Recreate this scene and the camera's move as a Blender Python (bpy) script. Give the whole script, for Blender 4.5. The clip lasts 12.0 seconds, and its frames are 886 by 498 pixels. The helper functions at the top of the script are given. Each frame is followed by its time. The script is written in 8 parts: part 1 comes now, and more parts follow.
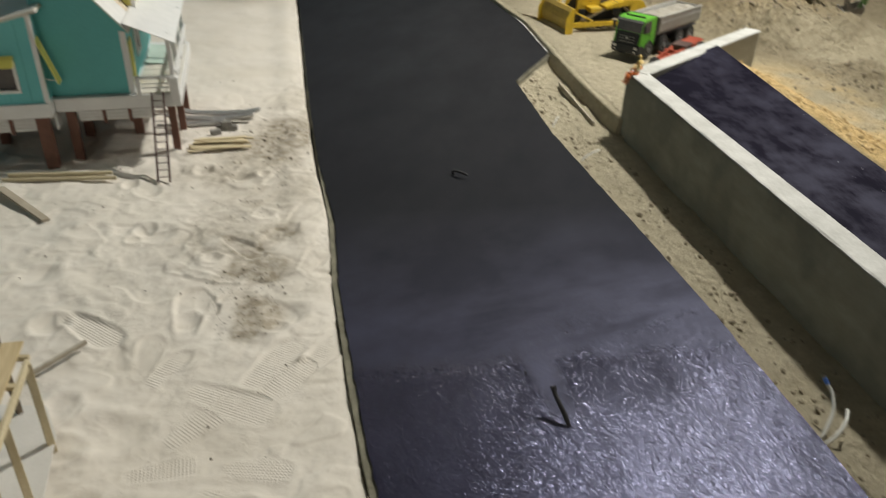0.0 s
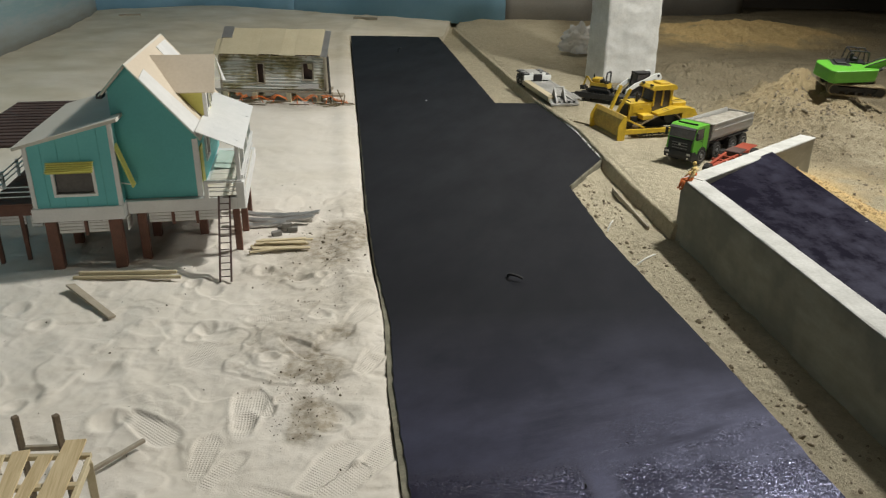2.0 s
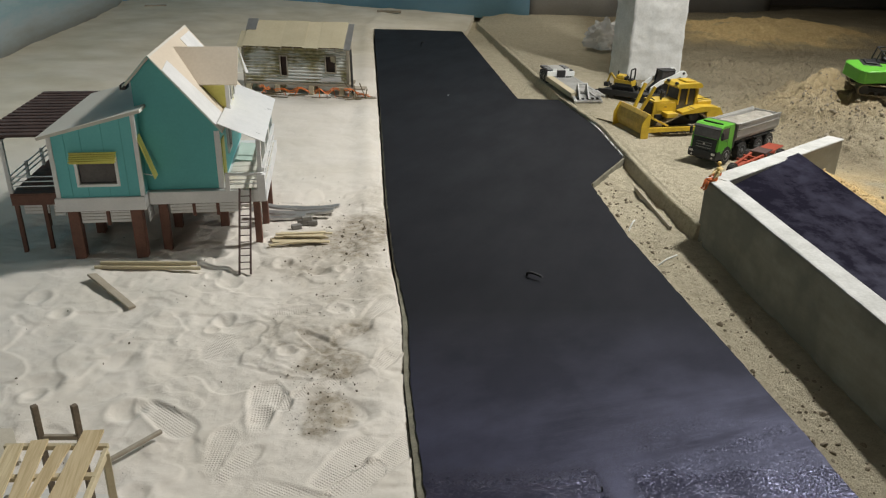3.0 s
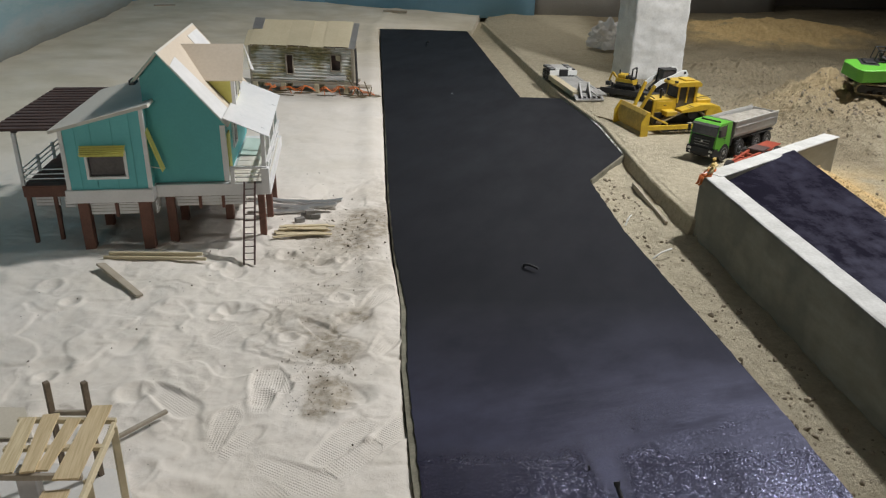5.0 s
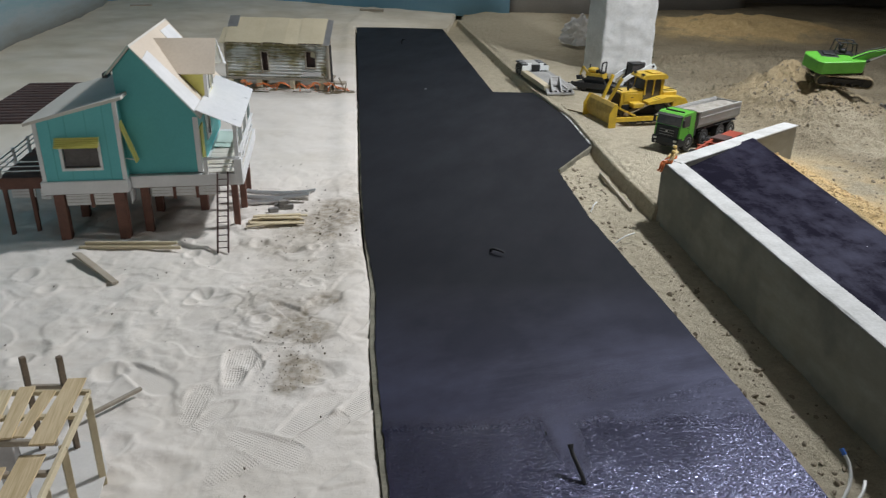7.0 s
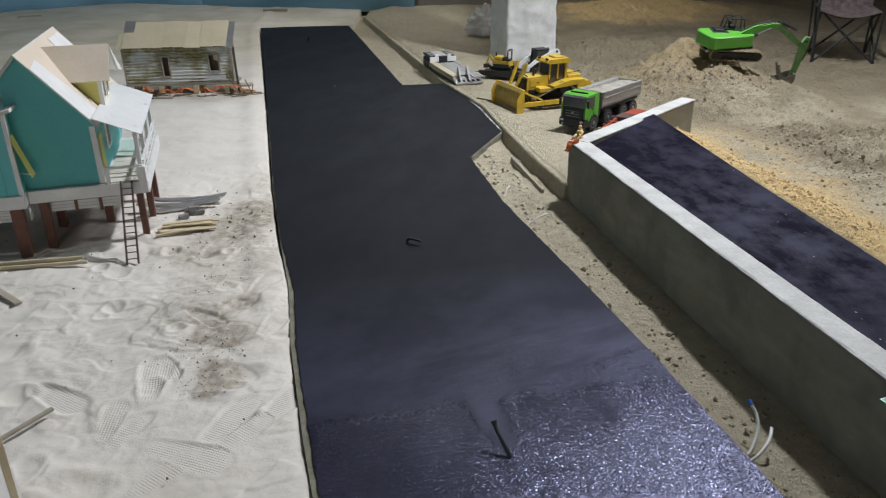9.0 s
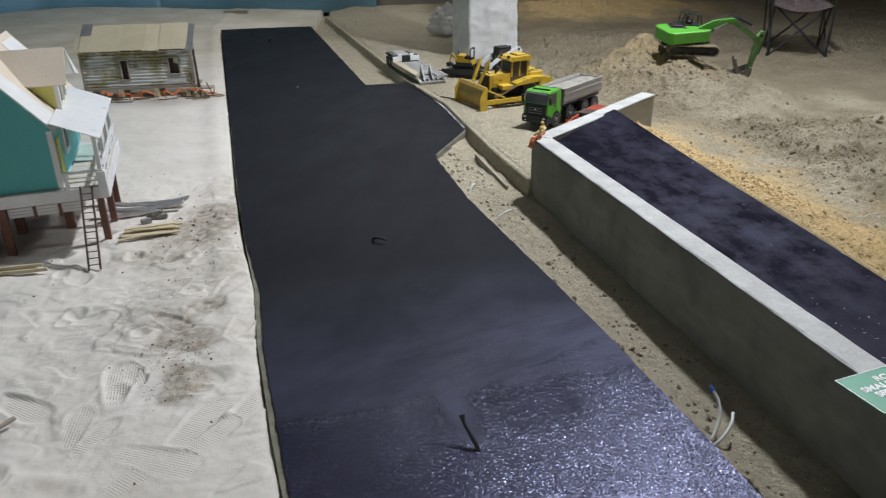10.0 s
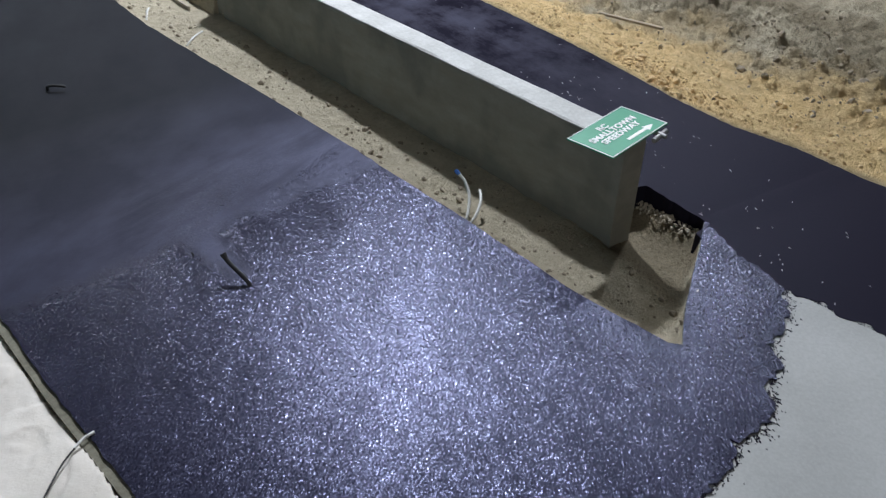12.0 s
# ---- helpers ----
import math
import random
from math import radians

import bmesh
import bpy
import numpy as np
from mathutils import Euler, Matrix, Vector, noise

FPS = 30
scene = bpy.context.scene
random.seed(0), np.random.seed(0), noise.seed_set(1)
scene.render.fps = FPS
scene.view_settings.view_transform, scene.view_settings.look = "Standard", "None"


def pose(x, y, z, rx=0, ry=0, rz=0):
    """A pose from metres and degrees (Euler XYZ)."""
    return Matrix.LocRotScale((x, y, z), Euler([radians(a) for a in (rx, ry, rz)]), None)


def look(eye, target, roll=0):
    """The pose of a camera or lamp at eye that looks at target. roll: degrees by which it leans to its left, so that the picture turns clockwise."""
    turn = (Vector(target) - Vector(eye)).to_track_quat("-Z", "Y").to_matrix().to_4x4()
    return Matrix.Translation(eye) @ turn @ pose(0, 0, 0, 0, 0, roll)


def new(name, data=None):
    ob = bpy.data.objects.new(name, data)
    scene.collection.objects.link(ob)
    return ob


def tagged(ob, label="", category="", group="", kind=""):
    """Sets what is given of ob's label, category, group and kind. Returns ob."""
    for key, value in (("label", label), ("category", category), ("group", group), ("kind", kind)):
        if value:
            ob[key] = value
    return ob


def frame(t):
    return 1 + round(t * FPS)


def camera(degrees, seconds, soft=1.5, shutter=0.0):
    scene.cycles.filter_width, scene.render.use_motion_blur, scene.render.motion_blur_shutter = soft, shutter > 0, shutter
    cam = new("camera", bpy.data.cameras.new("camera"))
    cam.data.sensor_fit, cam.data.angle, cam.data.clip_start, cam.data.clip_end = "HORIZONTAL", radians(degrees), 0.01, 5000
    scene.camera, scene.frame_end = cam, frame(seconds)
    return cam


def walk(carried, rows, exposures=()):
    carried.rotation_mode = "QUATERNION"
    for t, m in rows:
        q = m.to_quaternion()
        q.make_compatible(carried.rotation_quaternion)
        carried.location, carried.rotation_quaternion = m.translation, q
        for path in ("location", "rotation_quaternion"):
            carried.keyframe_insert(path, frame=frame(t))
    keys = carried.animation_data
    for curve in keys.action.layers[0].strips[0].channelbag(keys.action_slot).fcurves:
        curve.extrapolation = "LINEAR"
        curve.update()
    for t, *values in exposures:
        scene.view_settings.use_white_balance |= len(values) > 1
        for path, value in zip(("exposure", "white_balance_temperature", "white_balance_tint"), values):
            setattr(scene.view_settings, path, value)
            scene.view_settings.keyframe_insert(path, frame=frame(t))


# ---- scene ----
cam = camera(60.4, 12.0, soft=1.2, shutter=0.4)
PATH = [
    (0, (0.063, -0.706, 1.289), (0.078, 1.015, 0.269), 1.9),
    (0.5, (0.046, -0.696, 1.311), (-0.089, 1.106, 0.454), 0.5),
    (1, (0.046, -0.705, 1.319), (-0.087, 1.153, 0.59), 0.3),
    (1.5, (0.052, -0.721, 1.315), (-0.037, 1.138, 0.582), 0.1),
    (2, (0.036, -0.708, 1.303), (-0.084, 1.125, 0.513), 0.8),
    (2.5, (0.041, -0.7, 1.303), (-0.132, 1.126, 0.505), 1.2),
    (4.3, (0.003, -0.672, 1.314), (-0.141, 1.144, 0.488), 1.4),
    (4.5, (0.008, -0.691, 1.31), (-0.126, 1.129, 0.492), 1.1),
    (5, (0.076, -0.773, 1.305), (-0.112, 1.049, 0.502), 1.3),
    (5.5, (0.125, -0.84, 1.287), (-0.109, 0.964, 0.455), -0.1),
    (6, (0.138, -0.867, 1.279), (-0.114, 0.927, 0.432), -0.7),
    (6.5, (0.139, -0.876, 1.284), (-0.108, 0.927, 0.456), -0.2),
    (7, (0.148, -0.878, 1.288), (0.003, 0.949, 0.487), 1.1),
    (7.2, (0.155, -0.887, 1.292), (0.037, 0.947, 0.502), 0.3),
    (9, (0.189, -0.898, 1.272), (0.236, 0.93, 0.462), -0.9),
    (9.5, (0.198, -0.908, 1.275), (0.298, 0.917, 0.463), -1.2),
    (10, (0.201, -0.914, 1.269), (0.329, 0.909, 0.457), -1.3),
    (10.5, (0.219, -0.905, 1.25), (0.6, 0.85, 0.368), -0.4),
    (11, (0.128, -0.852, 1.217), (0.734, 0.744, 0.175), 0.4),
    (11.5, (0.087, -0.827, 1.196), (0.824, 0.639, 0.053), -0.1),
    (12, (0.085, -0.812, 1.184), (0.884, 0.571, -0.021), 0.2),
]
walk(cam, [(t, look(eye, target, roll)) for t, eye, target, roll in PATH],
     [(0.0, 0.0, 7500, 6), (2.5, 0.0, 7200, 7), (4.6, 0.0, 6850, 10), (5.2, 0.0, 6800, 10), (6.2, 0.0, 6450, 10), (9.5, 0.0, 6350, 10), (10.4, 0.0, 6250, 10), (11.0, 0.25, 6150, 10), (12.0, 0.3, 6050, 10)])

# ---- light ----
world = bpy.data.worlds.new("world")
world.use_nodes = True
scene.world = world
world.node_tree.nodes["Background"].inputs[0].default_value = (0.9, 0.95, 1.0, 1)
world.node_tree.nodes["Background"].inputs[1].default_value = 0.005


def lamp(name, place, target, size, watts, colour, spread=180):
    """A square area light, for a ceiling lamp or an added fill."""
    data = bpy.data.lights.new(name, "AREA")
    data.shape, data.size, data.energy, data.color = "SQUARE", size, watts, colour
    data.spread = radians(spread)
    ob = new(name, data)
    ob.matrix_world = look(place, target)
    return ob


lamp("ceiling_lamp_main", (2.42, 3.88, 4.3), (0.5, 2.6, 0.0), 0.26, 288, (0.93, 0.95, 1.0))
lamp("ceiling_lamp_side", (5.4, 3.3, 4.3), (2.6, 2.0, 0.0), 0.26, 54, (0.93, 0.95, 1.0), 125)
# unseen fill, added to brighten the far end of the layout
lamp("ceiling_lamp_back", (0.2, 8.8, 4.1), (-0.5, 8.4, 0.0), 0.60, 66, (1.0, 0.97, 0.93))
# low unseen fill behind the camera, added to brighten faces turned that way
lamp("doorway_lamp", (-1.0, -3.7, 1.5), (-0.9, 2.0, 0.3), 1.0, 22, (1.0, 0.98, 0.96))

# ---- materials ----


def nodes_of(name):
    m = bpy.data.materials.new(name)
    m.use_nodes = True
    nt = m.node_tree
    return m, nt, nt.nodes["Principled BSDF"]


def add(nt, kind, **values):
    n = nt.nodes.new(kind)
    for k, v in values.items():
        n.inputs[k.replace("_", " ")].default_value = v
    return n


def noise_node(nt, coord, scale, detail=4.0, rough=0.6):
    n = add(nt, "ShaderNodeTexNoise", Scale=scale, Detail=detail, Roughness=rough)
    nt.links.new(coord, n.inputs["Vector"])
    return n.outputs["Fac"]


def ramp_node(nt, fac, *stops):
    n = nt.nodes.new("ShaderNodeValToRGB")
    el = n.color_ramp.elements
    while len(el) < len(stops):
        el.new(0.5)
    for e, (p, c) in zip(el, stops):
        e.position = p
        e.color = (*c, 1) if len(c) == 3 else c
    nt.links.new(fac, n.inputs["Fac"])
    return n.outputs["Color"]


def mix_node(nt, fac, a, b, kind="MIX"):
    n = nt.nodes.new("ShaderNodeMix")
    n.data_type, n.blend_type = "RGBA", kind
    for value, socket in ((fac, n.inputs[0]), (a, n.inputs[6]), (b, n.inputs[7])):
        if isinstance(value, (int, float)):
            socket.default_value = value
        elif isinstance(value, tuple):
            socket.default_value = (*value, 1)
        else:
            nt.links.new(value, socket)
    return n.outputs[2]


def maths(nt, op, a, b=None, clamp=False):
    n = nt.nodes.new("ShaderNodeMath")
    n.operation, n.use_clamp = op, clamp
    for value, socket in ((a, n.inputs[0]), (b, n.inputs[1])):
        if value is None:
            continue
        if isinstance(value, (int, float)):
            socket.default_value = value
        else:
            nt.links.new(value, socket)
    return n.outputs[0]


def bump_node(nt, bsdf, height, strength, distance):
    n = add(nt, "ShaderNodeBump", Strength=strength, Distance=distance)
    nt.links.new(height, n.inputs["Height"])
    nt.links.new(n.outputs[0], bsdf.inputs["Normal"])
    return n


def surface(name, low, high, coarse=6.0, fine=120.0, rough=(0.6, 0.9), relief=0.3, depth=0.002, metal=0.0, gloss=0.5, vary=0.0):
    """Colour between low and high by two scales of noise, with grain relief and uneven roughness."""
    m, nt, bsdf = nodes_of(name)
    co = nt.nodes.new("ShaderNodeTexCoord").outputs["Object"]
    big, small = noise_node(nt, co, coarse, 5), noise_node(nt, co, fine, 3)
    both = maths(nt, "ADD", maths(nt, "MULTIPLY", big, 0.65), maths(nt, "MULTIPLY", small, 0.35))
    colour = ramp_node(nt, both, (0.34, low), (0.66, high))
    if vary:
        rnd = nt.nodes.new("ShaderNodeObjectInfo").outputs["Random"]
        colour = mix_node(nt, maths(nt, "MULTIPLY", rnd, vary), colour, tuple(c * 0.55 for c in low))
    nt.links.new(colour, bsdf.inputs["Base Color"])
    r = nt.nodes.new("ShaderNodeMapRange")
    r.inputs["To Min"].default_value, r.inputs["To Max"].default_value = rough
    nt.links.new(big, r.inputs["Value"])
    nt.links.new(r.outputs[0], bsdf.inputs["Roughness"])
    bsdf.inputs["Metallic"].default_value = metal
    bsdf.inputs["Specular IOR Level"].default_value = gloss
    bump_node(nt, bsdf, both, relief, depth)
    return m


def sand_material():
    m, nt, bsdf = nodes_of("beach_sand")
    co = nt.nodes.new("ShaderNodeTexCoord").outputs["Object"]
    at = nt.nodes.new("ShaderNodeAttribute")
    at.attribute_name = "dirt"
    big, mid, small = noise_node(nt, co, 2.5, 5), noise_node(nt, co, 14, 5), noise_node(nt, co, 420, 2)
    base = ramp_node(nt, big, (0.3, (0.735, 0.685, 0.605)), (0.7, (0.84, 0.795, 0.735)))
    base = mix_node(nt, maths(nt, "MULTIPLY", small, 0.30), base, (0.46, 0.41, 0.33))
    tan = nt.nodes.new("ShaderNodeAttribute")
    tan.attribute_name = "tan"
    base = mix_node(nt, tan.outputs["Fac"], base, ramp_node(nt, big, (0.3, (0.55, 0.49, 0.375)), (0.7, (0.70, 0.64, 0.515))))
    soiled = ramp_node(nt, mid, (0.3, (0.185, 0.155, 0.11)), (0.7, (0.37, 0.32, 0.245)))
    fac = maths(nt, "MULTIPLY", at.outputs["Fac"], maths(nt, "ADD", maths(nt, "MULTIPLY", noise_node(nt, co, 30, 6, 0.66), 1.9), -0.25), True)
    nt.links.new(mix_node(nt, fac, base, soiled), bsdf.inputs["Base Color"])
    bsdf.inputs["Roughness"].default_value = 0.92
    bsdf.inputs["Specular IOR Level"].default_value = 0.2
    # lattice of the shoe soles, in each print's own directions
    def wave(key):
        n = nt.nodes.new("ShaderNodeAttribute")
        n.attribute_name = key
        return maths(nt, "MULTIPLY", maths(nt, "SINE", maths(nt, "MULTIPLY", n.outputs["Fac"], 2 * math.pi / 0.0165)), 1.0)
    press = nt.nodes.new("ShaderNodeAttribute")
    press.attribute_name = "press"
    lattice = maths(nt, "MULTIPLY", maths(nt, "MULTIPLY", wave("sole_p"), wave("sole_q")), 1.0)
    lattice = maths(nt, "MULTIPLY", maths(nt, "MAXIMUM", lattice, -0.2), press.outputs["Fac"])
    worn = maths(nt, "MULTIPLY", lattice, maths(nt, "ADD", maths(nt, "MULTIPLY", mid, 3.2), -1.0, True))
    crumb = noise_node(nt, co, 75, 5, 0.65)
    rough = maths(nt, "ADD", maths(nt, "MULTIPLY", mid, 0.8), maths(nt, "ADD", maths(nt, "MULTIPLY", small, 0.20), maths(nt, "MULTIPLY", crumb, 0.38)))
    bump_node(nt, bsdf, maths(nt, "ADD", rough, maths(nt, "MULTIPLY", worn, 0.42)), 0.75, 0.0052)
    return m


def soil_material():
    m, nt, bsdf = nodes_of("loose_soil")
    co = nt.nodes.new("ShaderNodeTexCoord").outputs["Object"]
    ochre = nt.nodes.new("ShaderNodeAttribute")
    ochre.attribute_name = "ochre"
    pale = nt.nodes.new("ShaderNodeAttribute")
    pale.attribute_name = "pale"
    big, mid, small = noise_node(nt, co, 1.7, 6, 0.65), noise_node(nt, co, 27, 9, 0.74), noise_node(nt, co, 260, 3)
    grey = ramp_node(nt, big, (0.32, (0.285, 0.238, 0.150)), (0.68, (0.51, 0.435, 0.295)))
    grey = mix_node(nt, maths(nt, "MULTIPLY", mid, 0.6), grey, (0.19, 0.16, 0.115))
    light = ramp_node(nt, mid, (0.32, (0.48, 0.42, 0.295)), (0.68, (0.68, 0.61, 0.455)))
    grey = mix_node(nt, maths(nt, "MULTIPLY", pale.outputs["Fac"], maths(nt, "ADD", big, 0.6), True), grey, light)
    # shade of small crevices as dark spots in the colour, apart from the relief
    crevice_shade = ramp_node(nt, noise_node(nt, co, 46, 7, 0.72), (0.33, (0.85, 0.85, 0.85)), (0.43, (0, 0, 0)))
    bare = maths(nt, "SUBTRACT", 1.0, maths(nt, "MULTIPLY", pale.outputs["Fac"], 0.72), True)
    grey = mix_node(nt, maths(nt, "MULTIPLY", crevice_shade, bare), grey, (0.105, 0.087, 0.060))
    grains = ramp_node(nt, small, (0.40, (0.5, 0.5, 0.5)), (0.54, (0, 0, 0)))
    grey = mix_node(nt, maths(nt, "MULTIPLY", grains, bare), grey, (0.17, 0.145, 0.105))
    specks = ramp_node(nt, noise_node(nt, co, 125, 4, 0.7), (0.34, (0.7, 0.7, 0.7)), (0.41, (0, 0, 0)))
    grey = mix_node(nt, maths(nt, "MULTIPLY", specks, bare), grey, (0.12, 0.10, 0.072))
    clay = ramp_node(nt, mid, (0.3, (0.62, 0.425, 0.185)), (0.7, (0.85, 0.65, 0.345)))
    fac = maths(nt, "MULTIPLY", ochre.outputs["Fac"], maths(nt, "ADD", mid, 0.62), True)
    nt.links.new(mix_node(nt, fac, grey, clay), bsdf.inputs["Base Color"])
    bsdf.inputs["Roughness"].default_value = 0.95
    bsdf.inputs["Specular IOR Level"].default_value = 0.15
    bump_node(nt, bsdf, maths(nt, "ADD", mid, maths(nt, "MULTIPLY", small, 0.25)), 1.0, 0.034)
    return m


def render_material():
    """Cement render: trowel clouds, damp tide marks and long drips."""
    m, nt, bsdf = nodes_of("cement_render")
    co = nt.nodes.new("ShaderNodeTexCoord").outputs["Object"]
    drip = add(nt, "ShaderNodeMapping")
    drip.inputs["Scale"].default_value = (5.0, 5.0, 0.7)
    nt.links.new(co, drip.inputs["Vector"])
    trowel = add(nt, "ShaderNodeMapping")
    trowel.inputs["Scale"].default_value = (1.0, 1.0, 3.2)
    nt.links.new(co, trowel.inputs["Vector"])
    big, run, swipe, fine = noise_node(nt, co, 2.6, 4, 0.55), noise_node(nt, drip.outputs[0], 2.2, 5, 0.6), noise_node(nt, trowel.outputs[0], 6.5, 5, 0.62), noise_node(nt, co, 90, 4, 0.6)
    base = ramp_node(nt, swipe, (0.25, (0.245, 0.228, 0.180)), (0.75, (0.345, 0.328, 0.268)))
    base = mix_node(nt, ramp_node(nt, big, (0.47, (0, 0, 0)), (0.56, (1, 1, 1))), base, mix_node(nt, 0.55, base, (0.155, 0.152, 0.128)))
    base = mix_node(nt, ramp_node(nt, run, (0.58, (0, 0, 0)), (0.72, (0.35, 0.35, 0.35))), base, (0.28, 0.275, 0.24))
    base = mix_node(nt, maths(nt, "MULTIPLY", fine, 0.3), base, (0.15, 0.145, 0.12))
    nt.links.new(base, bsdf.inputs["Base Color"])
    bsdf.inputs["Roughness"].default_value = 0.85
    bsdf.inputs["Specular IOR Level"].default_value = 0.3
    bump_node(nt, bsdf, maths(nt, "ADD", swipe, maths(nt, "MULTIPLY", fine, 0.5)), 0.5, 0.004)
    return m


def bitumen_material(name, fresh):
    """Black bitumen paint: dull where it has dried, wet and coarse where it was just rolled on."""
    m, nt, bsdf = nodes_of(name)
    co = nt.nodes.new("ShaderNodeTexCoord").outputs["Object"]
    sep = nt.nodes.new("ShaderNodeSeparateXYZ")
    nt.links.new(co, sep.inputs[0])

    def drawn_out(angle, squeeze):
        """Coordinates turned so that strokes at that angle run along x, and stretched along them."""
        turn, draw = add(nt, "ShaderNodeMapping"), add(nt, "ShaderNodeMapping")
        turn.inputs["Rotation"].default_value = (0, 0, radians(-angle))
        draw.inputs["Scale"].default_value = (squeeze, 1.0, 1.0)
        nt.links.new(co, turn.inputs["Vector"])
        nt.links.new(turn.outputs[0], draw.inputs["Vector"])
        return draw.outputs[0]

    def spot(x, y, rx, ry, angle, inner, outer):
        """1 inside an ellipse on the road, 0 outside, with a ragged edge."""
        shift, turn, size = add(nt, "ShaderNodeMapping"), add(nt, "ShaderNodeMapping"), add(nt, "ShaderNodeMapping")
        shift.inputs["Location"].default_value = (-x, -y, 0)
        turn.inputs["Rotation"].default_value = (0, 0, radians(-angle))
        size.inputs["Scale"].default_value = (1 / rx, 1 / ry, 0)
        nt.links.new(co, shift.inputs["Vector"])
        nt.links.new(shift.outputs[0], turn.inputs["Vector"])
        nt.links.new(turn.outputs[0], size.inputs["Vector"])
        n = nt.nodes.new("ShaderNodeVectorMath")
        n.operation = "LENGTH"
        nt.links.new(size.outputs[0], n.inputs[0])
        r = nt.nodes.new("ShaderNodeMapRange")
        r.interpolation_type = "SMOOTHSTEP"
        r.inputs["From Min"].default_value, r.inputs["From Max"].default_value = outer, inner
        nt.links.new(maths(nt, "ADD", n.outputs["Value"], maths(nt, "MULTIPLY", maths(nt, "SUBTRACT", mid, 0.5), 1.1)), r.inputs["Value"])
        return r.outputs[0]

    def span(value, lo, hi, to_lo=0.0, to_hi=1.0):
        r = nt.nodes.new("ShaderNodeMapRange")
        for key, v in (("From Min", lo), ("From Max", hi), ("To Min", to_lo), ("To Max", to_hi)):
            r.inputs[key].default_value = v
        nt.links.new(value, r.inputs["Value"])
        return r.outputs[0]

    roll = drawn_out(79, 0.45)
    mid, cloud = noise_node(nt, roll, 9.0, 6, 0.7), noise_node(nt, roll, 3.2, 5, 0.62)
    grain, fine = noise_node(nt, drawn_out(60, 0.6), 260, 2.5, 0.6), noise_node(nt, co, 90, 4, 0.6)
    dry = ramp_node(nt, mid, (0.25, (0.0158, 0.0166, 0.0190)), (0.75, (0.0180, 0.0188, 0.0215)))
    damp_shade = ramp_node(nt, mid, (0.25, (0.0120, 0.0120, 0.0225)), (0.75, (0.0210, 0.0207, 0.0370)))
    if fresh:
        # the line where the roller stopped, left open in a wedge round the big cable
        line = maths(nt, "ADD", sep.outputs["Y"], maths(nt, "MULTIPLY", sep.outputs["X"], -0.17))
        ragged_line = maths(nt, "ADD", line, maths(nt, "ADD", maths(nt, "MULTIPLY", maths(nt, "SUBTRACT", mid, 0.5), 0.16), maths(nt, "MULTIPLY", maths(nt, "SUBTRACT", fine, 0.5), 0.16)))
        rolled = span(ragged_line, 0.900, 0.830)
        wedge = spot(0.350, 0.85, 0.16, 0.045, 104, 0.25, 1.25)
        wet = maths(nt, "MULTIPLY", rolled, maths(nt, "SUBTRACT", 1.0, maths(nt, "MULTIPLY", wedge, 0.85)))
        # half-dry strokes beside it
        strokes = noise_node(nt, drawn_out(22, 0.16), 17.0, 6, 0.66)
        puffs = noise_node(nt, drawn_out(40, 0.7), 3.6, 5, 0.6)
        beside = maths(nt, "MULTIPLY", span(line, 1.26, 0.92), span(sep.outputs["X"], 0.0, 0.55))
        haze = maths(nt, "MULTIPLY", beside, span(strokes, 0.40, 0.64, 0.0, 1.3))
        wet = maths(nt, "MAXIMUM", wet, maths(nt, "MULTIPLY", maths(nt, "MULTIPLY", span(line, 1.24, 0.95), span(sep.outputs["X"], 0.10, 0.45)), span(strokes, 0.36, 0.60, 0.0, 0.85)))
        haze = maths(nt, "ADD", haze, maths(nt, "MULTIPLY", span(line, 1.75, 1.0), span(puffs, 0.40, 0.66, 0.28, 1.0)))
        haze = maths(nt, "ADD", haze, maths(nt, "MULTIPLY", wedge, 0.30))
        haze = maths(nt, "MULTIPLY", haze, maths(nt, "SUBTRACT", 1.0, wet))
        # freshest, darkest pools of the wet coat
        pool = maths(nt, "MAXIMUM", spot(0.545, 0.83, 0.20, 0.10, 20, 0.6, 1.3), maths(nt, "MULTIPLY", spot(0.12, 0.74, 0.24, 0.13, 5, 0.4, 1.4), 0.4))
        curing = maths(nt, "MULTIPLY", span(line, 1.75, 0.95), 0.75)
        nt.links.new(mix_node(nt, maths(nt, "MAXIMUM", wet, curing), dry, damp_shade), bsdf.inputs["Base Color"])
        dull, shine = span(cloud, 0.35, 0.65, 0.61, 0.57), span(cloud, 0.35, 0.65, 0.035, 0.062)
        shine = maths(nt, "ADD", shine, maths(nt, "MULTIPLY", haze, 0.40))
        full = maths(nt, "MULTIPLY", span(mid, 0.3, 0.7, 0.20, 0.39), maths(nt, "SUBTRACT", 1.0, maths(nt, "MULTIPLY", pool, 0.50)))
        for a, b, socket in ((dull, 0.26, "Roughness"), (shine, full, "Specular IOR Level")):
            out = nt.nodes.new("ShaderNodeMix")
            nt.links.new(wet, out.inputs[0])
            nt.links.new(a, out.inputs[2])
            if isinstance(b, float):
                out.inputs[3].default_value = b
            else:
                nt.links.new(b, out.inputs[3])
            if socket == "Roughness":
                rough_out = out.outputs[0]
            else:
                shine_out = out.outputs[0]
    else:
        wet = maths(nt, "MULTIPLY", cloud, 0.0)
        # patches that dried at different times, wiped along the lane
        blotch, wipe = noise_node(nt, co, 6.5, 8, 0.74), noise_node(nt, drawn_out(104, 0.30), 8.0, 6, 0.68)
        patchy = maths(nt, "ADD", maths(nt, "MULTIPLY", blotch, 0.6), maths(nt, "MULTIPLY", wipe, 0.4))
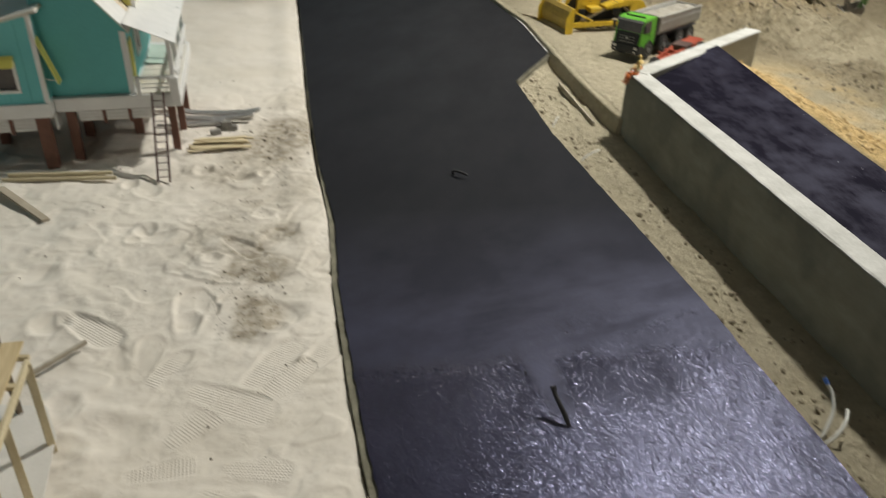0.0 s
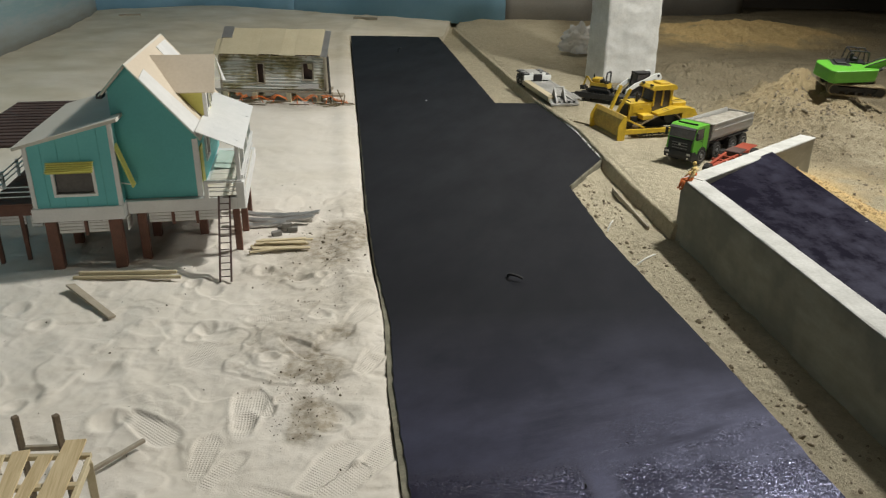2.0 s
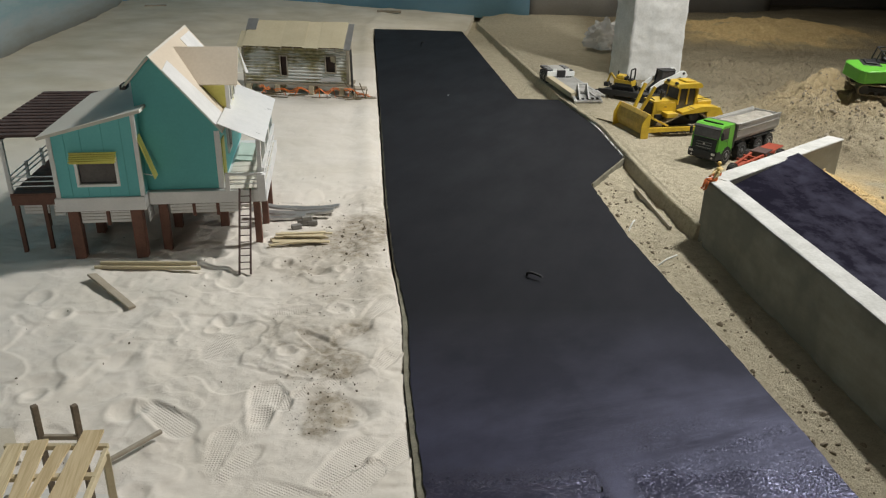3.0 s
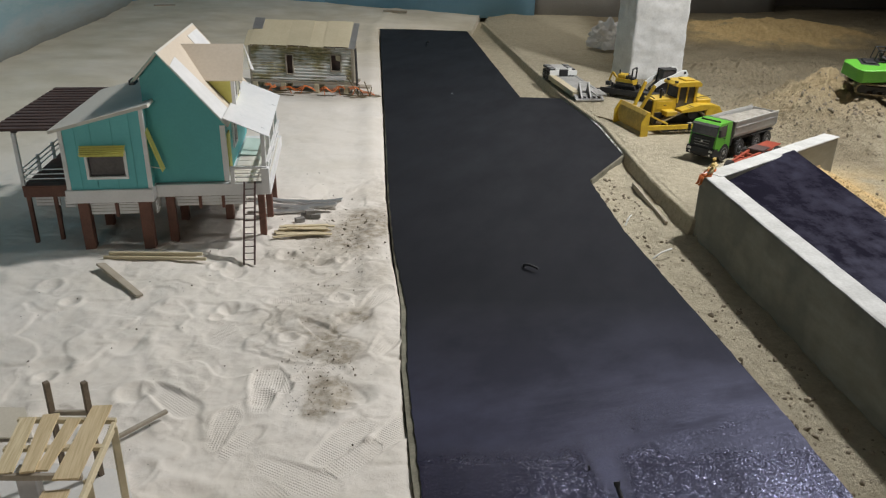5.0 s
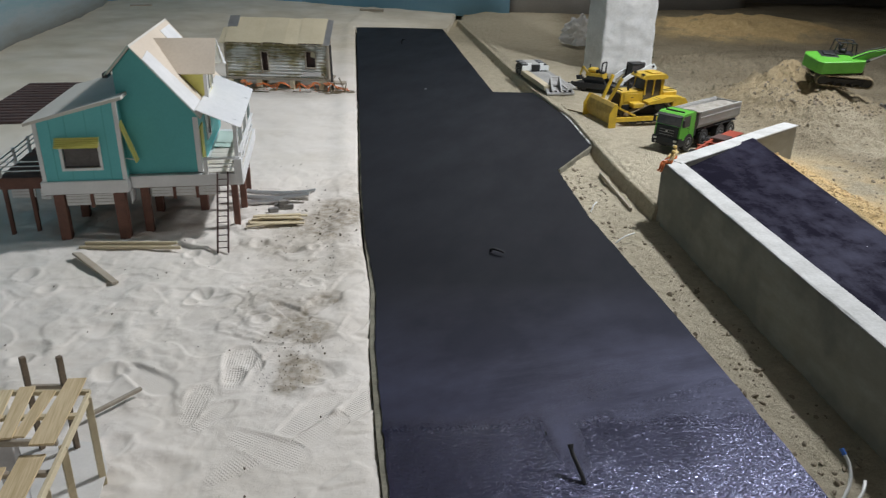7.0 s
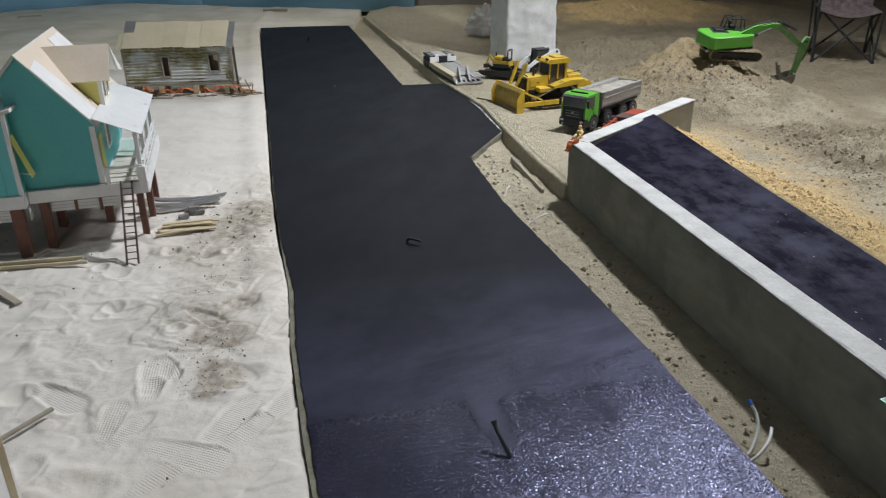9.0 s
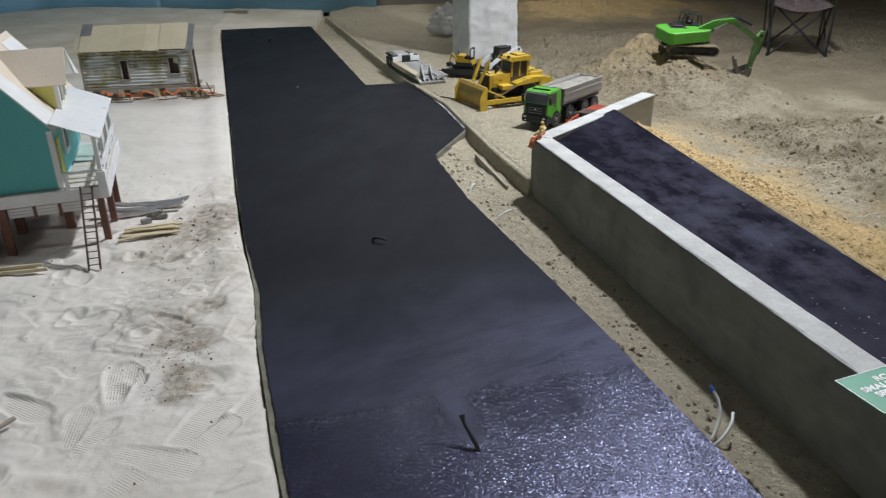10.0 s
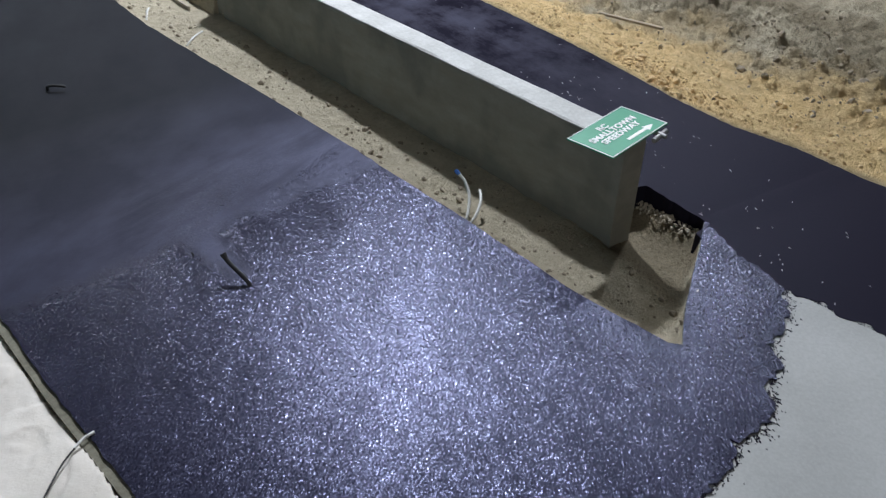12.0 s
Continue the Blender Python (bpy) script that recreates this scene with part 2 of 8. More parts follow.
        even = span(sep.outputs["Y"], 0.7, 1.5)
        patchy = maths(nt, "ADD", maths(nt, "MULTIPLY", maths(nt, "SUBTRACT", patchy, 0.485), even), 0.485)
        nt.links.new(ramp_node(nt, patchy, (0.38, (0.0098, 0.0092, 0.0155)), (0.50, (0.0135, 0.0120, 0.0205)), (0.62, (0.0195, 0.0190, 0.0310))), bsdf.inputs["Base Color"])
        nt.links.new(span(patchy, 0.38, 0.62, 0.42, 0.62), bsdf.inputs["Roughness"])
        nt.links.new(span(patchy, 0.44, 0.62, 0.01, 0.17), bsdf.inputs["Specular IOR Level"])
    bsdf.inputs["Specular Tint"].default_value = (0.56, 0.60, 1.0, 1)
    bsdf.inputs["IOR"].default_value = 1.6
    height = maths(nt, "ADD", maths(nt, "MULTIPLY", grain, 0.15), maths(nt, "MULTIPLY", fine, 0.15))
    relief = bump_node(nt, bsdf, height, 1.0, 0.002)
    # droplets and crumbs of the wet coat: small facets that lie every way
    jitter = nt.nodes.new("ShaderNodeVectorMath")
    jitter.operation = "MULTIPLY_ADD"
    warp = add(nt, "ShaderNodeTexNoise", Scale=60.0, Detail=2.0)
    nt.links.new(co, warp.inputs["Vector"])
    nt.links.new(warp.outputs["Color"], jitter.inputs[0])
    jitter.inputs[1].default_value = (0.006, 0.006, 0.006)
    nt.links.new(drawn_out(38, 0.42), jitter.inputs[2])
    cells = nt.nodes.new("ShaderNodeTexVoronoi")
    cells.inputs["Scale"].default_value = 740.0
    nt.links.new(jitter.outputs[0], cells.inputs["Vector"])

    if fresh:
        chance = nt.nodes.new("ShaderNodeSeparateXYZ")
        nt.links.new(cells.outputs["Color"], chance.inputs[0])
        uneven = maths(nt, "MULTIPLY", span(chance.outputs["Z"], 0.0, 1.0, -0.85, 0.95), wet)
        nt.links.new(maths(nt, "MULTIPLY", shine_out, maths(nt, "ADD", uneven, 1.0)), bsdf.inputs["Specular IOR Level"])

    def vec(op, p, q=None):
        n = nt.nodes.new("ShaderNodeVectorMath")
        n.operation = op
        for value, socket in ((p, n.inputs[0]), (q, n.inputs[1])):
            if isinstance(value, tuple):
                socket.default_value = value
            elif value is not None:
                nt.links.new(value, socket)
        return n
    # coarser beads stand among them
    beads = nt.nodes.new("ShaderNodeTexVoronoi")
    beads.inputs["Scale"].default_value = 300.0
    nt.links.new(jitter.outputs[0], beads.inputs["Vector"])
    pick = nt.nodes.new("ShaderNodeSeparateXYZ")
    nt.links.new(beads.outputs["Color"], pick.inputs[0])
    bead = maths(nt, "MULTIPLY", maths(nt, "GREATER_THAN", pick.outputs["Z"], 0.88), maths(nt, "LESS_THAN", beads.outputs["Distance"], 0.42))
    both = nt.nodes.new("ShaderNodeMix")
    both.data_type = "VECTOR"
    nt.links.new(bead, both.inputs[0])
    nt.links.new(vec("SUBTRACT", cells.outputs["Color"], (0.5, 0.5, 0.5)).outputs[0], both.inputs[4])
    nt.links.new(vec("SUBTRACT", beads.outputs["Color"], (0.5, 0.5, 0.5)).outputs[0], both.inputs[5])
    tilt = both.outputs[1]
    amount = nt.nodes.new("ShaderNodeVectorMath")
    amount.operation = "SCALE"
    nt.links.new(tilt, amount.inputs[0])
    steep = maths(nt, "MULTIPLY", vec("LENGTH", tilt).outputs["Value"], 0.64)
    nt.links.new(maths(nt, "MULTIPLY", steep, maths(nt, "ADD", maths(nt, "MULTIPLY", wet, 0.97), 0.03)), amount.inputs["Scale"])
    if fresh:
        nt.links.new(maths(nt, "MULTIPLY", rough_out, maths(nt, "SUBTRACT", 1.0, maths(nt, "MULTIPLY", maths(nt, "MULTIPLY", bead, wet), 0.35))), bsdf.inputs["Roughness"])
    turned = vec("NORMALIZE", vec("ADD", relief.outputs[0], amount.outputs[0]).outputs[0])
    nt.links.new(turned.outputs[0], bsdf.inputs["Normal"])
    return m


def sea_material():
    """Printed seascape: teal water at the top, white foam, pale beach at the foot."""
    m, nt, bsdf = nodes_of("printed_seascape")
    co = nt.nodes.new("ShaderNodeTexCoord").outputs["Object"]
    sep = nt.nodes.new("ShaderNodeSeparateXYZ")
    nt.links.new(co, sep.inputs[0])
    stretch = add(nt, "ShaderNodeMapping")
    stretch.inputs["Scale"].default_value = (0.8, 0.8, 5.0)
    nt.links.new(co, stretch.inputs["Vector"])
    wave = noise_node(nt, stretch.outputs[0], 2.4, 6, 0.7)
    level = maths(nt, "ADD", maths(nt, "MULTIPLY", sep.outputs["Z"], 0.62), maths(nt, "MULTIPLY", maths(nt, "SUBTRACT", wave, 0.5), 0.35))
    colour = ramp_node(nt, level, (0.0, (0.30, 0.31, 0.29)), (0.16, (0.36, 0.42, 0.44)), (0.26, (0.25, 0.38, 0.42)), (0.34, (0.34, 0.45, 0.47)),
                       (0.40, (0.09, 0.32, 0.38)), (0.50, (0.17, 0.42, 0.47)), (0.58, (0.06, 0.29, 0.37)), (0.80, (0.05, 0.26, 0.38)), (1.0, (0.2, 0.4, 0.55)))
    nt.links.new(colour, bsdf.inputs["Base Color"])
    bsdf.inputs["Roughness"].default_value = 0.6
    return m


def wood_material():
    """Pale pine with grain lines along the boards."""
    m, nt, bsdf = nodes_of("grained_pine")
    co = nt.nodes.new("ShaderNodeTexCoord").outputs["Object"]
    turn, draw = add(nt, "ShaderNodeMapping"), add(nt, "ShaderNodeMapping")
    turn.inputs["Rotation"].default_value = (0, 0, radians(-17))
    draw.inputs["Scale"].default_value = (1.0, 0.05, 1.0)
    nt.links.new(co, turn.inputs["Vector"])
    nt.links.new(turn.outputs[0], draw.inputs["Vector"])
    grain, broad = noise_node(nt, draw.outputs[0], 240, 4, 0.65), noise_node(nt, draw.outputs[0], 45, 3)
    rnd = nt.nodes.new("ShaderNodeObjectInfo").outputs["Random"]
    pale = mix_node(nt, rnd, (0.74, 0.64, 0.42), (0.66, 0.52, 0.32))
    both = maths(nt, "ADD", maths(nt, "MULTIPLY", grain, 0.6), maths(nt, "MULTIPLY", broad, 0.4))
    nt.links.new(mix_node(nt, ramp_node(nt, both, (0.42, (0, 0, 0)), (0.68, (1, 1, 1))), pale, (0.46, 0.34, 0.17)), bsdf.inputs["Base Color"])
    bsdf.inputs["Roughness"].default_value = 0.7
    bump_node(nt, bsdf, grain, 0.25, 0.001)
    return m


def tin_material():
    """Corrugated tin with white paint flaking off in patches over moss and rust."""
    m, nt, bsdf = nodes_of("mossy_corrugated_tin")
    co = nt.nodes.new("ShaderNodeTexCoord").outputs["Object"]
    stretch = add(nt, "ShaderNodeMapping")
    stretch.inputs["Scale"].default_value = (0.16, 1.0, 1.9)
    nt.links.new(co, stretch.inputs["Vector"])
    patch, mid, streak = noise_node(nt, co, 4.6, 3, 0.5), noise_node(nt, co, 30, 5, 0.65), noise_node(nt, stretch.outputs[0], 40, 4, 0.6)
    moss = ramp_node(nt, mid, (0.3, (0.17, 0.145, 0.065)), (0.7, (0.37, 0.325, 0.17)))
    flake = maths(nt, "ADD", maths(nt, "MULTIPLY", patch, 0.80), maths(nt, "MULTIPLY", streak, 0.45))
    cover = ramp_node(nt, flake, (0.565, (0, 0, 0)), (0.675, (1, 1, 1)))
    nt.links.new(mix_node(nt, cover, moss, (0.62, 0.62, 0.58)), bsdf.inputs["Base Color"])
    bsdf.inputs["Roughness"].default_value = 0.6
    bump_node(nt, bsdf, mid, 0.3, 0.002)
    return m


SAND, SOIL = sand_material(), soil_material()
BITUMEN, BITUMEN_RAMP = bitumen_material("bitumen_paint", True), bitumen_material("bitumen_paint_ramp", False)
SEA = sea_material()
CEMENT = surface("cement_block", (0.17, 0.165, 0.15), (0.30, 0.29, 0.27), 30, 200, (0.8, 0.95), 0.3, 0.002)
CONCRETE = surface("concrete", (0.34, 0.345, 0.33), (0.46, 0.465, 0.45), 3, 140, (0.7, 0.95), 0.25, 0.002)
RENDERED = render_material()
WALL_TOP = surface("pale_cement", (0.38, 0.38, 0.355), (0.60, 0.60, 0.575), 9, 90, (0.7, 0.9), 0.4, 0.003)
SLAB_EDGE = surface("slab_edge", (0.105, 0.098, 0.068), (0.26, 0.245, 0.185), 14, 120, (0.8, 0.95), 0.5, 0.004)
KERB = surface("dirt_kerb", (0.36, 0.315, 0.235), (0.50, 0.45, 0.355), 4, 90, (0.85, 0.97), 0.6, 0.006)
CLOD = surface("clods", (0.20, 0.165, 0.115), (0.36, 0.31, 0.23), 9, 160, (0.9, 1.0), 0.4, 0.003)
CLOD_OCHRE = surface("ochre_clods", (0.52, 0.36, 0.165), (0.76, 0.58, 0.33), 9, 160, (0.9, 1.0), 0.4, 0.003)
GRIT = surface("dark_grit", (0.10, 0.085, 0.06), (0.24, 0.20, 0.15), 30, 200, (0.9, 1.0), 0.3, 0.002)
BLUE_CLOTH = surface("blue_cloth", (0.20, 0.42, 0.60), (0.28, 0.50, 0.68), 1.2, 60, (0.8, 0.95), 0.15, 0.002)
GREY_CLOTH = surface("grey_cloth", (0.26, 0.25, 0.23), (0.36, 0.345, 0.32), 1.0, 60, (0.85, 0.97), 0.15, 0.002)
BASEMENT = surface("basement_wall", (0.10, 0.085, 0.07), (0.16, 0.14, 0.12), 1.0, 40, (0.85, 0.97), 0.2, 0.003)
CEILING = surface("ceiling_paint", (0.13, 0.128, 0.122), (0.19, 0.186, 0.178), 1.0, 40, (0.85, 0.97), 0.1, 0.002)
PILLAR = surface("whitewashed_stone", (0.62, 0.62, 0.59), (0.84, 0.84, 0.82), 7, 60, (0.65, 0.9), 0.5, 0.006)
TEAL = surface("teal_paint", (0.085, 0.385, 0.385), (0.105, 0.45, 0.445), 5, 120, (0.45, 0.65), 0.12, 0.001)
TEAL_LIGHT = surface("teal_board", (0.11, 0.46, 0.475), (0.15, 0.53, 0.535), 5, 120, (0.45, 0.65), 0.12, 0.001)
WHITE = surface("white_paint", (0.64, 0.64, 0.63), (0.78, 0.78, 0.77), 9, 160, (0.45, 0.65), 0.12, 0.001)
PALE_ROOF = surface("primed_board", (0.58, 0.55, 0.48), (0.67, 0.64, 0.57), 4, 120, (0.6, 0.8), 0.12, 0.001)
PLY = surface("bare_plywood", (0.60, 0.51, 0.40), (0.71, 0.62, 0.50), 3, 90, (0.6, 0.8), 0.15, 0.001)
FOIL = surface("aluminium_sheet", (0.86, 0.87, 0.86), (0.95, 0.95, 0.94), 16, 60, (0.20, 0.42), 0.6, 0.006, metal=0.2)
YELLOW = surface("pale_yellow_paint", (0.62, 0.58, 0.13), (0.74, 0.70, 0.22), 8, 120, (0.5, 0.7), 0.1, 0.001)
BROWN = surface("brown_stain", (0.10, 0.043, 0.028), (0.19, 0.085, 0.058), 14, 160, (0.55, 0.75), 0.3, 0.001)
BROWN_DARK = surface("dark_brown_slat", (0.055, 0.032, 0.028), (0.105, 0.062, 0.052), 14, 160, (0.55, 0.75), 0.3, 0.001)
POST = surface("grey_brown_stain", (0.10, 0.075, 0.05), (0.21, 0.16, 0.11), 20, 160, (0.6, 0.8), 0.3, 0.001)
DARK_GLASS = surface("dark_window", (0.05, 0.045, 0.045), (0.10, 0.09, 0.085), 7, 80, (0.12, 0.2), 0.02, 0.001)
PINE = surface("pine_wood", (0.58, 0.48, 0.30), (0.74, 0.65, 0.45), 9, 140, (0.55, 0.75), 0.25, 0.001, vary=0.35)
PLANKS = wood_material()
SANDY = surface("dusty_board", (0.50, 0.45, 0.36), (0.62, 0.57, 0.47), 5, 160, (0.85, 0.95), 0.3, 0.002)
OLD_WOOD = surface("weathered_wood", (0.30, 0.255, 0.19), (0.46, 0.41, 0.33), 9, 140, (0.7, 0.9), 0.35, 0.001, vary=0.3)
CARD = surface("cardboard", (0.50, 0.43, 0.285), (0.62, 0.545, 0.38), 5, 90, (0.75, 0.9), 0.15, 0.001, vary=0.25)
RUSTY = tin_material()
STEEL = surface("galvanised_steel", (0.48, 0.48, 0.48), (0.66, 0.66, 0.65), 12, 120, (0.26, 0.45), 0.15, 0.001, metal=0.75)
ALLOY = surface("tipper_alloy", (0.36, 0.355, 0.335), (0.50, 0.495, 0.47), 10, 120, (0.4, 0.6), 0.1, 0.001)
LOAD = surface("grey_dust", (0.22, 0.205, 0.17), (0.40, 0.375, 0.325), 18, 160, (0.9, 1.0), 0.6, 0.004)
DUSTY_TRACK = surface("dusty_track", (0.16, 0.125, 0.075), (0.34, 0.275, 0.17), 40, 160, (0.8, 0.95), 0.4, 0.002)
BUCKET = surface("dirty_steel", (0.11, 0.10, 0.085), (0.33, 0.305, 0.27), 26, 140, (0.45, 0.75), 0.3, 0.001, metal=0.2)
GREEN = surface("bright_green_paint", (0.095, 0.37, 0.035), (0.14, 0.47, 0.06), 10, 120, (0.28, 0.42), 0.03, 0.0005)
# dusty green, whose darker tone also carries the dipper arm's shaded side
GREEN_DUSTY_SHADED = surface("dusty_shaded_green_paint", (0.06, 0.16, 0.035), (0.17, 0.33, 0.12), 22, 120, (0.45, 0.7), 0.08, 0.001)
MACHINE_YELLOW = surface("machine_yellow", (0.46, 0.30, 0.03), (0.68, 0.46, 0.04), 16, 120, (0.35, 0.55), 0.1, 0.001)
BLADE = surface("worn_blade", (0.40, 0.26, 0.06), (0.68, 0.46, 0.11), 18, 90, (0.45, 0.7), 0.2, 0.001)
RED = surface("trailer_red", (0.27, 0.045, 0.025), (0.40, 0.078, 0.04), 12, 120, (0.4, 0.6), 0.1, 0.001)
ORANGE = surface("orange_plastic", (0.72, 0.17, 0.035), (0.85, 0.26, 0.07), 20, 120, (0.5, 0.7), 0.1, 0.001)
BLACK = surface("black_plastic", (0.012, 0.012, 0.013), (0.03, 0.03, 0.031), 14, 160, (0.4, 0.65), 0.15, 0.001)
RUBBER = surface("rubber", (0.018, 0.017, 0.016), (0.05, 0.047, 0.042), 20, 160, (0.7, 0.9), 0.3, 0.001)
RIM = surface("wheel_rim", (0.20, 0.20, 0.20), (0.34, 0.34, 0.335), 30, 160, (0.35, 0.5), 0.05, 0.001, metal=0.5)
CHROME = surface("rim_metal", (0.55, 0.55, 0.55), (0.7, 0.7, 0.7), 14, 160, (0.25, 0.4), 0.05, 0.001, metal=0.9)
SIGN_GREEN = surface("sign_green", (0.022, 0.25, 0.125), (0.03, 0.29, 0.15), 8, 120, (0.35, 0.5), 0.03, 0.0005)
SIGN_WHITE = surface("sign_white", (0.78, 0.80, 0.78), (0.86, 0.88, 0.86), 8, 120, (0.4, 0.55), 0.02, 0.0005)
HOSE = surface("white_hose", (0.66, 0.66, 0.62), (0.78, 0.78, 0.74), 18, 120, (0.35, 0.5), 0.05, 0.001)
BLUE = surface("blue_tape", (0.05, 0.16, 0.55), (0.08, 0.22, 0.65), 18, 120, (0.4, 0.6), 0.05, 0.001)
PALE_SHEET = surface("pale_sheet", (0.60, 0.585, 0.55), (0.70, 0.685, 0.65), 5, 120, (0.7, 0.85), 0.15, 0.001)
LILAC = surface("pale_grey_block", (0.50, 0.50, 0.52), (0.62, 0.62, 0.64), 9, 120, (0.6, 0.8), 0.15, 0.001)
CANVAS = surface("camouflage_canvas", (0.04, 0.030, 0.028), (0.17, 0.13, 0.12), 24, 120, (0.8, 0.95), 0.2, 0.002)
TWIG = surface("dry_twig", (0.12, 0.09, 0.05), (0.22, 0.17, 0.10), 18, 120, (0.8, 0.95), 0.2, 0.001)
LEAF = surface("dull_leaf", (0.05, 0.075, 0.025), (0.09, 0.115, 0.045), 18, 120, (0.6, 0.8), 0.2, 0.001)
CLAMP = surface("grey_clamp", (0.20, 0.20, 0.20), (0.34, 0.34, 0.33), 30, 160, (0.4, 0.6), 0.1, 0.001, metal=0.4)
MINT = surface("pale_mint_paint", (0.40, 0.52, 0.46), (0.50, 0.61, 0.55), 6, 120, (0.5, 0.7), 0.1, 0.001)
def doll_material():
    """Orange trousers, a pale shirt and a yellow hat."""
    m, nt, bsdf = nodes_of("doll_clothes")
    co = nt.nodes.new("ShaderNodeTexCoord").outputs["Object"]
    sep = nt.nodes.new("ShaderNodeSeparateXYZ")
    nt.links.new(co, sep.inputs[0])
    up = maths(nt, "ADD", sep.outputs["Z"], maths(nt, "MULTIPLY", maths(nt, "SUBTRACT", noise_node(nt, co, 90, 3), 0.5), 0.02))
    cloth_colour = ramp_node(nt, maths(nt, "MULTIPLY", up, 10.0), (0.20, (0.68, 0.17, 0.04)), (0.30, (0.68, 0.55, 0.33)), (0.66, (0.70, 0.50, 0.16)))
    nt.links.new(cloth_colour, bsdf.inputs["Base Color"])
    bsdf.inputs["Roughness"].default_value = 0.7
    return m


DOLL = doll_material()


def film_material():
    m, nt, bsdf = nodes_of("clear_plastic_film")
    co = nt.nodes.new("ShaderNodeTexCoord").outputs["Object"]
    bsdf.inputs["Base Color"].default_value = (0.82, 0.83, 0.83, 1)
    bsdf.inputs["Roughness"].default_value = 0.22
    bsdf.inputs["Transmission Weight"].default_value = 0.25
    bsdf.inputs["Alpha"].default_value = 0.55
    bsdf.inputs["IOR"].default_value = 1.1
    bump_node(nt, bsdf, noise_node(nt, co, 30, 6), 0.9, 0.02)
    return m


FILM = film_material()

# ---- building helpers ----
from mathutils.geometry import delaunay_2d_cdt


def part(name, bm, material, parent=None, label="", smooth=False, bevel=0.0):
    """Links a bmesh as one mesh object, under a thing or a part if one is given."""
    if bevel:
        sharp = [e for e in bm.edges if len(e.link_faces) == 2 and e.calc_face_angle(0) > 0.5]
        bmesh.ops.bevel(bm, geom=sharp, offset=bevel, segments=1, affect="EDGES", clamp_overlap=True)
    bmesh.ops.recalc_face_normals(bm, faces=bm.faces[:])
    me = bpy.data.meshes.new(name)
    bm.to_mesh(me)
    bm.free()
    me.materials.append(material)
    if smooth:
        me.polygons.foreach_set("use_smooth", [True] * len(me.polygons))
    ob = new(name, me)
    ob.parent = parent
    return tagged(ob, label)


def thing(name, m, label, category, group=""):
    ob = new(name)
    ob.empty_display_size = 0.05
    ob.matrix_world = m
    return tagged(ob, label, category, group)


def box(bm, x0, x1, y0, y1, z0, z1, m=None):
    c, s = ((x0 + x1) / 2, (y0 + y1) / 2, (z0 + z1) / 2), (abs(x1 - x0), abs(y1 - y0), abs(z1 - z0))
    t = Matrix.Translation(c) @ Matrix.Diagonal((*s, 1))
    bmesh.ops.create_cube(bm, size=1, matrix=(m @ t) if m else t)
    return bm


def bar(bm, a, b, w, h=None, roll=0.0):
    """A square bar from a to b."""
    a, b = Vector(a), Vector(b)
    q = (b - a).to_track_quat("Z", "Y").to_matrix().to_4x4()
    t = Matrix.Translation((a + b) / 2) @ q @ Matrix.Rotation(roll, 4, "Z") @ Matrix.Diagonal((w, h or w, (b - a).length, 1))
    bmesh.ops.create_cube(bm, size=1, matrix=t)
    return bm


def rod(bm, a, b, r, r2=None, seg=10):
    a, b = Vector(a), Vector(b)
    q = (b - a).to_track_quat("Z", "Y").to_matrix().to_4x4()
    bmesh.ops.create_cone(bm, cap_ends=True, segments=seg, radius1=r, radius2=r if r2 is None else r2, depth=(b - a).length,
                          matrix=Matrix.Translation((a + b) / 2) @ q)
    return bm


def prism(bm, outline, axis, lo, hi):
    """A flat outline drawn in the two other axes and given depth along axis from lo to hi."""
    def at(p, d):
        return {"x": (d, p[0], p[1]), "y": (p[0], d, p[1]), "z": (p[0], p[1], d)}[axis]
    a = [bm.verts.new(at(p, lo)) for p in outline]
    b = [bm.verts.new(at(p, hi)) for p in outline]
    bm.faces.new(a[::-1])
    bm.faces.new(b)
    n = len(outline)
    for i in range(n):
        bm.faces.new((a[i], a[(i + 1) % n], b[(i + 1) % n], b[i]))
    return bm


def slab(bm, corners, thick):
    """A board from four corners, given thickness along its normal, downward."""
    c = [Vector(p) for p in corners]
    n = (c[1] - c[0]).cross(c[3] - c[0]).normalized()
    if n.z < 0:
        n = -n
    a, b = [bm.verts.new(p) for p in c], [bm.verts.new(p - n * thick) for p in c]
    bm.faces.new(a)
    bm.faces.new(b[::-1])
    for i in range(4):
        bm.faces.new((a[i], b[i], b[(i + 1) % 4], a[(i + 1) % 4]))
    return bm


def tube(bm, pts, r, seg=8, r_end=None):
    """A round tube along a smooth line through pts."""
    p = [Vector(q) for q in pts]
    line = []
    for i in range(len(p) - 1):
        a, b, c, d = p[max(i - 1, 0)], p[i], p[i + 1], p[min(i + 2, len(p) - 1)]
        for k in range(5):
            t = k / 5
            line.append(0.5 * (2 * b + (c - a) * t + (2 * a - 5 * b + 4 * c - d) * t * t + (3 * b - a - 3 * c + d) * t ** 3))
    line.append(p[-1])
    rings = []
    for i, q in enumerate(line):
        way = (line[min(i + 1, len(line) - 1)] - line[max(i - 1, 0)]).normalized()
        side = way.cross(Vector((0.3, 0.2, 1))).normalized()
        up = side.cross(way)
        rr = r if r_end is None else r + (r_end - r) * i / (len(line) - 1)
        rings.append([bm.verts.new(q + rr * (math.cos(a) * side + math.sin(a) * up)) for a in [2 * math.pi * k / seg for k in range(seg)]])
    for a, b in zip(rings, rings[1:]):
        for k in range(seg):
            bm.faces.new((a[k], a[(k + 1) % seg], b[(k + 1) % seg], b[k]))
    bm.faces.new(rings[0][::-1])
    bm.faces.new(rings[-1])
    return bm


def B():
    return bmesh.new()


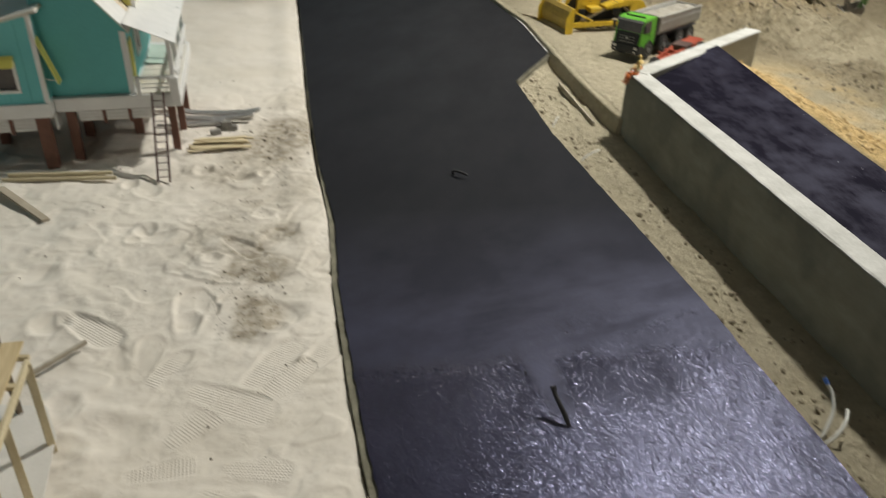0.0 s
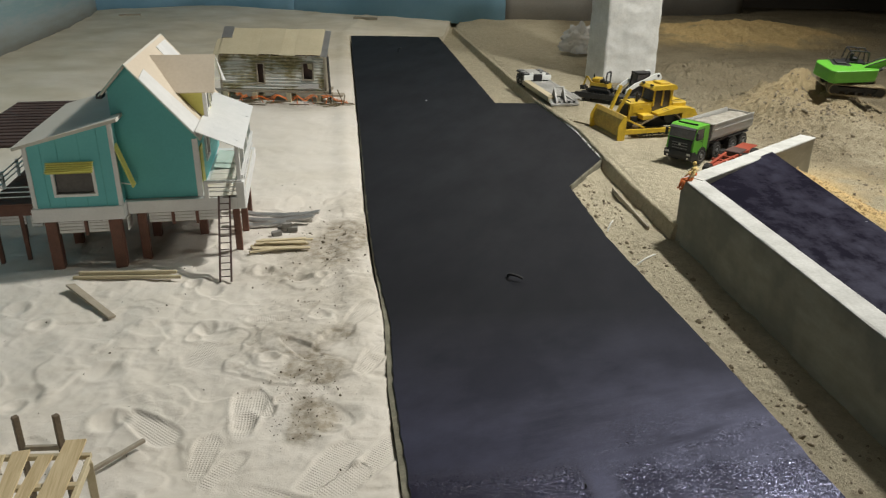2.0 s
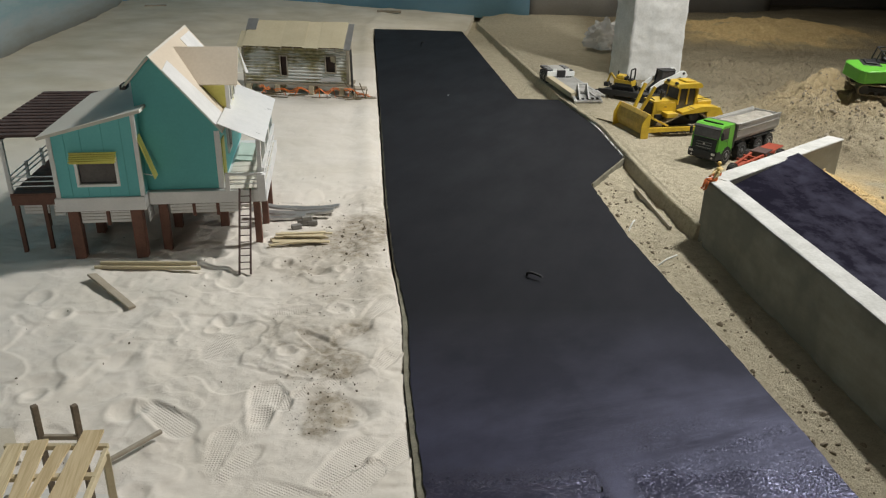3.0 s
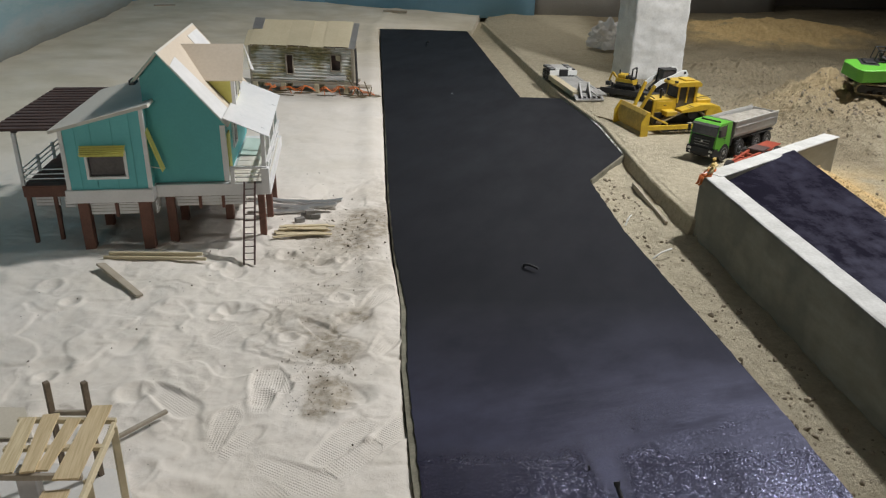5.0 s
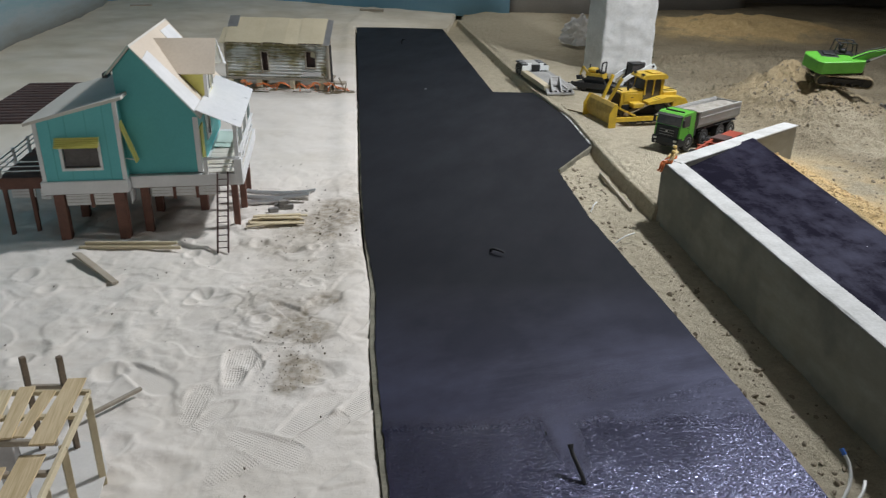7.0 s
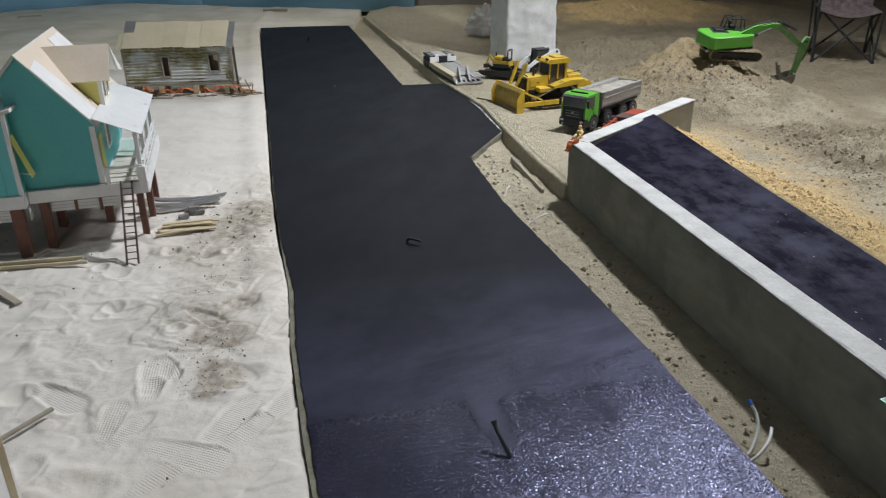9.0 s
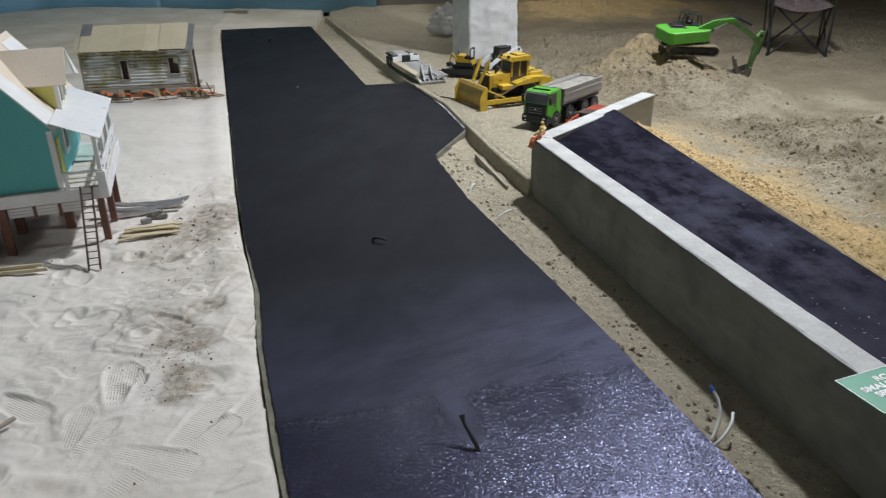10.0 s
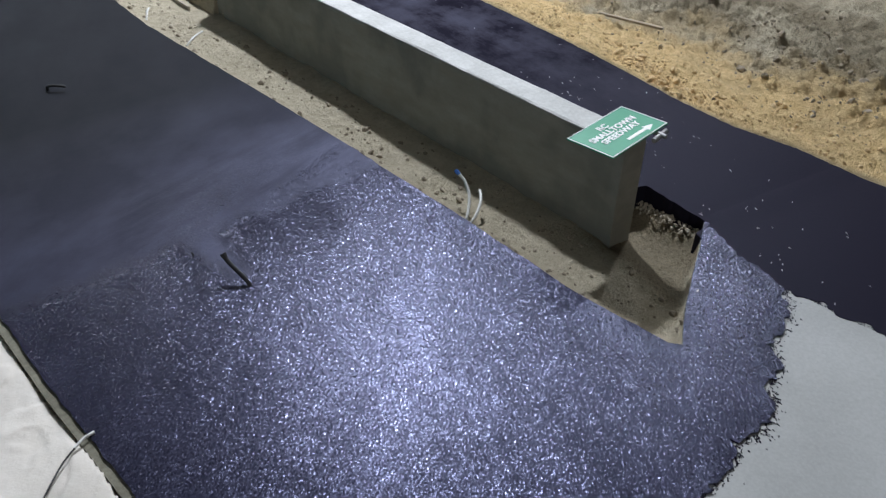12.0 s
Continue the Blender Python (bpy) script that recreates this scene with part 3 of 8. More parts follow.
def lattice(ix, iy, seed):
    h = np.sin(ix * 127.1 + iy * 311.7 + seed * 74.7) * 43758.5453
    return h - np.floor(h)


def value_noise(x, y, seed=0):
    ix, iy = np.floor(x), np.floor(y)
    fx, fy = x - ix, y - iy
    fx, fy = fx * fx * (3 - 2 * fx), fy * fy * (3 - 2 * fy)
    a, b = lattice(ix, iy, seed), lattice(ix + 1, iy, seed)
    c, d = lattice(ix, iy + 1, seed), lattice(ix + 1, iy + 1, seed)
    return (a + (b - a) * fx) * (1 - fy) + (c + (d - c) * fx) * fy - 0.5


def fbm(x, y, scale, octaves=4, seed=0, gain=0.5):
    out, amp = 0 * x, 1.0
    for k in range(octaves):
        out = out + amp * value_noise(x * scale + 13.7 * k, y * scale - 7.3 * k, seed + k)
        scale, amp = scale * 2.07, amp * gain
    return out


def step01(a, b, x):
    t = np.clip((x - a) / (b - a), 0, 1)
    return t * t * (3 - 2 * t)


def grid_sheet(name, xs, ys, z, material, attributes, label, category):
    """A height field over a rectangular lattice."""
    X, Y = np.meshgrid(xs, ys)
    n, m = X.shape
    co = np.stack([X, Y, z], -1).reshape(-1, 3)
    i = np.arange(n * m).reshape(n, m)
    quads = np.stack([i[:-1, :-1], i[:-1, 1:], i[1:, 1:], i[1:, :-1]], -1).reshape(-1, 4)
    me = bpy.data.meshes.new(name)
    me.vertices.add(len(co))
    me.vertices.foreach_set("co", co.ravel())
    me.loops.add(quads.size)
    me.loops.foreach_set("vertex_index", quads.ravel().astype(np.int32))
    me.polygons.add(len(quads))
    me.polygons.foreach_set("loop_start", np.arange(0, quads.size, 4, dtype=np.int32))
    me.polygons.foreach_set("use_smooth", np.ones(len(quads), dtype=bool))
    me.update(calc_edges=True)
    for key, values in attributes.items():
        at = me.attributes.new(key, "FLOAT", "POINT")
        at.data.foreach_set("value", values.astype(np.float32).ravel())
    me.materials.append(material)
    return tagged(new(name, me), label, category, kind="structure")


# ---- the plan: edges of the road, the kerb, the ramp ----
ROAD_LEFT = [(0.30, -1.30), (0.14, -0.40), (0.02, 0.18), (-0.07, 0.51), (-0.135, 0.78), (-0.20, 1.08), (-0.235, 1.24), (-0.305, 1.66), (-0.43, 2.14), (-0.57, 2.79),
             (-0.82, 4.07), (-1.12, 5.58), (-1.76, 8.82)]
ROAD_RIGHT = [(-0.70, 8.96), (0.04, 5.26), (0.40, 5.28), (0.60, 4.40), (0.685, 3.78), (0.455, 3.25), (0.57, 2.52), (0.725, 1.85), (0.865, 1.25), (0.98, 0.68),
              (1.07, 0.20), (1.135, 0.0), (1.155, -0.02), (1.26, 0.075), (1.555, 0.305)]
KERB_LINE = [(-0.55, 9.6), (0.02, 6.9), (0.36, 5.30), (0.615, 4.40), (0.705, 3.76), (0.79, 3.2), (0.90, 2.66)]
PAINT_END = [(0.90, -0.33), (1.03, -0.30), (1.044, -0.262), (1.108, -0.283), (1.20, -0.24), (1.21, -0.206), (1.292, -0.178), (1.324, -0.117), (1.428, -0.08), (1.496, -0.015), (1.512, 0.025)]
RAMP_TOP, RAMP_FOOT_Y, RAMP_HEAD_Y = 0.235, 0.32, 2.95
WALL_TOP_Z, DITCH_Z, SOIL_Z = 0.245, -0.055, 0.025


def along(line, y):
    """x of a line given as points, at y."""
    p = sorted((b, a) for a, b in line)
    return np.interp(y, [a for a, _ in p], [b for _, b in p])


def ramp_z(y):
    return RAMP_TOP * np.clip((y - RAMP_FOOT_Y) / (RAMP_HEAD_Y - RAMP_FOOT_Y), 0, 1.05)


RAMP_RIGHT = [(2.35, -0.6), (2.148, 0.177), (2.081, 0.432), (1.991, 0.617), (1.94, 0.823), (1.907, 1.077), (1.85, 1.37), (1.753, 1.779), (1.65, 2.20), (1.554, 2.623), (1.504, 2.919), (1.455, 3.08)]
LANE_EDGE = [(1.515, 0.50), (1.553, 0.30), (1.532, 0.13), (1.508, 0.02), (1.537, -0.06), (1.555, -0.14), (1.582, -0.22), (1.63, -0.42), (1.72, -0.90), (1.80, -1.5)]

# ---- beach sand ----


def footprint(X, Y, sheet, place, turn, length=0.27, deep=0.007):
    """Presses a shoe sole into the sand: its hollow, and the directions of its lattice tread."""
    z, press, sole_p, sole_q = sheet
    a = radians(turn)
    u = (X - place[0]) * math.cos(a) + (Y - place[1]) * math.sin(a)
    v = -(X - place[0]) * math.sin(a) + (Y - place[1]) * math.cos(a)
    s = u / length
    half = 0.047 * (length / 0.27) * (1.0 + 0.18 * np.sin(s * 5.2 + 0.4))
    inside = np.sqrt((np.abs(s) / 0.5) ** 4 + (np.abs(v) / half) ** 3)
    mask = 1 - step01(0.70, 1.10, inside)
    rim = np.exp(-((inside - 1.20) / 0.20) ** 2)
    flat = 1 - step01(0.80, 1.0, inside)
    here = inside < 1.12
    return (z * (1 - 0.8 * mask) - mask * deep * 0.42 + rim * 0.0012, np.where(here, np.maximum(press * step01(0.9, 1.1, inside), flat), press),
            np.where(here, u + v, sole_p), np.where(here, u - v, sole_q))


def sand():
    xs = np.r_[np.arange(-7.0, -3.4, 0.05), np.arange(-3.4, -1.75, 0.018), np.arange(-1.75, 0.36, 0.0058)]
    ys = np.r_[np.arange(-3.0, 0.0, 0.05), np.arange(0.0, 2.75, 0.0058), np.arange(2.75, 5.6, 0.014), np.arange(5.6, 11.6, 0.045)]
    X, Y = np.meshgrid(xs, ys)
    near = step01(3.6, 2.6, Y)
    z = 0.014 * fbm(X, Y, 3.2, 4, 3) + 0.006 * fbm(X, Y, 11, 3, 8) * (0.3 + near)
    # trodden hollows and soft ridges
    ridge = fbm(X + 0.25 * fbm(X, Y, 4, 2, 31), Y + 0.25 * fbm(X, Y, 4, 2, 41), 5.5, 3, 21)
    z += near * (0.009 * np.abs(ridge) - 0.002)
    # low scarps where feet have pushed the dry crust
    for seed, scale, high in ((131, 2.1, 0.0050), (141, 3.3, 0.0035)):
        crust = fbm(X + 0.12 * fbm(X, Y, 6, 2, seed + 1), Y + 0.12 * fbm(X, Y, 6, 2, seed + 2), scale, 4, seed, 0.45)
        z += near * high * (step01(-0.012, 0.012, crust) + 0.5 * step01(0.17, 0.19, crust))
    prints = [(-0.438, 0.718, -22, 0.25), (-0.361, 0.872, 63, 0.235), (-0.32, 0.80, 55, 0.20), (-0.229, 0.925, 63, 0.22), (-0.494, 0.639, 53, 0.19), (-0.70, 0.886, 96, 0.18), (-0.645, 1.086, 100, 0.24),
              (-0.891, 1.396, 80, 0.19), (-0.51, 1.192, 41, 0.18), (-0.575, 1.45, -38, 0.19), (-0.484, 1.522, 66, 0.22), (-0.532, 0.488, 16, 0.16), (-0.33, 0.505, -3, 0.17), (-0.89, 0.989, -32, 0.235),
              (-0.628, 0.838, 67, 0.16), (-0.613, 1.139, -62, 0.16), (-0.33, 1.40, 75, 0.20), (-0.60, 1.85, 45, 0.22), (-0.42, 1.70, 70, 0.22), (-0.33, 0.38, -20, 0.24), (-0.68, 0.30, 85, 0.24),
              (-0.72, 1.66, 20, 0.20), (-0.55, 2.02, 60, 0.22)]
    sheet = (z, 0 * X, 0 * X, 0 * X)
    for n, (x, y, turn, length) in enumerate(prints[::-1]):
        sheet = footprint(X, Y, sheet, (x, y), turn, length, 0.0035 + 0.003 * ((n * 5) % 3) / 2)
    z, press, sole_p, sole_q = sheet
    # round scuffs
    rng = np.random.RandomState(4)
    for _ in range(40):
        x, y, r = rng.uniform(-1.7, -0.25), rng.uniform(0.1, 2.4), rng.uniform(0.02, 0.06)
        d = np.hypot((X - x) * rng.uniform(0.7, 1.3), Y - y) / r
        z += -0.009 * np.exp(-d * d) + 0.005 * np.exp(-((d - 1.25) / 0.35) ** 2)
    z += 0.03 * fbm(X, Y, 0.8, 3, 51) * step01(2.6, 5.0, Y) - 0.012
    z += 0.07 * step01(-2.6, -4.2, X) * step01(0.5, 3, Y) + 0.05 * step01(7.5, 10.5, Y)
    edge = along(ROAD_LEFT, Y)
    gap = X - edge
    z += 0.012 * np.exp(-((gap + 0.10) / 0.07) ** 2) * step01(0.9, 1.8, Y)
    z = np.where((gap > -0.019 + 0.006 * fbm(X, Y, 14, 3, 151)) & (Y < 8.88), np.minimum(z, -0.03 - 4 * np.clip(gap + 0.019, 0, 0.06)), z)
    z = np.where((Y > 8.88) & (X > -0.62), -0.15, z)
    z -= 0.007 * np.exp(-(np.minimum(gap, 0) / 0.03) ** 2) * step01(1.9, 1.2, Y)
    # soiled places: spilt bitumen by the road, trampled dirt before the house
    n1, n2 = fbm(X, Y, 9, 4, 61), fbm(X, Y, 3, 4, 71)

    def patch(x, y, rx, ry):
        return np.exp(-(((X - x) / rx) ** 2 + ((Y - y) / ry) ** 2))

    dirt = 2.9 * patch(-0.445, 1.09, 0.048, 0.085) + 2.9 * patch(-0.500, 1.305, 0.062, 0.085) + 0.9 * patch(-0.575, 1.30, 0.045, 0.05) + 1.8 * patch(-0.487, 1.00, 0.035, 0.035) + 0.8 * patch(-0.455, 1.65, 0.06, 0.22) + 0.3 * patch(-0.60, 1.60, 0.16, 0.28) + 2.2 * patch(-0.470, 1.19, 0.040, 0.13)
    dirt += 1.5 * patch(-0.64, 2.38, 0.17, 0.26) + 0.5 * patch(-0.75, 2.05, 0.25, 0.18) + 0.22 * patch(-0.6, 1.45, 0.22, 0.25)
    dirt += 0.5 * patch(-1.6, 5.05, 0.75, 0.16) + 0.35 * step01(-0.25, -0.02, gap) * step01(1.4, 2.4, Y) * step01(3.6, 2.8, Y)
    tan = np.clip(0.9 * step01(5.4, 7.5, Y) + 0.9 * step01(-2.1, -3.2, X) * step01(2.0, 4.0, Y), 0, 1) * np.clip(0.85 + 0.5 * n2, 0, 1)
    zone = patch(-0.60, 1.45, 0.32, 0.55)
    crease = np.exp(-(fbm(X, Y, 4.5, 4, 111, 0.6) / 0.045) ** 2)
    z -= 0.004 * crease * zone
    dirt += 0.25 * zone * crease + 0.12 * zone
    dirt = np.clip(dirt * (0.75 + 1.3 * n1) + 0.10 * np.clip(n2, 0, 1), 0, 1)
    return grid_sheet("ground_sand", xs, ys, z, SAND, {"dirt": dirt, "tan": tan, "press": press, "sole_p": sole_p, "sole_q": sole_q}, "pale beach sand trodden with shoe prints and soiled in places", "sand")


# ---- soil to the side of the road ----
def soil_height(X, Y):
    road = along(ROAD_RIGHT[:2] + ROAD_RIGHT[3:11] + [(1.14, -0.02), (1.6, -1.5)], Y)
    kerb = along(KERB_LINE, Y)
    wall = 0.918 + (2.60 - Y) * 0.179
    right = along(RAMP_RIGHT, Y)
    rough = 0.010 * fbm(X, Y, 7, 5, 5, 0.6) + 0.016 * step01(1.5, 2.1, X) * np.clip(fbm(X, Y, 17, 4, 6, 0.65), -0.2, 0.5)
    z = SOIL_Z + rough + 0.02 * fbm(X, Y, 1.3, 3, 15)
    # bank beside the ramp
    out = X - right
    level = ramp_z(Y) * (1 - 0.25 * step01(2.2, 3.1, Y))
    fade = step01(3.7, 3.1, Y)
    behind = Y - (2.70 + 1.053 * (X - 0.91))
    outside = step01(0.50, 0.03, out) * fade * step01(0.03, -0.03, behind - 2.0 * np.clip(X - 1.64, 0, 1))
    z = z * (1 - outside) + (level + 0.004 + 0.024 * (fbm(X, Y, 13, 4, 25) + 0.12) * step01(0.0, 0.06, out)) * outside
    z = np.where((out < 0) & (behind < 0.0) & (X > wall), z + 0.7 * np.maximum(out, -0.1), z)
    # heaps
    def heap(x, y, rx, ry, h, turn=0.0):
        a = radians(turn)
        u, v = (X - x) * math.cos(a) + (Y - y) * math.sin(a), -(X - x) * math.sin(a) + (Y - y) * math.cos(a)
        return h * np.exp(-((u / rx) ** 2 + (v / ry) ** 2)) * (1 + 0.5 * fbm(X, Y, 6, 4, 35))
    z = z + heap(2.33, 4.76, 0.44, 0.38, 0.25) + heap(2.02, 4.95, 0.30, 0.34, 0.12) + heap(2.50, 4.15, 0.42, 0.24, 0.14, 10) + heap(2.05, 4.40, 0.24, 0.20, 0.10)
    z = z + heap(1.75, 6.1, 0.45, 0.6, 0.10) + heap(2.6, 6.6, 0.9, 0.5, 0.08) + heap(3.0, 9.3, 1.3, 0.6, 0.14)
    z = z + heap(3.0, 2.5, 0.45, 0.5, 0.09) + heap(2.75, 1.7, 0.25, 0.45, 0.07) + heap(3.4, 3.3, 0.35, 0.3, 0.06) + heap(3.6, 1.2, 0.5, 0.6, 0.05)
    lumps = step01(2.1, 2.5, X) * step01(4.0, 3.0, Y) + step01(1.3, 1.8, X) * step01(4.2, 5.2, Y) * step01(8, 6, Y)
    z = z + np.clip(lumps, 0, 1) * (0.052 * np.abs(fbm(X, Y, 9, 6, 45, 0.74)) - 0.011)
    field = 0 * X
    for px, py, pr in ((2.50, 3.42, 0.26), (2.48, 3.02, 0.20), (2.95, 3.20, 0.34), (2.66, 2.55, 0.36), (3.35, 2.7, 0.4), (2.5, 1.65, 0.42), (2.15, 4.25, 0.16), (2.5, 4.0, 0.14), (2.67, 0.92, 0.18), (2.37, 0.80, 0.14), (2.72, 1.32, 0.22), (2.95, 0.85, 0.24), (2.50, 0.50, 0.16), (1.70, 4.75, 0.22), (1.62, 5.3, 0.25), (1.95, 4.55, 0.18), (2.02, 3.95, 0.15), (1.85, 6.3, 0.4)):
        field = np.maximum(field, np.clip(1.7 * np.exp(-((X - px) ** 2 + (Y - py) ** 2) / pr ** 2), 0, 1))
    crumb = fbm(X + 0.02 * fbm(X, Y, 9, 2, 97), Y * 1.25, 19, 4, 95, 0.60)
    z = z + field * (0.011 * step01(0.02, 0.12, crumb) + 0.008 * step01(0.20, 0.28, crumb) - 0.012 * step01(-0.10, -0.20, crumb))
    # crumbling faces of the heaps
    steep = np.clip(np.exp(-(((X - 2.30) / 0.62) ** 2 + ((Y - 4.45) / 0.50) ** 2)) * 1.5, 0, 1)
    z = z + steep * (0.030 * np.abs(fbm(X, Y, 21, 4, 105, 0.68)) + 0.010 * step01(0.08, 0.16, fbm(X, Y * 1.3, 33, 3, 115)))
    z = z + 0.05 * step01(7.5, 10.5, Y)
    bed = step01(0.40, 0.08, X - kerb) * (Y > 2.62) * (X > kerb)
    z = z * (1 - bed) + (SOIL_Z + 0.001 + 0.25 * rough) * bed
    # ditch between the road and the kerb or wall
    inner = np.where(Y > 2.62, kerb, np.where(Y > 0.30, wall + 0.06, 1.75 - 0.2 * Y))
    ditch = DITCH_Z + 0.014 * fbm(X, Y, 10, 4, 55) + 0.03 * step01(0.10, 0.0, X - road) * step01(5, 2.5, Y) + 0.004 * step01(2.3, 2.9, Y)
    low = step01(0.030, 0.012, X - inner) * (Y > 2.62) + step01(0.015, -0.015, X - inner) * (Y <= 2.62)
    z = z * (1 - low) + ditch * low
    # below the road slab, the ramp and the bare floor
    z = np.where(X < road - 0.02, -0.12, z)
    under_ramp = (X > wall + 0.03) & (out < -0.03) & (Y < 2.70 + 1.053 * (X - 0.91)) & (Y > -3) & (X > 1.0)
    z = np.where(under_ramp & (Y > 0.34), ramp_z(Y) - 0.13, z)
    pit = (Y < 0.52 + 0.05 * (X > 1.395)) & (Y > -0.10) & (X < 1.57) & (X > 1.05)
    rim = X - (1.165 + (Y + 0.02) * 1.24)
    # floor sunk 18 mm past x 1.33, to hold more shade
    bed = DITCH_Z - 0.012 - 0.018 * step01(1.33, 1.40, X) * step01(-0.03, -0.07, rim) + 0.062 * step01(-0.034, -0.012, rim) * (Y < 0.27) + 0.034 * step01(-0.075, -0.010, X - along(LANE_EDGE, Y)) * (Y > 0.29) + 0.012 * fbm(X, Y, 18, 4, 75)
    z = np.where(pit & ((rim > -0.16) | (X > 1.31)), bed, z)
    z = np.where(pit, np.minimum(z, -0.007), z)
    floor = (Y < 0.52) & (out < -0.03) & ~(pit & (rim < 0.03))
    z = np.where(floor, -0.14, z)
    return z


def soil():
    xs = np.r_[np.arange(-1.6, 0.30, 0.05), np.arange(0.30, 3.0, 0.0115), np.arange(3.0, 9.0, 0.045)]
    ys = np.r_[np.arange(-3.0, -0.15, 0.05), np.arange(-0.15, 5.6, 0.0125), np.arange(5.6, 8.0, 0.025), np.arange(8.0, 13.0, 0.05)]
    X, Y = np.meshgrid(xs, ys)
    z = soil_height(X, Y)
    out = X - along(RAMP_RIGHT, Y)
    n = fbm(X, Y, 5, 4, 65)
    ochre = step01(-0.03, 0.03, out) * step01(0.74, 0.28, out + 0.35 * n) * step01(3.9, 3.1, Y) * (0.9 + 0.4 * n)
    pale = step01(0.06, -0.02, X - along(KERB_LINE, np.maximum(Y, 2.66)) - np.where(Y > 2.66, 0.0, 0.5)) + 1.1 * np.exp(-((X - 1.0) / 0.6) ** 2) * step01(2.3, 2.9, Y) * step01(6.5, 4.6, Y)
    # shade of the pit put into the soil colour, rim strip left pale
    damp_shade = step01(1.22, 1.32, X) * step01(0.56, 0.48, Y) * step01(0.0, -0.03, X - (1.165 + (Y + 0.02) * 1.24) + 0.022)
    pale = pale * (1 - 0.95 * damp_shade)
    pale = pale + 0.15 * np.exp(-(((X - 2.45) / 0.5) ** 2 + ((Y - 4.3) / 0.45) ** 2))
    pale = pale + 0.85 * step01(1.05, 0.6, X) * step01(5.0, 6.2, Y) + 0.5 * step01(0.15, 0.3, out) * step01(0.95, 0.5, out) * step01(1.6, 2.2, Y) * step01(3.9, 3.3, Y)
    pale = pale + 0.62 * step01(1.9, 2.4, X) * step01(4.6, 3.8, Y) * np.clip(0.45 + 1.6 * n, 0, 1)
    ochre = ochre + 0.30 * np.exp(-(((X - 2.15) / 0.5) ** 2 + ((Y - 4.75) / 0.4) ** 2))
    ochre = ochre + 2.6 * np.exp(-(((X - 2.95) / 0.95) ** 2 + ((Y - 9.1) / 0.6) ** 2)) * (0.8 + n)
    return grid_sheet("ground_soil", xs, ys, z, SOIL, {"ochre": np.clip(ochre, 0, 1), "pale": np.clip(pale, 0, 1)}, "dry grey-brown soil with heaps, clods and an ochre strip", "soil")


# ---- road slab with its coat of bitumen ----
def ragged(line, step, amount, seed):
    rng = random.Random(seed)
    out = []
    for (x0, y0), (x1, y1) in zip(line, line[1:]):
        k = max(1, int(math.hypot(x1 - x0, y1 - y0) / step))
        for i in range(k):
            t = i / k
            out.append((x0 + (x1 - x0) * t + rng.uniform(-amount, amount), y0 + (y1 - y0) * t + rng.uniform(-amount, amount)))
    return out + [line[-1]]


def plate(name, outline, z0, z1, material, label, category, kind="structure"):
    pts, _, tris, *_ = delaunay_2d_cdt([Vector(p) for p in outline], [], [list(range(len(outline)))], 1, 1e-5)
    bm = B()
    top = [bm.verts.new((p.x, p.y, z1)) for p in pts]
    for f in tris:
        bm.faces.new([top[i] for i in f])
    rim = [e for e in bm.edges if len(e.link_faces) == 1]
    made = bmesh.ops.extrude_edge_only(bm, edges=rim)
    for v in made["geom"]:
        if isinstance(v, bmesh.types.BMVert):
            v.co.z = z0
    ob = part(name, bm, material, None, label)
    tagged(ob, "", category, kind=kind)
    return ob


def road():
    join = [(1.56, 0.50), (1.53, 0.60), (2.03, 0.58), (2.16, 0.15), (2.35, -0.60), (2.6, -1.6), (0.34, -1.6)]
    body = ROAD_LEFT + ROAD_RIGHT[:-1] + [(1.59, 0.335)] + join
    plate("road_slab", [(x - (0.019 if y < 1.9 and x < 0.4 and y > -1 else 0.006 if x < -0.3 and y < 4.5 else 0.0), y) for x, y in body], -0.11, -0.006, SLAB_EDGE, "cast concrete road bed with a rough edge", "slab")
    # bare floor, near the mixing place
    bare = [(0.30, -1.55), (0.20, -0.12), (1.05, -0.10), (1.20, -0.07), (1.32, 0.03), (1.48, 0.15), (1.75, 0.22), (2.3, -0.6), (2.5, -1.55)]
    plate("floor_concrete", bare, -0.02, -0.0046, CONCRETE, "bare pale grey concrete floor", "floor")
    left = ragged(ROAD_LEFT[2:], 0.03, 0.0028, 1)
    right = ragged(ROAD_RIGHT, 0.04, 0.0025, 2)
    end = ragged(PAINT_END, 0.014, 0.009, 3)
    top = [(0.16, -0.36), (0.05, 0.05)] + left + right + ragged([(1.556, 0.300), (1.535, 0.22), (1.512, 0.15), (1.522, 0.08), (1.512, 0.03)], 0.012, 0.006, 6) + end[::-1] + ragged([(0.88, -0.34), (0.5, -0.42), (0.16, -0.36)], 0.03, 0.008, 5)
    plate("road", top, -0.004, 0.0, BITUMEN, "road freshly coated in black bitumen, partly wet and glittering", "road")


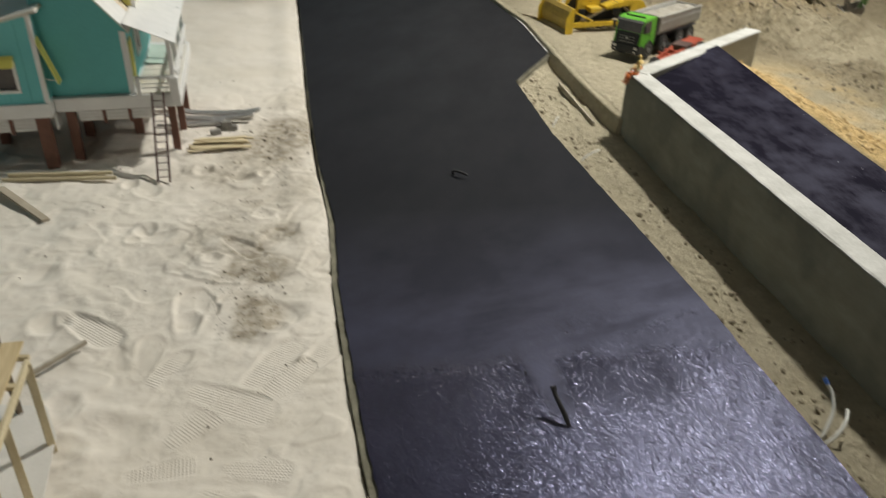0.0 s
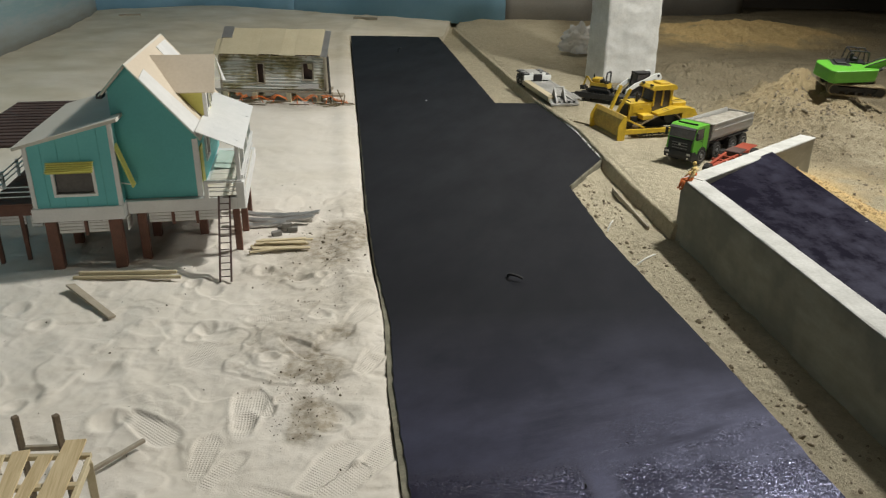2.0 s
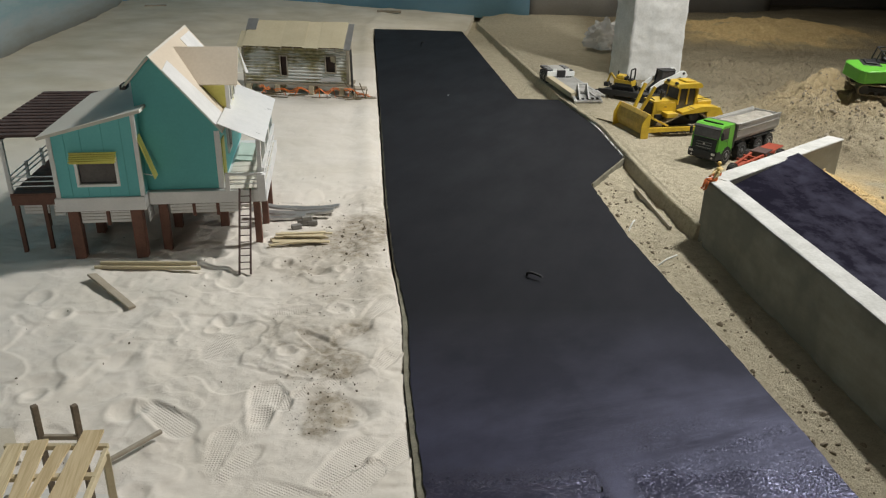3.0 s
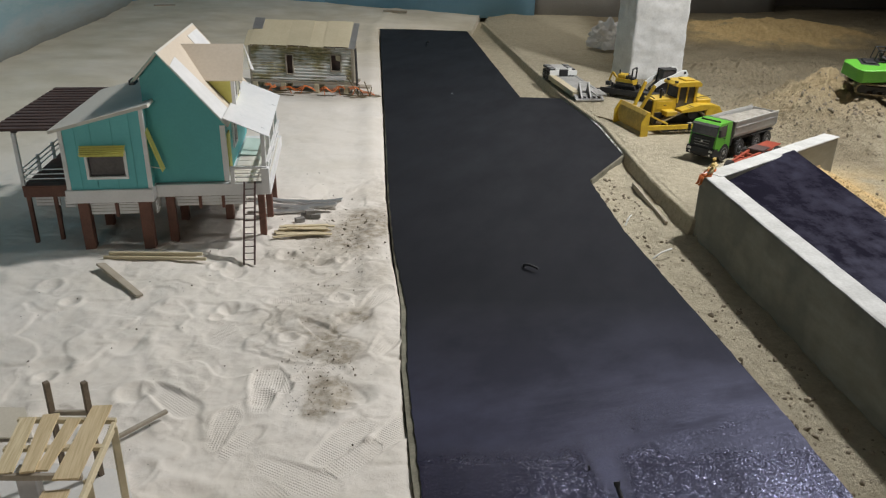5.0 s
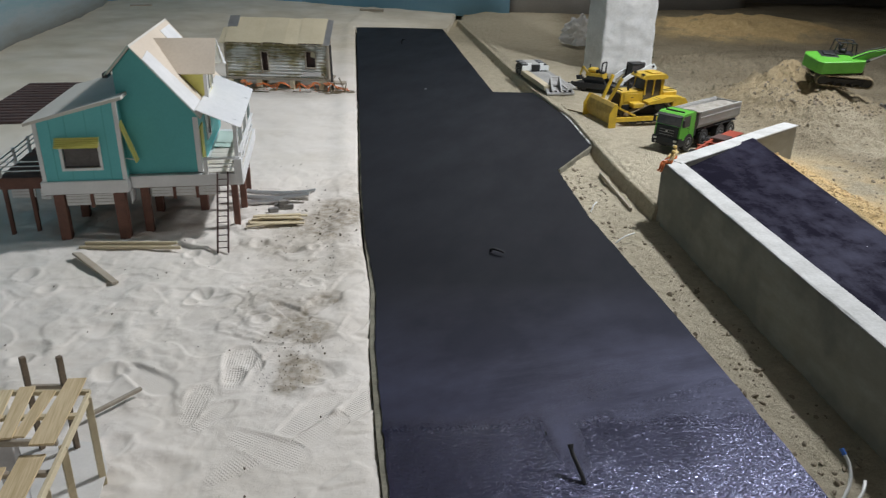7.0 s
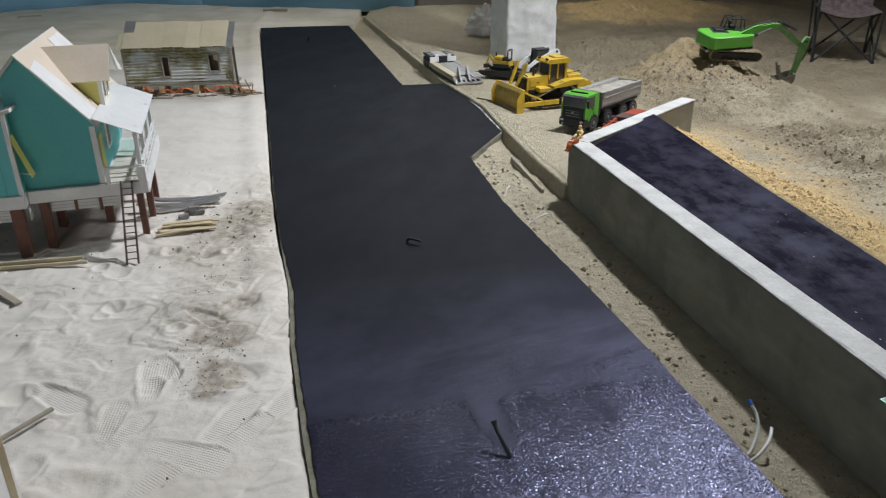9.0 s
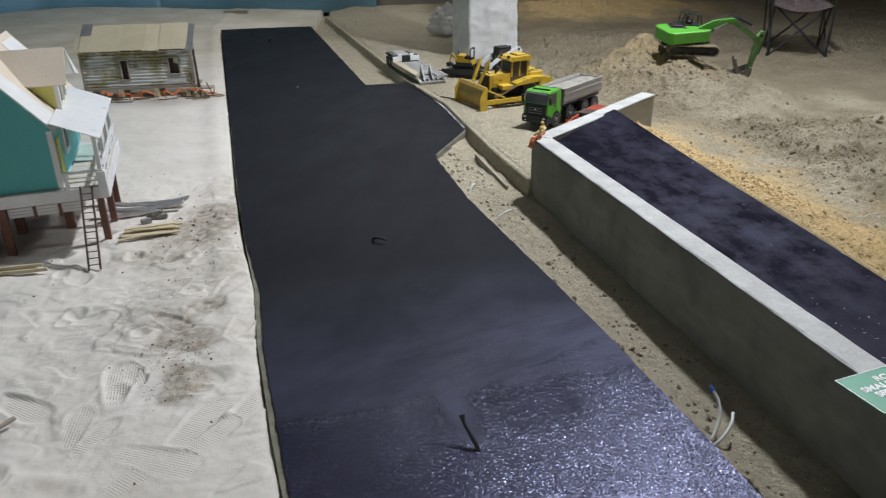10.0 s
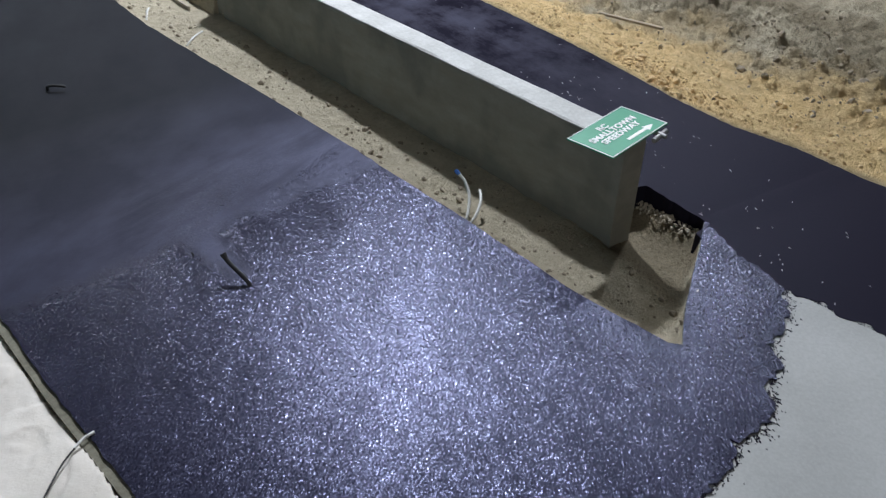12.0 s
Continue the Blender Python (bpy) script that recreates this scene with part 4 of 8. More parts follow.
def ramp():
    """The second lane, rising behind the wall."""
    bm = B()
    rows = []
    ys = [-1.5, -0.9, -0.6] + [-0.44 + 0.011 * k for k in range(85)] + [0.50, 0.535, 0.8, 1.1, 1.5, 1.9, 2.3, 2.55, 2.668]
    rng = random.Random(9)
    for y in ys:
        left = 0.918 + (2.60 - y) * 0.179 + 0.083
        if y < 0.51:
            left = float(along(LANE_EDGE, y)) - (0.06 if 0.03 < y < 0.285 else 0.0) + (rng.uniform(-0.007, 0.007) + 0.008 * math.sin(y * 61) if y < 0.03 else rng.uniform(-0.002, 0.002))
        right = float(along(RAMP_RIGHT, y))
        rows.append([(left + (right - left) * k / 6, y + 0.49 * k / 6 * max(0, (y - 0.5) / 2.168)) for k in range(7)])
    top = [[bm.verts.new((x + (float(along(RAMP_RIGHT, y)) - r[-1][0]) * k / 6 * (r[-1][1] > 0.6), y, float(ramp_z(y)) + 0.0015 - 0.0040 * float(step01(0.32, 0.22, y)))) for k, (x, y) in enumerate(r)] for r in rows]
    low = [[bm.verts.new((v.co.x, v.co.y, v.co.z - 0.085)) for v in r] for r in top]
    for a, b in zip(top, top[1:]):
        for k in range(6):
            bm.faces.new((a[k], a[k + 1], b[k + 1], b[k]))
    rim = [top[i][0] for i in range(len(top))] + top[-1][1:] + [top[i][-1] for i in range(len(top) - 2, -1, -1)] + top[0][-2:0:-1]
    base = [low[i][0] for i in range(len(low))] + low[-1][1:] + [low[i][-1] for i in range(len(low) - 2, -1, -1)] + low[0][-2:0:-1]
    for i in range(len(rim)):
        j = (i + 1) % len(rim)
        bm.faces.new((rim[i], rim[j], base[j], base[i]))
    ob = part("road_ramp", bm, BITUMEN_RAMP, None, "rising side lane coated in dull blue-black bitumen", smooth=False)
    tagged(ob, "", "road", kind="structure")


def uneven_wall(name, line, thick_vec, z0, z1, material, label, wobble, seed, step=0.05):
    """A wall along a straight line: subdivided, so that its edges are not dead straight."""
    rng = random.Random(seed)
    (x0, y0), (x1, y1) = line
    n = max(2, int(math.hypot(x1 - x0, y1 - y0) / step))
    bm = B()
    rings = []
    soft = min(0.012, (z1 - z0) * 0.4)
    for i in range(n + 1):
        t = i / n
        x, y = x0 + (x1 - x0) * t, y0 + (y1 - y0) * t
        w = [rng.uniform(-wobble, wobble) for _ in range(4)]
        ux, uy = thick_vec
        rings.append([bm.verts.new((x + ux * a + ux * 8 * c, y + uy * a + uy * 8 * c, z + d)) for a, z, c, d in
                      ((0, z0, 0, 0), (0, (z0 + z1) / 2, w[0], 0), (0.0, z1 - soft, w[1] * 0.5, 0), (0.06, z1, w[1], w[2] * 0.5), (0.94, z1, w[3], w[2] * 0.5), (1, z1 - soft, w[3] * 0.5, 0), (1, z0, 0, 0))])
    for a, b in zip(rings, rings[1:]):
        for k in range(7):
            bm.faces.new((a[k], a[(k + 1) % 7], b[(k + 1) % 7], b[k]))
    bm.faces.new(rings[0][::-1])
    bm.faces.new(rings[-1])
    return part(name, bm, material, None, label)


def retaining_wall():
    def named(ob, category):
        tagged(ob, "", category, kind="structure")
    named(uneven_wall("wall_long", ((0.904, 2.68), (1.312, 0.405)), (0.085, 0.0152), -0.10, WALL_TOP_Z - 0.004, RENDERED,
                      "low retaining wall of grey cement render", 0.0012, 11), "wall")
    named(uneven_wall("wall_cross", ((0.909, 2.683), (1.732, 3.550)), (0.060, -0.057), -0.10, WALL_TOP_Z - 0.004, RENDERED, "low cross wall of grey cement render", 0.0012, 12), "wall")
    named(uneven_wall("wall_cap_long", ((0.9025, 2.69), (1.3105, 0.408)), (0.0875, 0.0157), WALL_TOP_Z - 0.006, WALL_TOP_Z, WALL_TOP, "pale hand-smoothed cement cap on the wall", 0.003, 13), "trim")
    named(uneven_wall("wall_cap_cross", ((0.922, 2.702), (1.734, 3.553)), (0.064, -0.060), WALL_TOP_Z - 0.006, WALL_TOP_Z + 0.001, WALL_TOP, "pale hand-smoothed cement cap on the cross wall", 0.003, 14), "trim")


def kerb():
    bm = B()
    rng = random.Random(21)
    line = ragged(KERB_LINE, 0.06, 0.0025, 22)
    rings = []
    for x, y in line:
        w = rng.uniform(-0.0025, 0.0025)
        rings.append([bm.verts.new(p) for p in ((x - 0.034, y, -0.12), (x - 0.003, y, SOIL_Z - 0.007 + w), (x + 0.004, y, SOIL_Z + w * 0.4), (x + 0.030, y + 0.005, SOIL_Z), (x + 0.055, y + 0.01, SOIL_Z - 0.03), (x + 0.10, y, -0.12))])
    for a, b in zip(rings, rings[1:]):
        for k in range(6):
            bm.faces.new((a[k], a[(k + 1) % 6], b[(k + 1) % 6], b[k]))
    bm.faces.new(rings[0])
    bm.faces.new(rings[-1][::-1])
    ob = part("kerb", bm, SOIL, None, "earth-covered kerb edge beside the road")
    pale = ob.data.attributes.new("pale", "FLOAT", "POINT")
    pale.data.foreach_set("value", [0.9] * len(ob.data.vertices))
    tagged(ob, "", "kerb", kind="structure")
    # short timber-like concrete lip at the passing place
    bm = B()
    bar(bm, (0.464, 3.25, -0.022), (0.690, 3.765, -0.022), 0.010, 0.050)
    for a, b in (((0.405, 5.25), (0.603, 4.40)), ((0.603, 4.40), (0.690, 3.785))):
        bar(bm, (*a, -0.013), (*b, -0.013), 0.011, 0.032)
    tagged(part("kerb_lip", bm, SLAB_EDGE, None, "rough grey concrete lip at the passing place", bevel=0.004), "", "kerb", kind="structure")
    bm = B()
    chips = ragged([(0.400, 5.25), (0.598, 4.40), (0.685, 3.80)], 0.03, 0.002, 27)
    for p, q in zip(chips, chips[1:]):
        if rng.random() < 0.82:
            bar(bm, (*p, 0.004), (*q, 0.004), rng.uniform(0.003, 0.009), 0.006)
    tagged(part("kerb_chips", bm, WHITE, None, "chipped white edge along the concrete lip"), "", "kerb", kind="structure")


# ---- room: cloth backdrops, pillar, outer walls ----
def cloth(name, line, z0, z1, material, label, fold, seed, sag=0.02):
    rng = random.Random(seed)
    pts = ragged(line, 0.12, 0.0, seed)
    bm = B()
    rows, n = [], 9
    ph = [rng.uniform(0, 6.28) for _ in range(4)]
    for k in range(n + 1):
        t = k / n
        row = []
        for i, (x, y) in enumerate(pts):
            s = i * 0.12
            amp = fold * (0.4 + 0.6 * (1 - t))
            w = amp * (math.sin(s * 3.1 + ph[0]) + 0.6 * math.sin(s * 7.3 + ph[1] + t * 1.5) + 0.3 * math.sin(s * 15 + ph[2] - t * 2))
            z = z0 + (z1 - z0) * t + (sag * math.sin(s * 1.3 + ph[3]) if k == 0 else 0)
            row.append(bm.verts.new((x + w * 0.3, y + w, z)))
        rows.append(row)
    for a, b in zip(rows, rows[1:]):
        for i in range(len(pts) - 1):
            bm.faces.new((a[i], a[i + 1], b[i + 1], b[i]))
    ob = part(name, bm, material, None, label, smooth=True)
    tagged(ob, "", "backdrop", kind="structure")
    mod = ob.modifiers.new("thickness", "SOLIDIFY")
    mod.thickness = 0.006
    return ob


def room():
    cloth("backdrop_blue_1", [(-5.7, 9.9), (-4.6, 10.75), (-3.0, 10.95)], 0.02, 3.4, BLUE_CLOTH, "hanging sky-blue cloth with soft folds", 0.025, 1)
    cloth("backdrop_blue_2", [(-3.2, 11.0), (-1.9, 10.7), (-0.6, 10.22), (0.14, 10.20)], 0.02, 3.4, BLUE_CLOTH, "hanging sky-blue cloth with soft folds", 0.025, 2)
    cloth("backdrop_grey", [(0.10, 10.26), (1.3, 10.3), (2.6, 11.2), (3.7, 11.6)], 0.02, 3.4, GREY_CLOTH, "hanging grey cloth with soft folds", 0.03, 3)
    cloth("backdrop_grey_2", [(3.35, 11.75), (4.3, 11.5), (5.0, 11.3)], 0.9, 3.4, GREY_CLOTH, "grey cloth gathered up to one side", 0.04, 4)
    cloth("backdrop_sea", [(-3.0, 0.5), (-3.55, 2.5), (-4.15, 4.5), (-4.75, 6.5), (-5.35, 9.4), (-5.6, 10.1)], 0.0, 3.0, SEA, "printed seascape with teal water and foam", 0.004, 5, 0.0)
    for name, b, mat, text, cat in (
        ("wall_north", (-8, 9.2, 12.6, 12.8, -0.2, 4.6), BASEMENT, "dark basement wall", "wall"),
        ("wall_south", (-8, 9.2, -4.2, -4.0, -0.2, 4.6), BASEMENT, "dark basement wall", "wall"),
        ("wall_west", (-8.2, -8, -4.0, 12.6, -0.2, 4.6), BASEMENT, "dark basement wall", "wall"),
        ("wall_east", (9.0, 9.2, -4.0, 12.6, -0.2, 4.6), BASEMENT, "dark basement wall", "wall"),
        ("ceiling", (-8.2, 9.2, -4.2, 12.8, 4.6, 4.75), CEILING, "plain basement ceiling", "ceiling"),
        ("floor", (-8.2, 9.2, -4.2, 12.8, -0.4, -0.2), CONCRETE, "basement floor beneath the layout", "floor"),
    ):
        tagged(part(name, box(B(), *b), mat, None, text), "", cat, kind="structure")
    # pillar: rough whitewash over masonry, one corner cut off
    bm = B()
    corners = [(0.972, 6.055), (1.398, 6.035), (1.415, 6.52), (0.90, 6.55), (0.846, 6.27)]
    middle = Vector((1.13, 6.30, 0))
    n = 22
    ring = [tuple(Vector(p).lerp(Vector(q), k / n)) for p, q in zip(corners, corners[1:] + corners[:1]) for k in range(n)]
    rows = []
    for z in [-0.1] + [0.02 * k for k in range(75)] + [1.8, 2.4, 3.2, 4.6]:
        row = []
        for x, y in ring:
            p = Vector((x, y, z))
            out = (Vector((x, y, 0)) - middle).normalized()
            lump = 0.010 * noise.noise(p * 6.0) + 0.010 * (0.5 - abs(noise.noise(p * 15.0 + Vector((4, 2, 1))))) + 0.004 * noise.noise(p * 38.0)
            row.append(bm.verts.new(p + out * (lump + 0.012 * max(0.0, 1 - abs(z - 0.05) / 0.12))))
        rows.append(row)
    for a, b in zip(rows, rows[1:]):
        for k in range(len(ring)):
            bm.faces.new((a[k], a[(k + 1) % len(ring)], b[(k + 1) % len(ring)], b[k]))
    bm.faces.new(rows[-1])
    bm.faces.new(rows[0][::-1])
    tagged(part("pillar", bm, PILLAR, None, "whitewashed rough masonry pillar", smooth=True), "", "pillar", kind="structure")


sand()
soil()
road()
ramp()
retaining_wall()
kerb()
room()

# ---- the teal beach house on stilts ----
HOUSE = Matrix.Translation((-1.78, 1.93, 0.0)) @ Matrix.Rotation(radians(14), 4, "Z")


def teal_house():
    h = thing("beach_house", HOUSE, "unfinished teal model beach house standing on brown stilts in the sand", "model house")
    F, G, BK = 0.26, 0.07, 0.86
    # lean-to wing, front wall of upright boards round the window
    w = part("wing_wall", B_wall_wing(F), TEAL_LIGHT, h, "light teal board wall with a window opening", bevel=0.0006)
    bm = B()
    for u in (0.115, 0.175, 0.255, 0.325):
        top = 0.518 + (u - 0.06) * 0.26 - 0.006
        for lo, hi in ((F + 0.002, 0.302), (0.428, top)) if 0.13 < u < 0.31 else ((F + 0.002, top),):
            box(bm, u - 0.0012, u + 0.0012, -0.0018, 0.0, lo, hi)
    part("board_joint", bm, TEAL, w)
    window = part("window", frame_box(0.138, 0.298, 0.304, 0.424, -0.006, 0.008, 0.011), WHITE, h, "white window frame", bevel=0.001)
    part("pane", box(B(), 0.150, 0.286, 0.010, 0.013, 0.316, 0.412), DARK_GLASS, window, "dark window pane")
    awning = louvre(h, (0.130, 0.302), 0.448, 0.412, -0.012, -0.042, 5)
    for u in (0.140, 0.218, 0.292):
        part("awning_bracket", bar(B(), (u, -0.036, 0.413), (u, -0.008, 0.40), 0.004), WHITE, awning)
    for u in (0.062, 0.376):
        z1 = 0.518 + (u - 0.06) * 0.26
        part("corner_board", box(B(), u - 0.008, u + 0.008, -0.006, 0.012, F, z1 - 0.004), WHITE, h, "white corner board", bevel=0.0012)
    bm = B()
    slab(bm, [(0.028, -0.035, 0.512), (0.412, -0.035, 0.612), (0.412, 0.735, 0.612), (0.028, 0.735, 0.512)], 0.012)
    part("wing_roof", bm, PALE_ROOF, h, "primed pale lean-to roof board", bevel=0.001)
    # side and back walls of the wing
    part("wing_side_wall", prism(B(), [(0.012, F), (0.70, F), (0.70, 0.500), (0.012, 0.500)], "x", 0.054, 0.062), TEAL_LIGHT, h)
    part("wing_side_wall", prism(B(), [(0.012, F), (0.070, F), (0.070, 0.59), (0.012, 0.59)], "x", 0.372, 0.380), TEAL, h)
    part("wing_back_wall", prism(B(), [(0.062, F), (0.37, F), (0.37, 0.585), (0.062, 0.506)], "y", 0.695, 0.703), TEAL_LIGHT, h)
    shutter = part("side_shutter", slab(B(), [(0.383, -0.002, 0.500), (0.383, 0.050, 0.500), (0.432, 0.050, 0.330), (0.432, -0.002, 0.330)], 0.004), YELLOW, h, "propped yellow side shutter")
    part("prop", bar(B(), (0.384, 0.02, 0.345), (0.430, 0.02, 0.336), 0.003), WHITE, shutter)
    # main house: asymmetric gable
    gable = [(0.372, F), (0.672, F), (0.685, 0.505), (0.452, 0.786), (0.372, 0.700)]
    part("gable_wall", prism(B(), gable, "y", G, G + 0.010), TEAL, h, "deep teal gable wall", bevel=0.0008)
    part("gable_wall", prism(B(), gable, "y", BK - 0.010, BK), TEAL, h)
    part("main_side_wall", prism(B(), [(G + 0.012, F), (BK - 0.012, F), (BK - 0.012, 0.69), (G + 0.012, 0.69)], "x", 0.372, 0.380), TEAL, h)
    # wall to the porch, with a door and a window opening framed in it
    porch_wall = part("porch_wall", prism(B(), [(G + 0.012, F), (BK - 0.012, F), (BK - 0.012, 0.50), (G + 0.012, 0.50)], "x", 0.664, 0.672), TEAL_LIGHT, h, "light teal porch wall")
    part("door", box(B(), 0.672, 0.677, 0.15, 0.225, F + 0.002, 0.44), YELLOW, porch_wall, "pale yellow door leaf")
    part("porch_window", frame_box_yz(0.33, 0.45, 0.33, 0.45, 0.672, 0.680, 0.010), WHITE, porch_wall, "white window frame")
    part("porch_pane", box(B(), 0.6725, 0.674, 0.34, 0.44, 0.34, 0.44), DARK_GLASS, porch_wall, "dark window pane")
    part("corner_board", box(B(), 0.660, 0.682, G - 0.004, G + 0.014, F, 0.50), WHITE, h, "white corner board", bevel=0.0012)
    # roofs
    up = lambda u: 0.795 - (u - 0.452) * 1.205
    bm = B()
    slab(bm, [(0.452, G - 0.035, 0.800), (0.700, G - 0.035, up(0.700) + 0.006), (0.700, BK + 0.03, up(0.700) + 0.006), (0.452, BK + 0.03, 0.800)], 0.0045)
    roof = part("main_roof", bm, PLY, h, "bare plywood roof slope", bevel=0.0008)
    bm = B()
    slab(bm, [(0.352, G - 0.035, 0.692), (0.452, G - 0.035, 0.800), (0.452, BK + 0.03, 0.800), (0.352, BK + 0.03, 0.692)], 0.009)
    part("rear_roof", bm, PALE_ROOF, h, "primed pale roof slope", bevel=0.0008)
    # white underlay strip along the verge
    bm = B()
    slab(bm, [(0.500, G - 0.034, up(0.500) + 0.0095), (0.698, G - 0.034, up(0.698) + 0.0095), (0.698, 0.24, up(0.698) + 0.0095), (0.492, 0.19, up(0.492) + 0.0095)], 0.003)
    part("underlay", bm, WHITE, roof, "white roof underlay strip")
    bm = B()
    slab(bm, [(0.474, 0.62, up(0.474) + 0.0095), (0.60, 0.62, up(0.60) + 0.0095), (0.60, 0.86, up(0.60) + 0.0095), (0.474, 0.86, up(0.474) + 0.0095)], 0.003)
    part("underlay", bm, WHITE, roof, "white roof underlay strip")
    bm = B()
    prism(bm, [(0.347, 0.688), (0.452, 0.8015), (0.694, up(0.694) + 0.0070), (0.694, up(0.694) + 0.0005), (0.452, 0.7945), (0.347, 0.681)], "y", G - 0.0375, G - 0.0352)
    part("bargeboard", bm, MINT, h, "thin pale bargeboard along the gable")
    part("eave_end", box(B(), 0.338, 0.358, G - 0.03, G + 0.03, 0.672, 0.690), BLACK, h)
    # gabled dormer, its ridge running out from the main ridge
    e0, e1, er, ez, rz, uo = 0.285, 0.565, 0.425, 0.640, 0.772, 0.742
    on = lambda z: 0.452 + (0.800 - z) / 1.205
    bm = slab(B(), [(on(ez) - 0.004, e0, ez), (uo, e0, ez), (uo, er, rz), (on(rz) - 0.004, er, rz)], 0.006)
    dormer = part("dormer_roof", bm, PLY, h, "bare plywood dormer roof", bevel=0.0006)
    part("dormer_roof_back", slab(B(), [(on(ez) - 0.004, e1, ez), (uo, e1, ez), (uo, er + 0.001, rz), (on(rz) - 0.004, er + 0.001, rz)], 0.006), WHITE, dormer, "white dormer roof slope")
    for y in (e0 + 0.022, e1 - 0.028):
        part("dormer_cheek", prism(B(), [(on(ez) - 0.004, ez + 0.008), (0.697, 0.512), (0.697, ez + 0.012)], "y", y, y + 0.007), YELLOW, dormer, "pale yellow dormer side")
    part("dormer_front", prism(B(), [(e0 + 0.030, 0.515), (e1 - 0.030, 0.515), (e1 - 0.030, ez + 0.010), (er, rz - 0.016), (e0 + 0.030, ez + 0.010)], "x", 0.690, 0.697), YELLOW, dormer, "pale yellow dormer front")
    for a, b in ((0.335, 0.405), (0.445, 0.515)):
        pane = part("dormer_window", frame_box_yz(a, b, 0.545, 0.655, 0.697, 0.703, 0.010), WHITE, dormer, "white window frame")
        part("dormer_pane", box(B(), 0.6975, 0.699, a + 0.009, b - 0.009, 0.554, 0.646), DARK_GLASS, pane, "dark window pane")
    part("dormer_corner", box(B(), 0.688, 0.704, e0 + 0.018, e0 + 0.034, 0.512, ez + 0.002), WHITE, dormer, "white corner board")
    part("dormer_flap", slab(B(), [(uo, er + 0.01, rz - 0.004), (uo + 0.02, er + 0.04, 0.655), (uo + 0.02, er + 0.16, 0.63), (uo, er + 0.13, 0.66)], 0.003), WHITE, dormer, "white loose roof flap")
    # porch roof of shiny sheet metal
    part("porch_roof_sheet", slab(B(), [(0.682, 0.030, 0.540), (0.858, 0.030, 0.462), (0.858, 0.789, 0.465), (0.682, 0.789, 0.540)], 0.0025), FOIL, h, "shiny sheet-metal porch roof")
    for v in (0.055, 0.27, 0.50, 0.74):
        part("porch_post", box(B(), 0.822, 0.838, v - 0.008, v + 0.008, F, 0.468), WHITE, h, "white porch post", bevel=0.0012)
    part("porch_beam", box(B(), 0.822, 0.838, 0.04, 0.77, 0.452, 0.466), WHITE, h)
    # decks and floor bands
    part("floor_band", box(B(), 0.046, 0.384, -0.012, 0.70, 0.206, F), WHITE, h, "white painted floor band", bevel=0.001)
    part("floor_band", box(B(), 0.386, 0.850, 0.045, 0.80, 0.206, F - 0.003), WHITE, h, "white painted floor band", bevel=0.001)
    for k in range(9):
        v = 0.09 + 0.076 * k
        part("deck_board", box(B(), 0.684, 0.842, v - 0.036, v + 0.036, F - 0.001, F + 0.003), PALE_ROOF, h, bevel=0.0006)
    part("loose_panel", slab(B(), [(0.688, 0.42, 0.275), (0.760, 0.42, 0.268), (0.760, 0.70, 0.268), (0.688, 0.70, 0.275)], 0.004), MINT, h, "light green panel lying on the porch")
    part("newel", box(B(), 0.815, 0.848, 0.030, 0.062, 0.215, 0.325), WHITE, h, "white newel post", bevel=0.0015)
    part("newel", box(B(), 0.690, 0.706, 0.036, 0.054, 0.260, 0.325), WHITE, h, bevel=0.001)
    part("handrail", box(B(), 0.690, 0.840, 0.036, 0.052, 0.322, 0.331), WHITE, h, "white handrail")
    for z in (0.283, 0.30):
        part("rail", box(B(), 0.706, 0.815, 0.042, 0.046, z, z + 0.004), WHITE, h)
    part("handrail", box(B(), 0.834, 0.846, 0.062, 0.78, 0.335, 0.345), WHITE, h)
    for z in (0.285, 0.31):
        part("rail", box(B(), 0.838, 0.842, 0.062, 0.78, z, z + 0.004), WHITE, h)
    # unseen dark panels, added to cut light bounced between floor and sand
    part("underfloor", box(B(), 0.056, 0.374, -0.004, 0.69, 0.202, 0.2055), BROWN_DARK, h, "added dark panel that cuts bounced light under the house")
    part("underfloor", box(B(), 0.390, 0.842, 0.055, 0.79, 0.202, 0.2055), BROWN_DARK, h, "added dark panel that cuts bounced light under the house")
    # open lattice skirts of white slats between brown posts
    for a, b, v in ((0.130, 0.225, 0.006), (0.240, 0.318, 0.006), (0.455, 0.545, 0.085), (0.555, 0.640, 0.085), (0.652, 0.74, 0.085), (-0.125, -0.03, 0.13), (0.0, 0.04, 0.10)):
        skirt = part("skirt", box(B(), a, b, v + 0.002, v + 0.006, 0.150, 0.204), OLD_WOOD, h, "backing of the white slatted skirt")
        for k in range(4):
            part("slat", box(B(), a, b, v - 0.002, v + 0.002, 0.152 + 0.0135 * k, 0.163 + 0.0135 * k), WHITE, skirt)
    for k in range(4):
        part("slat", box(B(), 0.382, 0.386, 0.02, 0.10, 0.145 + 0.0145 * k, 0.156 + 0.0145 * k), WHITE, h)
    for u, v, r in ((0.105, 0.012, 0.021), (0.342, 0.012, 0.022), (0.428, 0.085, 0.017), (0.112, 0.285, 0.018), (0.428, 0.34, 0.018), (0.112, 0.58, 0.018), (0.428, 0.62, 0.018), (0.63, 0.62, 0.018),
                    (0.800, 0.115, 0.014), (0.812, 0.34, 0.014), (0.812, 0.60, 0.014), (0.63, 0.34, 0.018)):
        part("stilt", box(B(), u - r, u + r, v - r, v + r, -0.06, 0.205), BROWN, h, "red-brown stained stilt", bevel=0.002)
